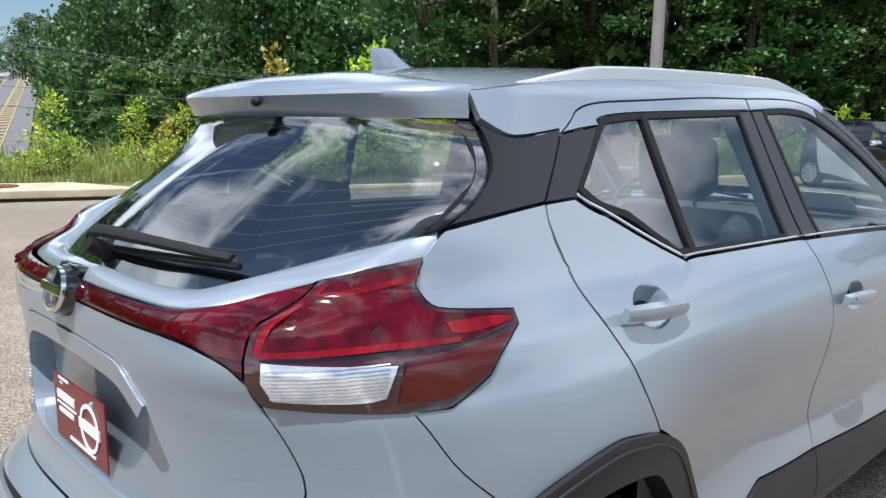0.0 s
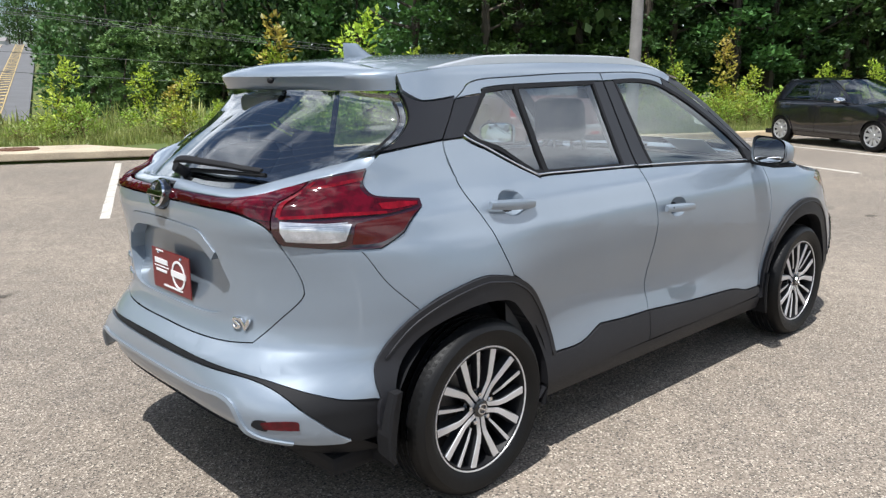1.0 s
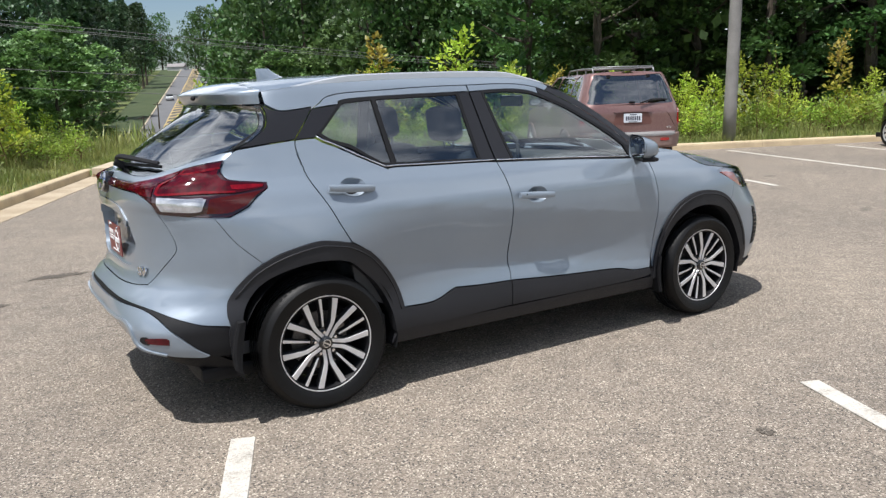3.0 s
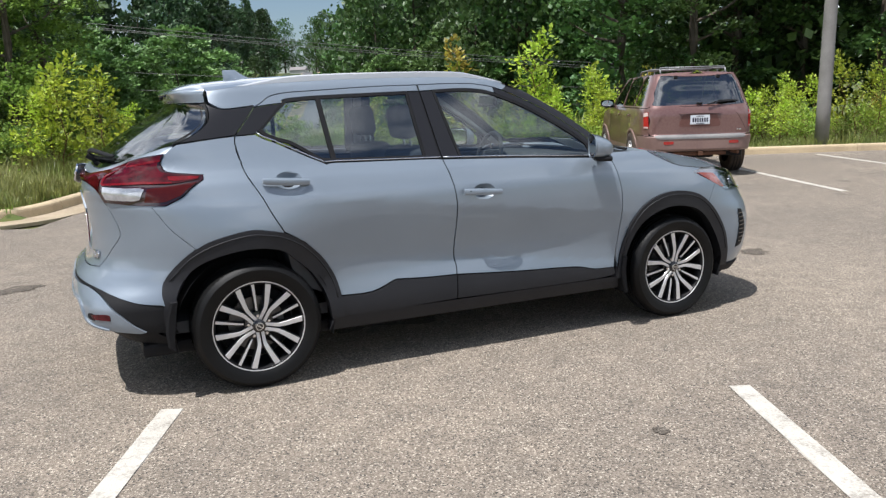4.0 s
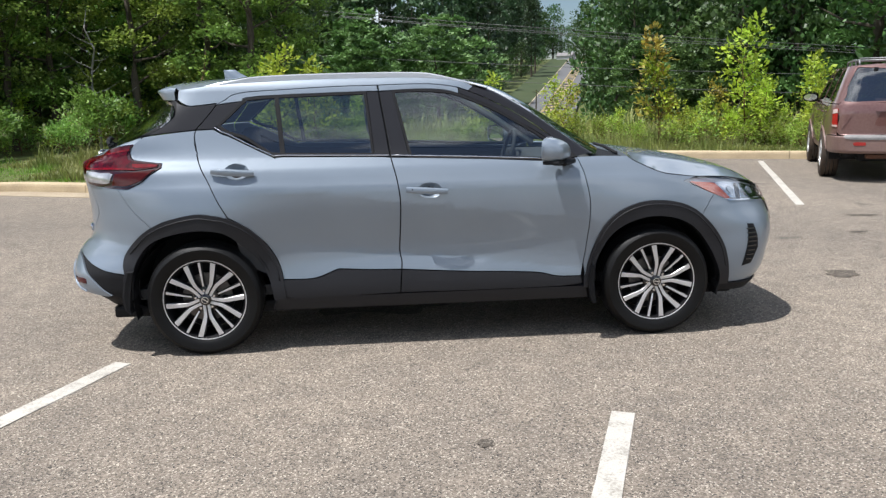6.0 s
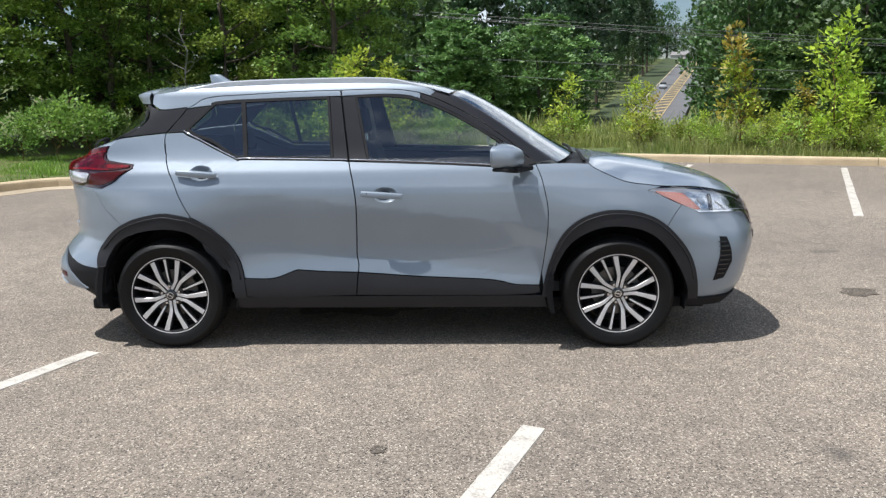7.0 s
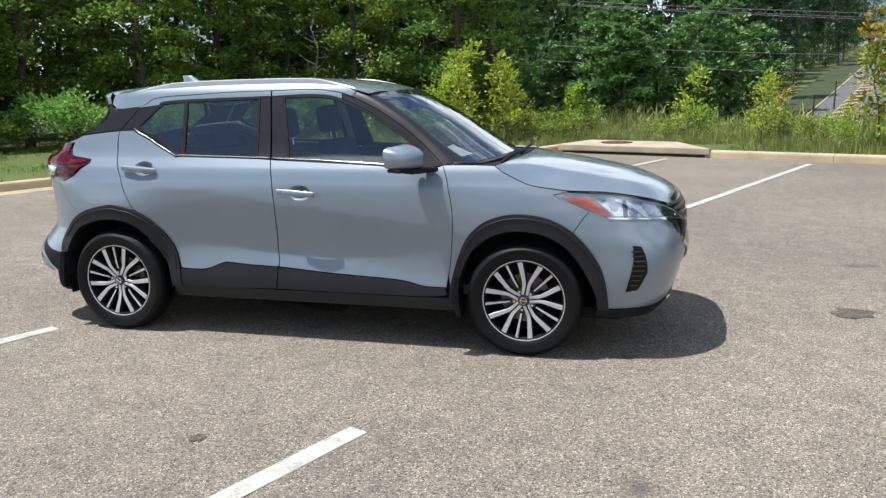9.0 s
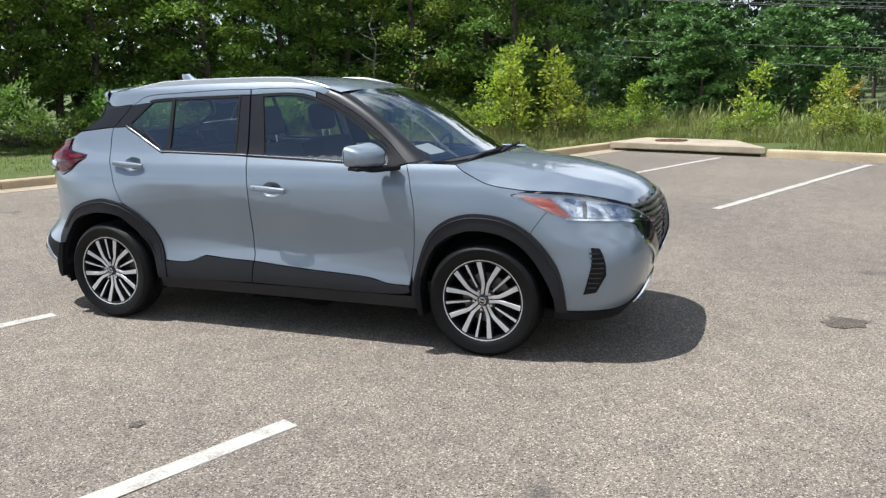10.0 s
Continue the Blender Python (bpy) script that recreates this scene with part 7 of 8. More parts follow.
for s in (-1, 1):
    centre = Vector((1.935, s * 0.915, 1.118))
    body = part("door_mirror", mirror_shell(s), PAINT, doors[s][1], "grey door mirror with a black base", smooth=True)
    body.matrix_local = Matrix.Translation(centre) @ Matrix.Rotation(radians(30) * s, 4, "Z")
    part("mirror_base", box_bm((0.006, -0.085, -0.074), (0.105, 0.085, -0.054), 0.009), BLACK, body, "black mirror base")
    part("mirror_arm", box_bm((0.035, 0.0 if s < 0 else -0.2, -0.086), (0.12, 0.2 if s < 0 else 0.0, -0.058), 0.012), BLACK, body)
    bm = bmesh.new()
    bmesh.ops.create_circle(bm, cap_ends=True, segments=24, radius=1.0)
    for v in bm.verts:
        a = math.atan2(v.co.y, v.co.x)
        c, n = math.cos(a), math.sin(a)
        v.co = Vector((0.006 + 0.012 * c * 0.9, s * 0.105 * math.copysign(abs(c) ** 0.6, c), 0.003 + 0.06 * math.copysign(abs(n) ** 0.6, n) * (1.0 - 0.12 * c)))
    bezel = bm.copy()
    for v in bezel.verts:
        v.co = Vector((v.co.x + 0.004, v.co.y * 1.11, 0.003 + (v.co.z - 0.003) * 1.13))
    part("mirror_bezel", bezel, BLACK, body, "black mirror bezel")
    for v in bm.verts:
        v.co.x -= 0.002
    part("mirror_glass", bm, MIRROR, body, "mirror glass")
    panel("mirror_sail", polyline([S(2.028, 1.125), S(2.10, 1.10), S(2.15, 1.066), S(2.04, 1.05)]), BLACK, doors[s][1], side=s, lift=0.004, gap=0)

# ---- rear wiper, badge, plate ----
def at_tail(y, z, out):
    q = q_at(-abs(y), z, 1, 0.0, 1.0)
    p, n = skin(q, z), normal(q, z)
    sg = 1 if y > 0 else -1
    v = p + n * out
    return Vector((v[0], abs(v[1]) * sg, v[2]))


def over_glass(y, z, out):
    """A place over the lower part of the rear window."""
    x = -0.694 + (z - 1.134) * 1.39 + 0.55 * y * y
    return Vector((x - 0.66 * out, y, z + 0.75 * out))


wiper_line = [over_glass(y, z, o) for y, z, o in ((0.0, 1.160, 0.04), (-0.02, 1.164, 0.05), (-0.08, 1.168, 0.05), (-0.16, 1.170, 0.042), (-0.25, 1.170, 0.034), (-0.33, 1.168, 0.027), (-0.395, 1.166, 0.022))]
centre_line = spline([tuple(p) for p in wiper_line], 4)
bm = bmesh.new()
rows = []
for k, p in enumerate(centre_line):
    t = k / (len(centre_line) - 1)
    w, h = 0.017 - 0.008 * t, 0.010 - 0.004 * t
    if k == 0:
        w, h = w * 0.6, h * 0.6
    # flat along the glass, crowned on top
    along, out = Vector((0.8, 0, 0.6)), Vector((-0.6, 0, 0.8))
    rows.append([bm.verts.new(Vector(p) + along * a * w + out * b * h) for a, b in ((-1, -0.6), (-0.8, 0.6), (0, 1.0), (0.8, 0.6), (1, -0.6))])
for a, b in zip(rows, rows[1:]):
    for k in range(5):
        bm.faces.new((a[k], a[(k + 1) % 5], b[(k + 1) % 5], b[k]))
bm.faces.new(rows[0])
bm.faces.new(rows[-1][::-1])
bmesh.ops.recalc_face_normals(bm, faces=list(bm.faces))
wiper = part("rear_wiper", bm, BLACK, tailgate, "black rear wiper arm", smooth=True)
v, f = tube([tuple(over_glass(y, z, 0.01)) for y, z in ((-0.07, 1.160), (-0.2, 1.162), (-0.3, 1.162), (-0.41, 1.160))], 0.008, 6)
link_mesh("wiper_blade", v, f, RUBBER, wiper)
bm = bmesh.new()
bmesh.ops.create_cone(bm, cap_ends=True, segments=20, radius1=0.02, radius2=0.017, depth=0.05, matrix=Matrix.Translation(over_glass(-0.025, 1.152, 0.018)) @ Matrix.Rotation(radians(-60), 4, "Y"))
part("wiper_pivot", bm, BLACK, wiper, smooth=True)

badge_at = Vector((-0.744, 0.0, 1.083))
disc = part("badge_disc", bm_from(*lathe([(0.0, -0.022), (0.042, -0.021), (0.05, -0.015), (0.054, 0.0), (0.054, 0.028)], 36)), GLOSS_BLACK, tailgate, "round black badge with a silver ring", smooth=True)
disc.matrix_local = Matrix.Translation(badge_at) @ Matrix.Rotation(radians(-90), 4, "Z") @ Matrix.Rotation(radians(-14), 4, "X") @ Matrix.Diagonal((1.12, 1.0, 1.0, 1.0))
part("badge_ring", bm_from(*lathe([(0.0385, -0.02), (0.0395, -0.0265), (0.0455, -0.026), (0.0475, -0.0175)], 36)), CHROME, disc, smooth=True)
part("badge_bar", box_bm((-0.055, -0.03, -0.010), (0.055, -0.018, 0.010), 0.003), CHROME, disc)
part("badge_housing", box_bm((-0.045, -0.006, 0.030), (0.045, 0.11, 0.056), 0.011), GLOSS_BLACK, disc, "black badge housing reaching over the lamp bar", smooth=True)

plate_x = -0.732
plate = part("dealer_plate", box_bm((plate_x - 0.004, -0.152, 0.726), (plate_x, 0.152, 0.874), 0.003), PLATE_RED, tailgate, "dark red dealer plate with white print")
for y0, y1, z0, z1 in ((0.02, 0.125, 0.820, 0.838), (0.03, 0.118, 0.790, 0.799), (0.05, 0.11, 0.866, 0.871), (-0.09, 0.06, 0.741, 0.747), (0.012, 0.13, 0.808, 0.811)):
    part("print_bar", box_bm((plate_x - 0.0065, y0, z0), (plate_x - 0.003, y1, z1)), WHITE, plate)
ring = part("print_ring", bm_from(*lathe([(0.043, -0.001), (0.043, -0.003), (0.052, -0.003), (0.052, -0.001)], 36)), WHITE, plate)
ring.matrix_local = Matrix.Translation((plate_x - 0.004, -0.065, 0.80)) @ Matrix.Rotation(radians(-90), 4, "Z")
part("print_bar", box_bm((plate_x - 0.0075, -0.122, 0.789), (plate_x - 0.003, -0.008, 0.811)), WHITE, plate)
for y, z in ((0.09, 0.862), (-0.09, 0.862)):
    bm = bmesh.new()
    bmesh.ops.create_uvsphere(bm, u_segments=10, v_segments=6, radius=0.006, matrix=Matrix.Translation((plate_x - 0.005, y, z)))
    part("plate_screw", bm, CHROME, plate)


def letters(text, size, m, mat, parent, name, label=""):
    """Raised letters as a mesh."""
    cu = bpy.data.curves.new(name, "FONT")
    cu.body, cu.size, cu.extrude, cu.bevel_depth = text, size, 0.004, 0.0028
    cu.align_x, cu.align_y = "CENTER", "CENTER"
    tmp = new(name, cu)
    me = bpy.data.meshes.new_from_object(tmp.evaluated_get(bpy.context.evaluated_depsgraph_get()))
    bpy.data.objects.remove(tmp)
    me.materials.clear()
    me.materials.append(mat)
    ob = new(name, me)
    ob.parent = parent
    ob.matrix_local = m
    if label:
        tagged(ob, label)
    return ob


p = at_tail(-0.443, 0.702, 0.004)
letters("SV", 0.052, Matrix.Translation(p) @ Matrix.Rotation(radians(-90 + 15), 4, "Z") @ Matrix.Rotation(radians(90), 4, "X") @ Matrix.Diagonal((1.35, 1, 1, 1)), CHROME, tailgate, "trim_badge", "chrome trim letters")
for y0, y1, z in ((0.40, 0.53, 0.775), (0.38, 0.52, 0.712)):
    for k in range(5):
        y = y0 + (y1 - y0) * (k + 0.5) / 5
        c = at_tail(y, z, 0.003)
        part("badge_letter", box_bm((c.x - 0.004, c.y - 0.010, c.z - 0.014), (c.x + 0.004, c.y + 0.010, c.z + 0.014), 0.002), CHROME, tailgate)

# windscreen wipers
for y0, y1, x1 in ((-0.55, 0.02, 2.47), (0.1, 0.58, 2.44)):
    v, f = tube([(2.45, y0, 1.062), (2.455, (y0 + y1) / 2, 1.085), (x1, y1, 1.087)], 0.01, 6)
    tagged(link_mesh("front_wiper", v, f, BLACK, car, smooth=True), "black windscreen wiper")

# ---- cabin ----
def seat(x, y, back=0.62, head=True, width=0.5, owner=None):
    root = new("seat")
    root.parent = owner or car
    root.location = (x, y, 0.0)
    tagged(root, "dark cloth car seat")
    part("seat_base", box_bm((-0.28, -width / 2, 0.42), (0.28, width / 2, 0.60), 0.06, 3), SEAT, root, smooth=True)
    b = part("seat_back", box_bm((-0.09, -width / 2, 0.0), (0.07, width / 2, back), 0.06, 3), SEAT, root, smooth=True)
    b.matrix_local = Matrix.Translation((-0.22, 0, 0.55)) @ Matrix.Rotation(radians(-16), 4, "Y")
    if head:
        h = part("headrest", box_bm((-0.06, -0.125, 0.0), (0.05, 0.125, 0.19), 0.052, 5), SEAT, root, smooth=True)
        h.matrix_local = Matrix.Translation((-0.41, 0, 0.555 + back + 0.02)) @ Matrix.Rotation(radians(-8), 4, "Y")
        for dy in (-0.05, 0.05):
            v, f = tube([(-0.395, dy, 0.53 + back), (-0.405, dy, 0.60 + back)], 0.007, 6)
            link_mesh("headrest_post", v, f, CHROME, root)
    return root


for y in (-0.36, 0.36):
    seat(1.42, y)
seat(0.52, 0.0, 0.55, False, 1.22)
for y in (-0.38, 0.38):
    h = part("rear_headrest", box_bm((-0.05, -0.12, 0.0), (0.05, 0.12, 0.14), 0.045, 3), SEAT, car, "dark rear headrest", smooth=True)
    h.matrix_local = Matrix.Translation((0.14, y, 1.1))
bm = box_bm((2.0, -0.68, 0.72), (2.42, 0.68, 1.03), 0.06, 3)
part("dashboard", bm, TRIM, car, "dark dashboard", smooth=True)
part("cabin_floor", box_bm((-0.45, -0.68, 0.30), (2.3, 0.68, 0.36)), TRIM, car)
part("luggage_cover", box_bm((-0.48, -0.58, 0.98), (0.12, 0.58, 0.995), 0.004), SEAT, car, "dark luggage cover")
v, f = tube([(1.93 + 0.05 * math.sin(a), 0.36 + 0.17 * math.cos(a), 1.0 + 0.165 * math.sin(a)) for a in [k * math.pi / 12 for k in range(24)]], 0.014, 8, closed=True)
tagged(link_mesh("steering_wheel", v, f, SEAT, car, smooth=True), "black steering wheel")
part("steering_hub", box_bm((1.93, 0.28, 0.95), (1.99, 0.44, 1.05), 0.03), SEAT, car)
part("room_mirror", box_bm((1.74, -0.10, 1.36), (1.765, 0.12, 1.43), 0.012), GLOSS_BLACK, car, "black inner mirror")
for s in (-1, 1):
    for x0, z0, x1, z1, w in ((1.05, 1.07, 1.01, 1.46, 0.026), (1.56, 1.44, 2.18, 1.06, 0.02)):
        y0, y1 = half_width(x0, z0) - 0.07, half_width(x1, z1) - 0.07
        v, f = tube([(x0, s * float(y0), z0), ((x0 + x1) / 2, s * float((y0 + y1) / 2), (z0 + z1) / 2 + 0.01), (x1, s * float(y1), z1)], w, 8)
        link_mesh("pillar_trim", v, f, LINER, car, smooth=True)
    panel("door_card", polyline(sides([(0.1, 1.20), (0.40, 1.10), (1.07, 1.075), (2.1, 1.04)]), sides([(2.1, 0.40), (0.45, 0.40), (0.12, 0.85)])), TRIM, car, side=s, lift=-0.05, depth=0, gap=0)
liner_rows = [[p + Vector((0, 0, -0.03)) for p in roof_row(-0.1 + 1.7 * k / 12, 13)] for k in range(13)]
loft("headliner", liner_rows, LINER, car, "pale headliner")
# paper on the dashboard behind the screen
sheet = part("window_sheet", box_bm((-0.1, -0.12, 0.0), (0.1, 0.12, 0.002)), WHITE, car, "white paper behind the windscreen")
sheet.matrix_local = Matrix.Translation((2.17, -0.36, 1.10)) @ Matrix.Rotation(radians(24), 4, "Y")


# ---- other parked cars: the same way of building, on their own skins ----
def set_shape(half, tail, nose, tail_n, nose_n, tail_x, nose_x, swells):
    global HALF, TAIL, NOSE, TAIL_N, NOSE_N, TAIL_X, NOSE_X, SWELLS, SHELF, CREASE
    SHELF, CREASE = 0.0, 0.0
    HALF, TAIL, NOSE, TAIL_N, NOSE_N = Curve(*half), Curve(*tail), Curve(*nose), Curve(*tail_n), Curve(*nose_n)
    TAIL_X, NOSE_X, SWELLS = tail_x, nose_x, swells


def arch_arc(cx, cz, r, z0, n=11):
    """Side points over a wheel, from behind it to ahead of it."""
    a0 = math.asin((z0 - cz) / r)
    return [(cx - r * math.cos(a0 + (math.pi - 2 * a0) * k / (n - 1)), cz + r * math.sin(a0 + (math.pi - 2 * a0) * k / (n - 1))) for k in range(n)]


def plain_wheel(owner, cx, y, R, rim_r, width, cap, rubber, spokes):
    s = 1 if y > 0 else -1
    root = new("wheel")
    root.parent = owner
    root.matrix_local = Matrix.Translation((cx, y, R)) @ Matrix.Rotation(0 if s < 0 else math.pi, 4, "Z") @ Matrix.Rotation(cx * 2.1 + y, 4, "Y")
    w = width / 2
    prof = [(rim_r - 0.004, -w + 0.02), (rim_r + 0.02, -w + 0.004), (R - 0.05, -w), (R - 0.015, -w + 0.012), (R, -w + 0.035), (R, w - 0.035), (R - 0.015, w - 0.012), (rim_r, w - 0.01)]
    tyre = part("tyre", bm_from(*lathe(prof, 40)), rubber, root, smooth=True)
    for k in (-1, 0, 1):
        part("tread_groove", bm_from(*lathe([(R - 0.004, k * w * 0.4 - 0.006), (R + 0.002, k * w * 0.4 - 0.006), (R + 0.002, k * w * 0.4 + 0.006), (R - 0.004, k * w * 0.4 + 0.006)], 40)), GLOSS_BLACK, tyre)
    rim = part("rim", bm_from(*lathe([(rim_r, -w + 0.018), (rim_r - 0.012, -w + 0.01), (rim_r - 0.02, -w + 0.022), (rim_r - 0.03, -w + 0.06), (0.0, -w + 0.065)], 40)), DARK_ALLOY, root, smooth=True)
    part("rim_lip", bm_from(*lathe([(rim_r + 0.001, -w + 0.016), (rim_r - 0.004, -w + 0.006), (rim_r - 0.024, -w + 0.012), (rim_r - 0.026, -w + 0.02)], 40)), cap, rim, smooth=True)
    for k in range(spokes):
        part("spoke", spoke_bm(2 * math.pi * k / spokes, 0.03, rim_r - 0.015, 0.05, 0.062, 0.05, -w + 0.02, -w + 0.016, 0.03), cap, rim)
    part("hub_cap", bm_from(*lathe([(0.0, -w + 0.008), (0.05, -w + 0.01), (0.062, -w + 0.03)], 24)), cap, rim, smooth=True)
    return root


def parked_car(root, paint, glass, c):
    """Body, glass, roof and bonnet of a parked car; c holds its outlines as seen from the side or from behind."""
    belt, sill = c["belt"], c["sill"]
    arch_r, arch_f = arch_arc(0, *c["arch"]), arch_arc(c["base"], *c["arch"])
    quarter_end = c["tail_edge"]
    rear_cut, mid_cut, front_cut = c["cuts"]
    k_cut = max(k for k, p in enumerate(arch_r) if p[0] < rear_cut[-1][0])
    both("rear_quarter", polyline([T(y, z) for y, z in quarter_end], [S(quarter_end_x, z) for quarter_end_x, z in c["quarter_top"]], sides(rear_cut), sides(arch_r[k_cut::-1]), [S(*c["bumper_corner"])]), paint, root)
    both("rear_door", polyline(sides(rear_cut), sides(arch_r[k_cut + 1:]), sides([(arch_r[-1][0], sill), (mid_cut[-1][0], sill)]), sides(mid_cut[::-1])), paint, root)
    both("front_door", polyline(sides(mid_cut), sides([(mid_cut[-1][0], sill), (front_cut[-1][0], sill)]), sides(front_cut[::-1])), paint, root)
    both("front_fender", polyline(sides(front_cut), sides([(front_cut[-1][0], sill), (arch_f[0][0], sill)]), sides(arch_f), [S(*c["nose_corner"])], sides(c["hood"][::-1])), paint, root)
    both("sill", polyline(sides([(arch_r[-1][0], sill), (arch_f[0][0], sill)]), sides([(arch_f[0][0], sill - 0.1), (arch_r[-1][0], sill - 0.1)])), c["sill_paint"], root, depth=0.05)
    for a in (arch_r, arch_f):
        cx = (a[0][0] + a[-1][0]) / 2
        r, cz = c["arch"][1], c["arch"][0]
        inner = [(cx + (x - cx) * (1 - 0.04 / r), cz + (z - cz) * (1 - 0.04 / r)) for x, z in a]
        both("arch_flare", polyline(sides(a), sides(inner[::-1])), c["flare"], root, lift=0.012, depth=0.05, gap=0)
    both("side_frame", polyline(*[sides(r) for r in c["frame"]]), c["frame_paint"], root, holes=[polyline(sides(w)) for w in c["windows"]], depth=0.02)
    for w in c["windows"]:
        both("side_window", polyline(sides(w)), glass, root, lift=-0.006, depth=0, gap=-0.001)
    panel("tailgate", polyline([(0.0, c["gate"][0][1])] + [T(*p) for p in c["gate"]] + [(0.0, c["gate"][-1][1])]), paint, root, side=0)
    gw, go = c["rear_window"], c["rear_frame"]
    panel("rear_frame", polyline([(0.0, go[0][1])] + [T(*p) for p in go] + [(0.0, go[-1][1])], [(0.0, gw[-1][1])] + [T(*p) for p in gw[::-1]] + [(0.0, gw[0][1])]), paint, root, side=0)
    panel("rear_window", polyline([(0.0, gw[0][1])] + [T(*p) for p in gw] + [(0.0, gw[-1][1])]), c["rear_glass"], root, side=0, lift=-0.006, depth=0, gap=-0.001)
    panel("rear_bumper", polyline([(0.0, c["bumper"][0]), T(c["half"] * 0.5, c["bumper"][0]), T(c["half"] * 0.9, c["bumper"][0]), S(*c["bumper_corner"])], sides(arch_r[0:1]), [S(arch_r[0][0] - 0.02, c["bumper"][1]), T(c["half"] * 0.8, c["bumper"][1]), (0.0, c["bumper"][1])]), c["sill_paint"], root, side=0, depth=0.06)
    panel("front_bumper", polyline([S(*c["nose_corner"])], sides(arch_f[-1:]), [(2.5, c["bumper"][1]), (3.0, c["bumper"][1])], [(3.0, c["nose_top"]), (2.5, c["nose_top"])]), paint, root, side=0, depth=0.06)
    # roof, windscreen and bonnet
    x0, x1, z0, crown = c["roof"]
    rows = []
    for k in range(25):
        x = x0 + (x1 - x0) * k / 24
        y = -float(skin(q_at(x, z0, 0, 0.02, 2.95), z0)[1])
        rows.append([Vector((x, -y * p, z0 + crown * (1 - abs(p) ** 2.4) * (0.55 + 0.45 * math.sin(math.pi * min(1, 0.1 + 0.8 * k / 24))))) for p in [-1 + j / 8 for j in range(17)]])
    loft("roof", rows, paint, root, flip=False)
    pill = [np.array(skin(*S(*p))) for p in c["pillar"]]
    rows = [[Vector((p[0] + 0.12 * (1 - t * t), -p[1] * t, p[2] + 0.015 * (1 - t * t))) for t in [-1 + j / 8 for j in range(17)]] for p in spline([tuple(p) for p in pill], 5)]
    loft("windscreen", rows, glass, root)
    edge = [np.array(skin(*S(*p))) for p in c["hood"]]
    rows = [[Vector((p[0] + 0.1 * (1 - t * t), -p[1] * t, p[2] + 0.06 * (1 - abs(t) ** 2.2))) for t in [-1 + j / 8 for j in range(17)]] for p in spline([tuple(p) for p in edge], 4)]
    rows.insert(0, [Vector((2 * rows[0][8].x - q.x - 0.25, q.y, q.z - 0.03)) for q in rows[0]])
    loft("bonnet", rows, paint, root)
    part("cabin_floor", box_bm((-0.7, -c["half"] * 0.78, sill - 0.12), (c["base"] + 0.35, c["half"] * 0.78, sill - 0.02)), BLACK, root)
    both("inner_shell", polyline(sides([(-0.35, belt - 0.06), (c["base"] - 0.3, belt - 0.08)]), sides([(c["base"] - 0.45, sill), (0.42, sill), (0.3, sill + 0.35), (-0.2, sill + 0.42)])), BLACK, root, lift=-0.05, depth=0, gap=0)
    part("dashboard", box_bm((c["base"] - 0.75, -c["half"] * 0.75, belt - 0.3), (c["base"] - 0.3, c["half"] * 0.75, belt - 0.02), 0.05), BLACK, root)
    for cx in (0, c["base"]):
        for s in (-1, 1):
            verts, faces, n = [], [], 15
            for k in range(n):
                a = math.pi * (-0.05 + 1.1 * k / (n - 1))
                r = c["arch"][1] - 0.01
                for y in (c["half"] - 0.06, c["half"] - 0.42):
                    verts.append((cx + r * math.cos(a), s * y, c["arch"][0] + r * math.sin(a)))
            faces = [(2 * k, 2 * k + 1, 2 * k + 3, 2 * k + 2) for k in range(n - 1)] + [tuple(2 * k + 1 for k in range(n))]
            link_mesh("wheel_well", verts, faces, BLACK, root)
            plain_wheel(root, cx, s * (c["half"] - c["inset"]), c["wheel"][0], c["wheel"][1], c["wheel"][2], c["cap"], c["rubber"], c["spokes"])


def side_handles(root, spots, mat, size=0.18):
    for s in (-1, 1):
        for x, z in spots:
            p = Vector(skin(*S(x, z)))
            h = part("handle", handle_bm(size, 0.034, 0.04, s), mat, root, smooth=True)
            h.matrix_local = Matrix.Translation((p.x, p.y * -s, p.z))


def side_mirrors(root, x, y, z, mat, size=1.0):
    for s in (-1, 1):
        body = part("door_mirror", mirror_shell(s), mat, root, smooth=True)
        body.matrix_local = Matrix.Translation((x, s * y, z)) @ Matrix.Diagonal((size, size, size, 1))
        part("mirror_arm", box_bm((0.03, -0.02 if s < 0 else -0.2, -0.075), (0.13, 0.2 if s < 0 else 0.02, -0.04), 0.01), BLACK, body)
        bm = bmesh.new()
        bmesh.ops.create_circle(bm, cap_ends=True, segments=20, radius=1.0)
        for v in bm.verts:
            v.co = Vector((0.004, v.co.x * 0.1, v.co.y * 0.055))
        part("mirror_glass", bm, MIRROR, body)


# old maroon off-roader, nose to the kerb
set_shape(((0.30, 0.84), (0.45, 0.885), (0.6, 0.90), (0.8, 0.905), (1.0, 0.90), (1.1, 0.885), (1.19, 0.855), (1.4, 0.79), (1.62, 0.715), (1.69, 0.68), (1.76, 0.6)),
          ((0.30, -0.88), (0.42, -1.0), (0.47, -1.05), (0.66, -1.05), (0.69, -0.99), (0.72, -0.93), (1.0, -0.93), (1.13, -0.905), (1.19, -0.88), (1.40, -0.79), (1.64, -0.68), (1.71, -0.62), (1.76, -0.5)),
          ((0.30, 3.45), (0.5, 3.56), (0.7, 3.56), (0.9, 3.5), (1.0, 3.4), (1.2, 3.1), (1.76, 2.5)),
          ((0.30, 5.0), (0.66, 6.0), (0.75, 7.0), (1.76, 7.0)), ((0.30, 4.0), (1.76, 4.0)), 0.1, 2.6,
          ((0.0, 0.75, 0.7, 0.3, 0.025), (2.7, 0.75, 0.65, 0.3, 0.025)))
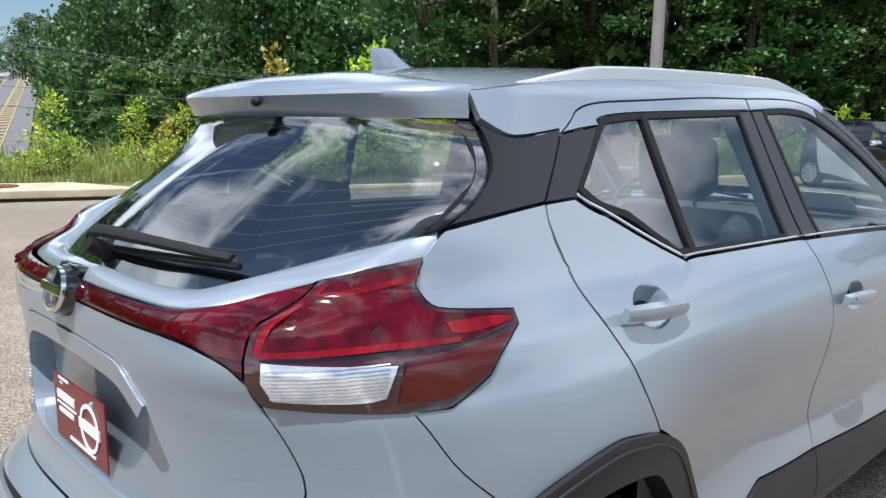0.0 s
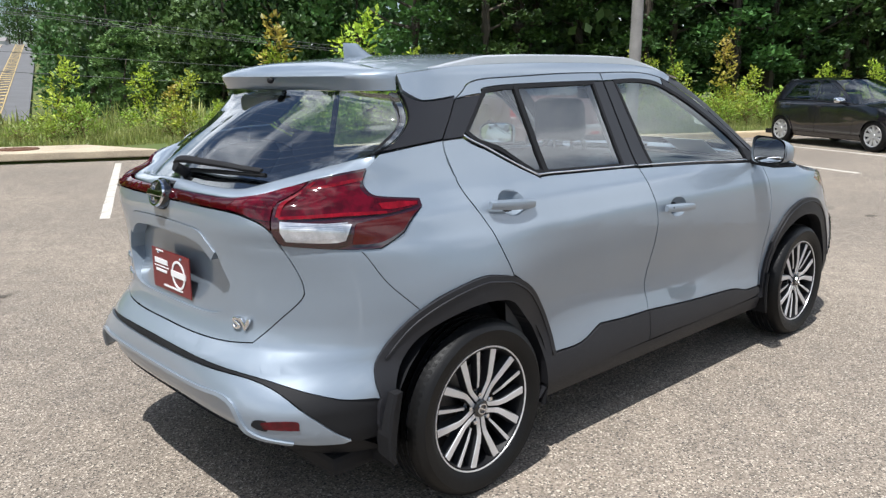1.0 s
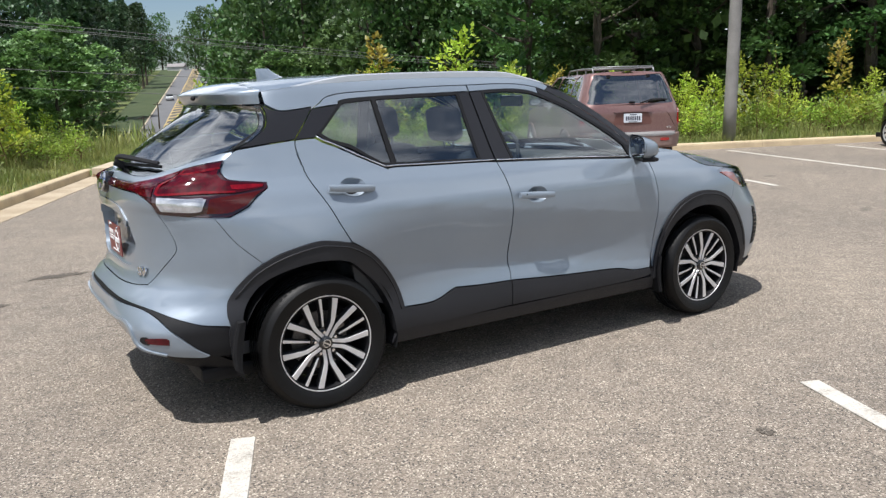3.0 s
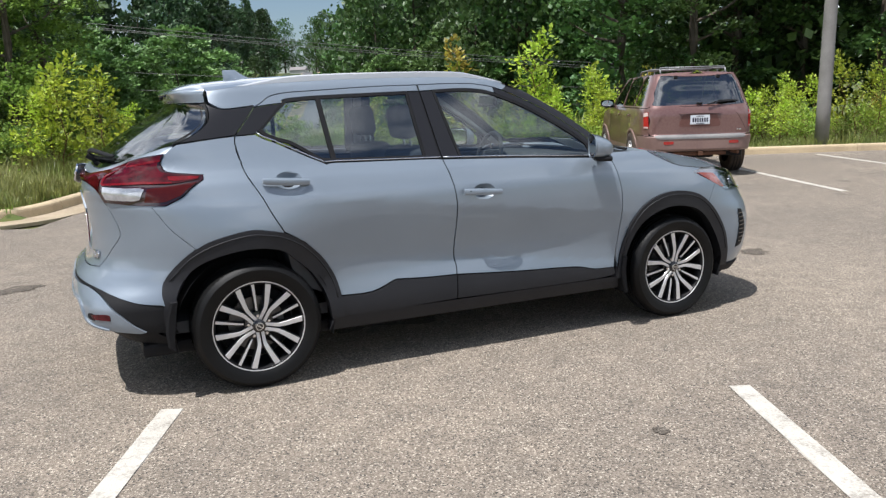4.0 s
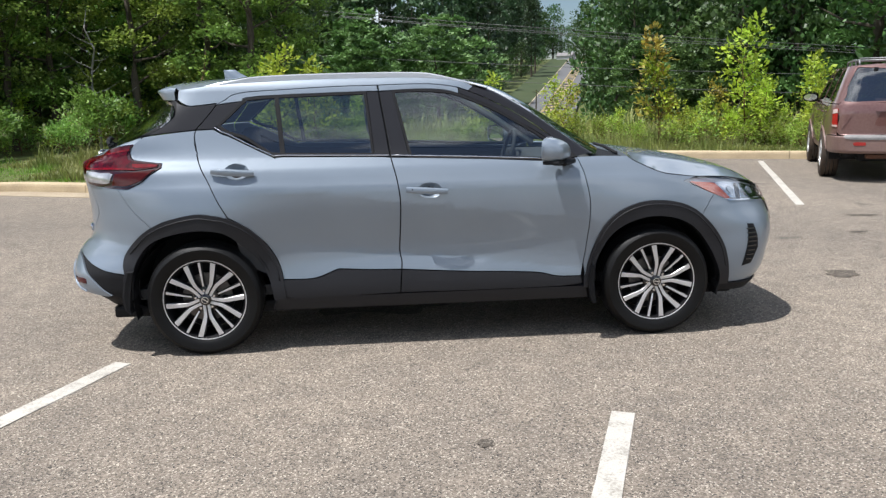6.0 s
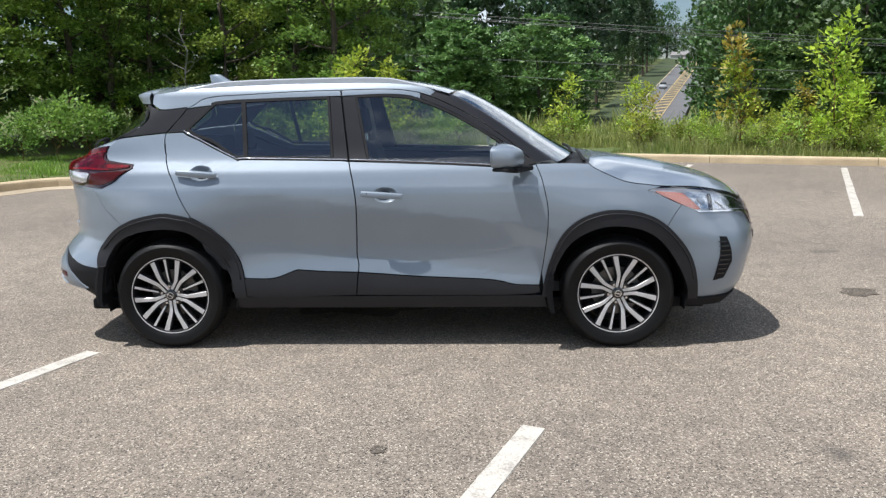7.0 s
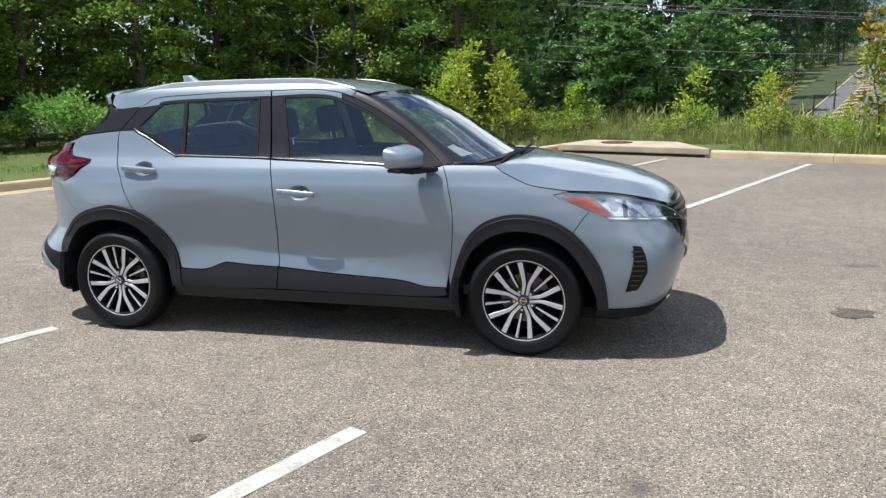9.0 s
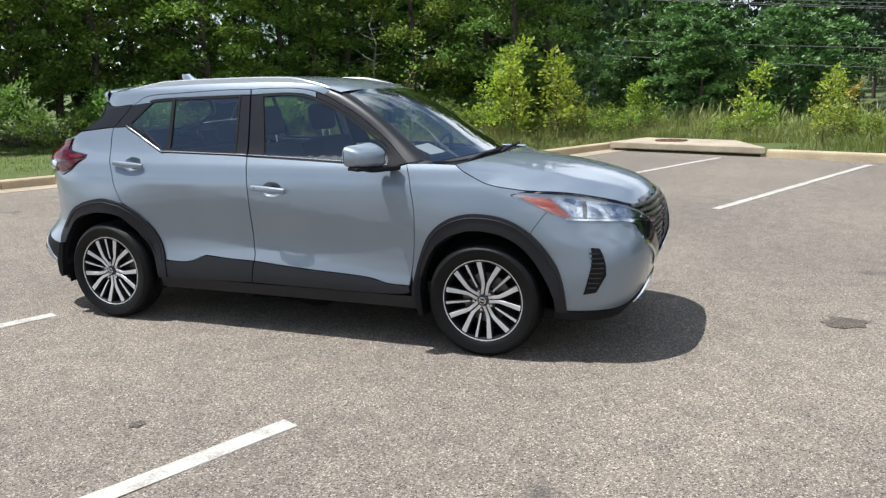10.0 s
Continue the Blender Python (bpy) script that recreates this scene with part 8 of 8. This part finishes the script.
MAROON = material("faded_maroon_paint", (0.165, 0.084, 0.076), 0.36, 0.3, other=(0.225, 0.128, 0.112), scale=1.6, fine=30.0, coat=0.9, ramp=(0.35, 0.7))
DUSTY = material("dusty_taupe_cladding", (0.185, 0.115, 0.1), 0.45, other=(0.25, 0.165, 0.14), scale=2.0, fine=40.0)
GREY_TRIM = material("grey_bumper_plastic", (0.15, 0.145, 0.145), 0.55, other=(0.28, 0.27, 0.26), scale=3.0, fine=60.0)
MUD_TYRE = material("muddy_tyre", (0.035, 0.028, 0.022), 0.9, other=(0.085, 0.055, 0.035), scale=5.0, fine=50.0, bump=0.3, bump_scale=90)
OLD_RED = material("old_red_lens", (0.42, 0.025, 0.02), 0.2, coat=0.6, other=(0.3, 0.015, 0.015), scale=8.0, fine=60.0)
OLD_CLEAR = material("hazy_clear_lens", (0.62, 0.5, 0.46), 0.25, coat=0.6, other=(0.5, 0.36, 0.33), scale=8.0, fine=60.0)
TINTED = glass_material("tinted_old_glass", (0.24, 0.27, 0.27))
TINTED_REAR = glass_material("tinted_rear_glass", (0.14, 0.17, 0.17), 1.0, 0.26)
PLATE_WHITE = material("white_plate", (0.72, 0.74, 0.76), 0.4, other=(0.62, 0.66, 0.72), scale=12.0, fine=80.0)
PLATE_INK = material("dark_plate_ink", (0.04, 0.045, 0.07), 0.5)

suv = thing("off_roader", "old faded maroon off-road car with roof rack and muddy tyres", "car", Matrix.Translation((8.995, 6.43, 0)) @ Matrix.Rotation(radians(64.0), 4, "Z") @ Matrix.Diagonal((1.0, 1.03, 1.0, 1.0)))
parked_car(suv, MAROON, TINTED, dict(
    belt=1.15, sill=0.48, base=2.7, half=0.905, inset=0.09, arch=(0.37, 0.43, 0.46), wheel=(0.37, 0.21, 0.25), cap=ALLOY, rubber=MUD_TYRE, spokes=6, flare=DUSTY, sill_paint=DUSTY, frame_paint=MAROON,
    cuts=([(0.05, 1.15), (0.16, 1.0), (0.3, 0.80), (0.36, 0.60)], [(1.05, 1.15), (1.07, 0.8), (1.05, 0.48)], [(2.12, 1.15), (2.14, 0.8), (2.12, 0.48)]),
    tail_edge=[(0.80, 0.70), (0.80, 0.95), (0.80, 1.15)], quarter_top=[(-0.6, 1.15), (0.05, 1.15)], bumper_corner=(-0.47, 0.69), nose_corner=(3.15, 0.72), nose_top=0.95,
    hood=[(2.12, 1.15), (2.5, 1.10), (2.9, 1.04), (3.25, 0.96)],
    frame=[[(-0.80, 1.155), (0.6, 1.155), (2.10, 1.155)], [(2.10, 1.165), (1.75, 1.42), (1.42, 1.66)], [(1.38, 1.69), (0.5, 1.70), (-0.2, 1.70), (-0.60, 1.70)]],
    windows=[[(-0.58, 1.19), (-0.45, 1.62), (-0.10, 1.63), (0.02, 1.19)], [(0.10, 1.19), (0.0, 1.63), (0.86, 1.64), (0.98, 1.19)], [(1.08, 1.19), (0.96, 1.64), (1.36, 1.63), (1.90, 1.27), (1.95, 1.19)]],
    gate=[(0.78, 0.71), (0.785, 0.95), (0.78, 1.165)], rear_window=[(0.715, 1.195), (0.70, 1.30), (0.625, 1.655)], rear_frame=[(0.78, 1.17), (0.70, 1.55), (0.655, 1.70)],
    rear_glass=TINTED_REAR, bumper=(0.69, 0.43), roof=(-0.64, 1.40, 1.70, 0.045), pillar=[(1.40, 1.685), (1.75, 1.43), (2.11, 1.165)]))
panel("bumper_step", polyline([(0.0, 0.70), T(0.5, 0.70), T(0.66, 0.70), T(0.72, 0.685)], [T(0.70, 0.655), T(0.6, 0.64), (0.0, 0.64)]), GREY_TRIM, suv, side=0, lift=0.008, gap=0, label="grey plastic bumper step")
both("bumper_reflector", polyline([T(0.44, 0.60), T(0.58, 0.60), T(0.58, 0.555), T(0.44, 0.555)]), OLD_RED, suv, lift=0.006, gap=0, label="red bumper reflector")
for s in (-1, 1):
    lamp = panel("tail_lamp", polyline([T(0.795, 0.81), T(0.795, 1.09)], [S(-0.74, 1.075), S(-0.77, 0.82)]), OLD_RED, suv, side=s, lift=0.008, gap=0.003, label="red and clear tail lamp")
    panel("clear_lens", polyline([T(0.80, 1.02), T(0.80, 1.085)], [S(-0.75, 1.07), S(-0.755, 1.005)]), OLD_CLEAR, lamp, side=s, lift=0.012, gap=0.003)
    panel("clear_lens", polyline([T(0.80, 0.815), T(0.80, 0.85)], [S(-0.77, 0.85), S(-0.775, 0.82)]), OLD_CLEAR, lamp, side=s, lift=0.012, gap=0.003)
    panel("gate_crease", polyline([T(0.76, 1.045), T(0.62, 1.06), T(0.58, 1.05)], [T(0.72, 0.82), T(0.75, 0.78)]), MAROON, suv, side=s, lift=0.007, gap=0, depth=0.008)
panel("gate_grip", polyline([(0.0, 1.075), T(0.30, 1.065), T(0.33, 1.045)], [T(0.28, 1.035), (0.0, 1.045)]), MAROON, suv, side=0, lift=0.03, gap=0, depth=0.03, label="raised tailgate grip")
# not recessed: shade of the plate pocket is put into a darker maroon
panel("plate_pocket", polyline([(0.0, 1.04), T(0.27, 1.03)], [T(0.33, 0.87), T(0.30, 0.835), (0.0, 0.835)]), material("shaded_pocket_paint", (0.13, 0.055, 0.045), 0.45, 0.2, other=(0.17, 0.08, 0.065), scale=3.0, fine=40.0), suv, side=0, lift=0.003, gap=0)
plate2 = part("number_plate", box_bm((-0.948, -0.155, 0.868), (-0.938, 0.155, 1.022), 0.004), PLATE_WHITE, suv, "white number plate with dark print")
for k in range(7):
    part("print_bar", box_bm((-0.951, -0.125 + 0.037 * k, 0.905), (-0.9465, -0.100 + 0.037 * k, 0.975)), PLATE_INK, plate2)
part("print_bar", box_bm((-0.951, -0.06, 0.995), (-0.9465, 0.06, 1.008)), PLATE_INK, plate2)
part("print_bar", box_bm((-0.951, -0.07, 0.878), (-0.9465, 0.07, 0.888)), PLATE_INK, plate2)
for k in range(2):
    part("badge_letter", box_bm((-0.945, -0.66 + 0.045 * k, 0.76), (-0.93, -0.63 + 0.045 * k, 0.785), 0.003), CHROME, suv)
p0, p1, p2 = at_tail(-0.12, 1.17, 0.05), at_tail(-0.24, 1.205, 0.05), at_tail(-0.58, 1.235, 0.03)
v, f = tube([tuple(p0), tuple(p1), tuple(p2)], 0.014, 6)
tagged(link_mesh("rear_wiper", v, f, BLACK, suv), "black rear wiper")
v, f = tube([tuple(at_tail(-0.30, 1.232, 0.03)), tuple(at_tail(-0.45, 1.24, 0.03)), tuple(at_tail(-0.60, 1.232, 0.03))], 0.014, 6)
link_mesh("wiper_blade", v, f, BLACK, suv)
for y in (-0.34, 0.34):
    c0 = at_tail(y, 1.66, 0.012)
    part("glass_hinge", box_bm((c0.x - 0.02, y - 0.03, 1.625), (c0.x + 0.03, y + 0.03, 1.675), 0.008), BLACK, suv)
c0 = at_tail(0.001, 1.215, 0.02)
part("glass_latch", box_bm((c0.x - 0.02, -0.045, 1.20), (c0.x + 0.02, 0.045, 1.225), 0.006), BLACK, suv)
RACK = material("grey_rack_metal", (0.22, 0.23, 0.23), 0.45, 0.5, other=(0.3, 0.3, 0.3), scale=4.0, fine=80.0)
rack = part("roof_rack", box_bm((-0.35, -0.55, 1.725), (-0.30, -0.51, 1.74)), RACK, suv, "grey metal roof rack")
for s in (-1, 1):
    v, f = tube([(-0.45, s * 0.53, 1.70), (-0.40, s * 0.53, 1.79), (0.3, s * 0.53, 1.805), (1.05, s * 0.53, 1.79), (1.15, s * 0.53, 1.72)], 0.014, 8)
    link_mesh("rack_rail", v, f, RACK, rack, smooth=True)
    for x in (0.0, 0.55):
        v, f = tube([(x, s * 0.53, 1.70), (x, s * 0.53, 1.8)], 0.012, 6)
        link_mesh("rack_foot", v, f, RACK, rack)
for x, z in ((-0.38, 1.815), (0.2, 1.80), (0.75, 1.80)):
    v, f = tube([(x, -0.53, z), (x, 0.53, z)], 0.012, 8)
    link_mesh("rack_bar", v, f, RACK, rack, smooth=True)
side_handles(suv, ((0.27, 1.02), (1.2, 1.02)), MAROON)
side_mirrors(suv, 1.93, 1.0, 1.22, BLACK, 1.1)
for y in (-0.38, 0.38):
    seat(1.2, y, 0.7, True, 0.5, suv)
# tow bar, tail pipe and tank under the rear
part("tow_bar", box_bm((-0.98, -0.42, 0.36), (-0.9, 0.42, 0.42), 0.01), RUST, suv, "rusty tow bar under the bumper")
part("tow_hitch", box_bm((-1.04, -0.04, 0.36), (-0.9, 0.04, 0.43), 0.008), RUST, suv)
v, f = tube([(-0.5, -0.58, 0.40), (-0.98, -0.60, 0.40)], 0.03, 12)
tagged(link_mesh("tail_pipe", v, f, RUST, suv, smooth=True), "rusty tail pipe")
part("rear_axle", box_bm((-0.07, -0.75, 0.30), (0.07, 0.75, 0.42), 0.03), BLACK, suv)
part("fuel_tank", box_bm((-0.75, -0.3, 0.30), (-0.2, 0.5, 0.5), 0.05), BLACK, suv)

# black hatchback, backed up to the kerb
set_shape(((0.18, 0.76), (0.30, 0.82), (0.45, 0.85), (0.6, 0.855), (0.75, 0.86), (0.88, 0.85), (0.95, 0.825), (1.0, 0.79), (1.2, 0.69), (1.38, 0.60), (1.45, 0.54), (1.50, 0.48)),
          ((0.18, -0.50), (0.3, -0.60), (0.42, -0.63), (0.60, -0.63), (0.72, -0.60), (0.9, -0.585), (1.0, -0.56), (1.06, -0.52), (1.25, -0.38), (1.36, -0.29), (1.41, -0.24), (1.50, -0.1)),
          ((0.18, 3.2), (0.35, 3.4), (0.55, 3.43), (0.7, 3.38), (0.8, 3.25), (0.95, 2.95), (1.5, 2.3)),
          ((0.18, 3.6), (0.9, 3.4), (1.1, 4.0), (1.5, 5.0)), ((0.18, 3.2), (1.5, 3.0)), 0.2, 2.35,
          ((0.0, 0.6, 0.62, 0.28, 0.018), (2.6, 0.6, 0.6, 0.28, 0.02)))
BLACK_PAINT = paint_material("black_car_paint", (0.006, 0.006, 0.009), 0.0, 0.22, 0.9)
GREEN_GLASS = glass_material("hatchback_glass", (0.62, 0.68, 0.64))
HUBCAP = material("silver_hubcap", (0.5, 0.5, 0.5), 0.4, 0.5, other=(0.4, 0.4, 0.4), scale=6.0, fine=60.0)
hatch = thing("hatchback", "black five-door hatchback with silver hubcaps backed to the kerb", "car", Matrix.Translation((16.93, 4.95, 0)) @ Matrix.Rotation(radians(244.5), 4, "Z"))
parked_car(hatch, BLACK_PAINT, GREEN_GLASS, dict(
    belt=0.95, sill=0.30, base=2.6, half=0.855, inset=0.085, arch=(0.31, 0.355, 0.34), wheel=(0.315, 0.215, 0.18), cap=HUBCAP, rubber=RUBBER, spokes=9, flare=BLACK_PAINT, sill_paint=BLACK_PAINT, frame_paint=BLACK_PAINT,
    cuts=([(0.06, 0.97), (0.12, 0.88), (0.24, 0.72), (0.31, 0.52)], [(1.0, 0.95), (1.03, 0.7), (1.0, 0.30)], [(2.05, 0.92), (2.08, 0.7), (2.02, 0.30)]),
    tail_edge=[(0.62, 0.62), (0.64, 0.8), (0.62, 0.97)], quarter_top=[(-0.25, 0.97), (0.06, 0.97)], bumper_corner=(-0.37, 0.58), nose_corner=(2.98, 0.62), nose_top=0.72,
    hood=[(2.05, 0.92), (2.4, 0.90), (2.75, 0.85), (3.0, 0.78)],
    frame=[[(-0.42, 0.98), (0.6, 0.965), (2.03, 0.93)], [(2.03, 0.94), (1.65, 1.18), (1.25, 1.38)], [(1.20, 1.41), (0.6, 1.42), (0.2, 1.41), (-0.16, 1.40)]],
    windows=[[(0.0, 1.02), (0.18, 1.29), (0.32, 1.34), (0.82, 1.365), (0.90, 0.99)], [(0.98, 0.99), (0.90, 1.365), (1.15, 1.35), (1.55, 1.17), (1.83, 0.97)]],
    gate=[(0.60, 0.63), (0.625, 0.8), (0.60, 0.98)], rear_window=[(0.56, 1.03), (0.52, 1.2), (0.47, 1.33)], rear_frame=[(0.60, 0.985), (0.60, 1.2), (0.52, 1.405)],
    rear_glass=TINTED, bumper=(0.61, 0.24), roof=(-0.19, 1.22, 1.41, 0.05), pillar=[(1.22, 1.40), (1.65, 1.19), (2.04, 0.935)]))
for s in (-1, 1):
    panel("tail_lamp", polyline([T(0.60, 0.80), T(0.58, 0.93)], [S(-0.36, 0.955), S(-0.34, 0.90), S(-0.40, 0.82)]), TAIL_RED, hatch, side=s, lift=0.006, gap=0, label="dark red tail lamp")
    strip("belt_line", [(-0.02, 0.995), (0.6, 0.972), (1.9, 0.945)], 0.007, BLACK, hatch, s)
side_handles(hatch, ((0.22, 0.87), (1.12, 0.86)), BLACK_PAINT)
side_mirrors(hatch, 1.72, 0.95, 1.0, CHROME, 0.95)
for y in (-0.34, 0.34):
    seat(1.15, y, 0.56, True, 0.48, hatch)
part("rear_bench", box_bm((0.1, -0.55, 0.45), (0.28, 0.55, 0.98), 0.05), SEAT, hatch, smooth=True)
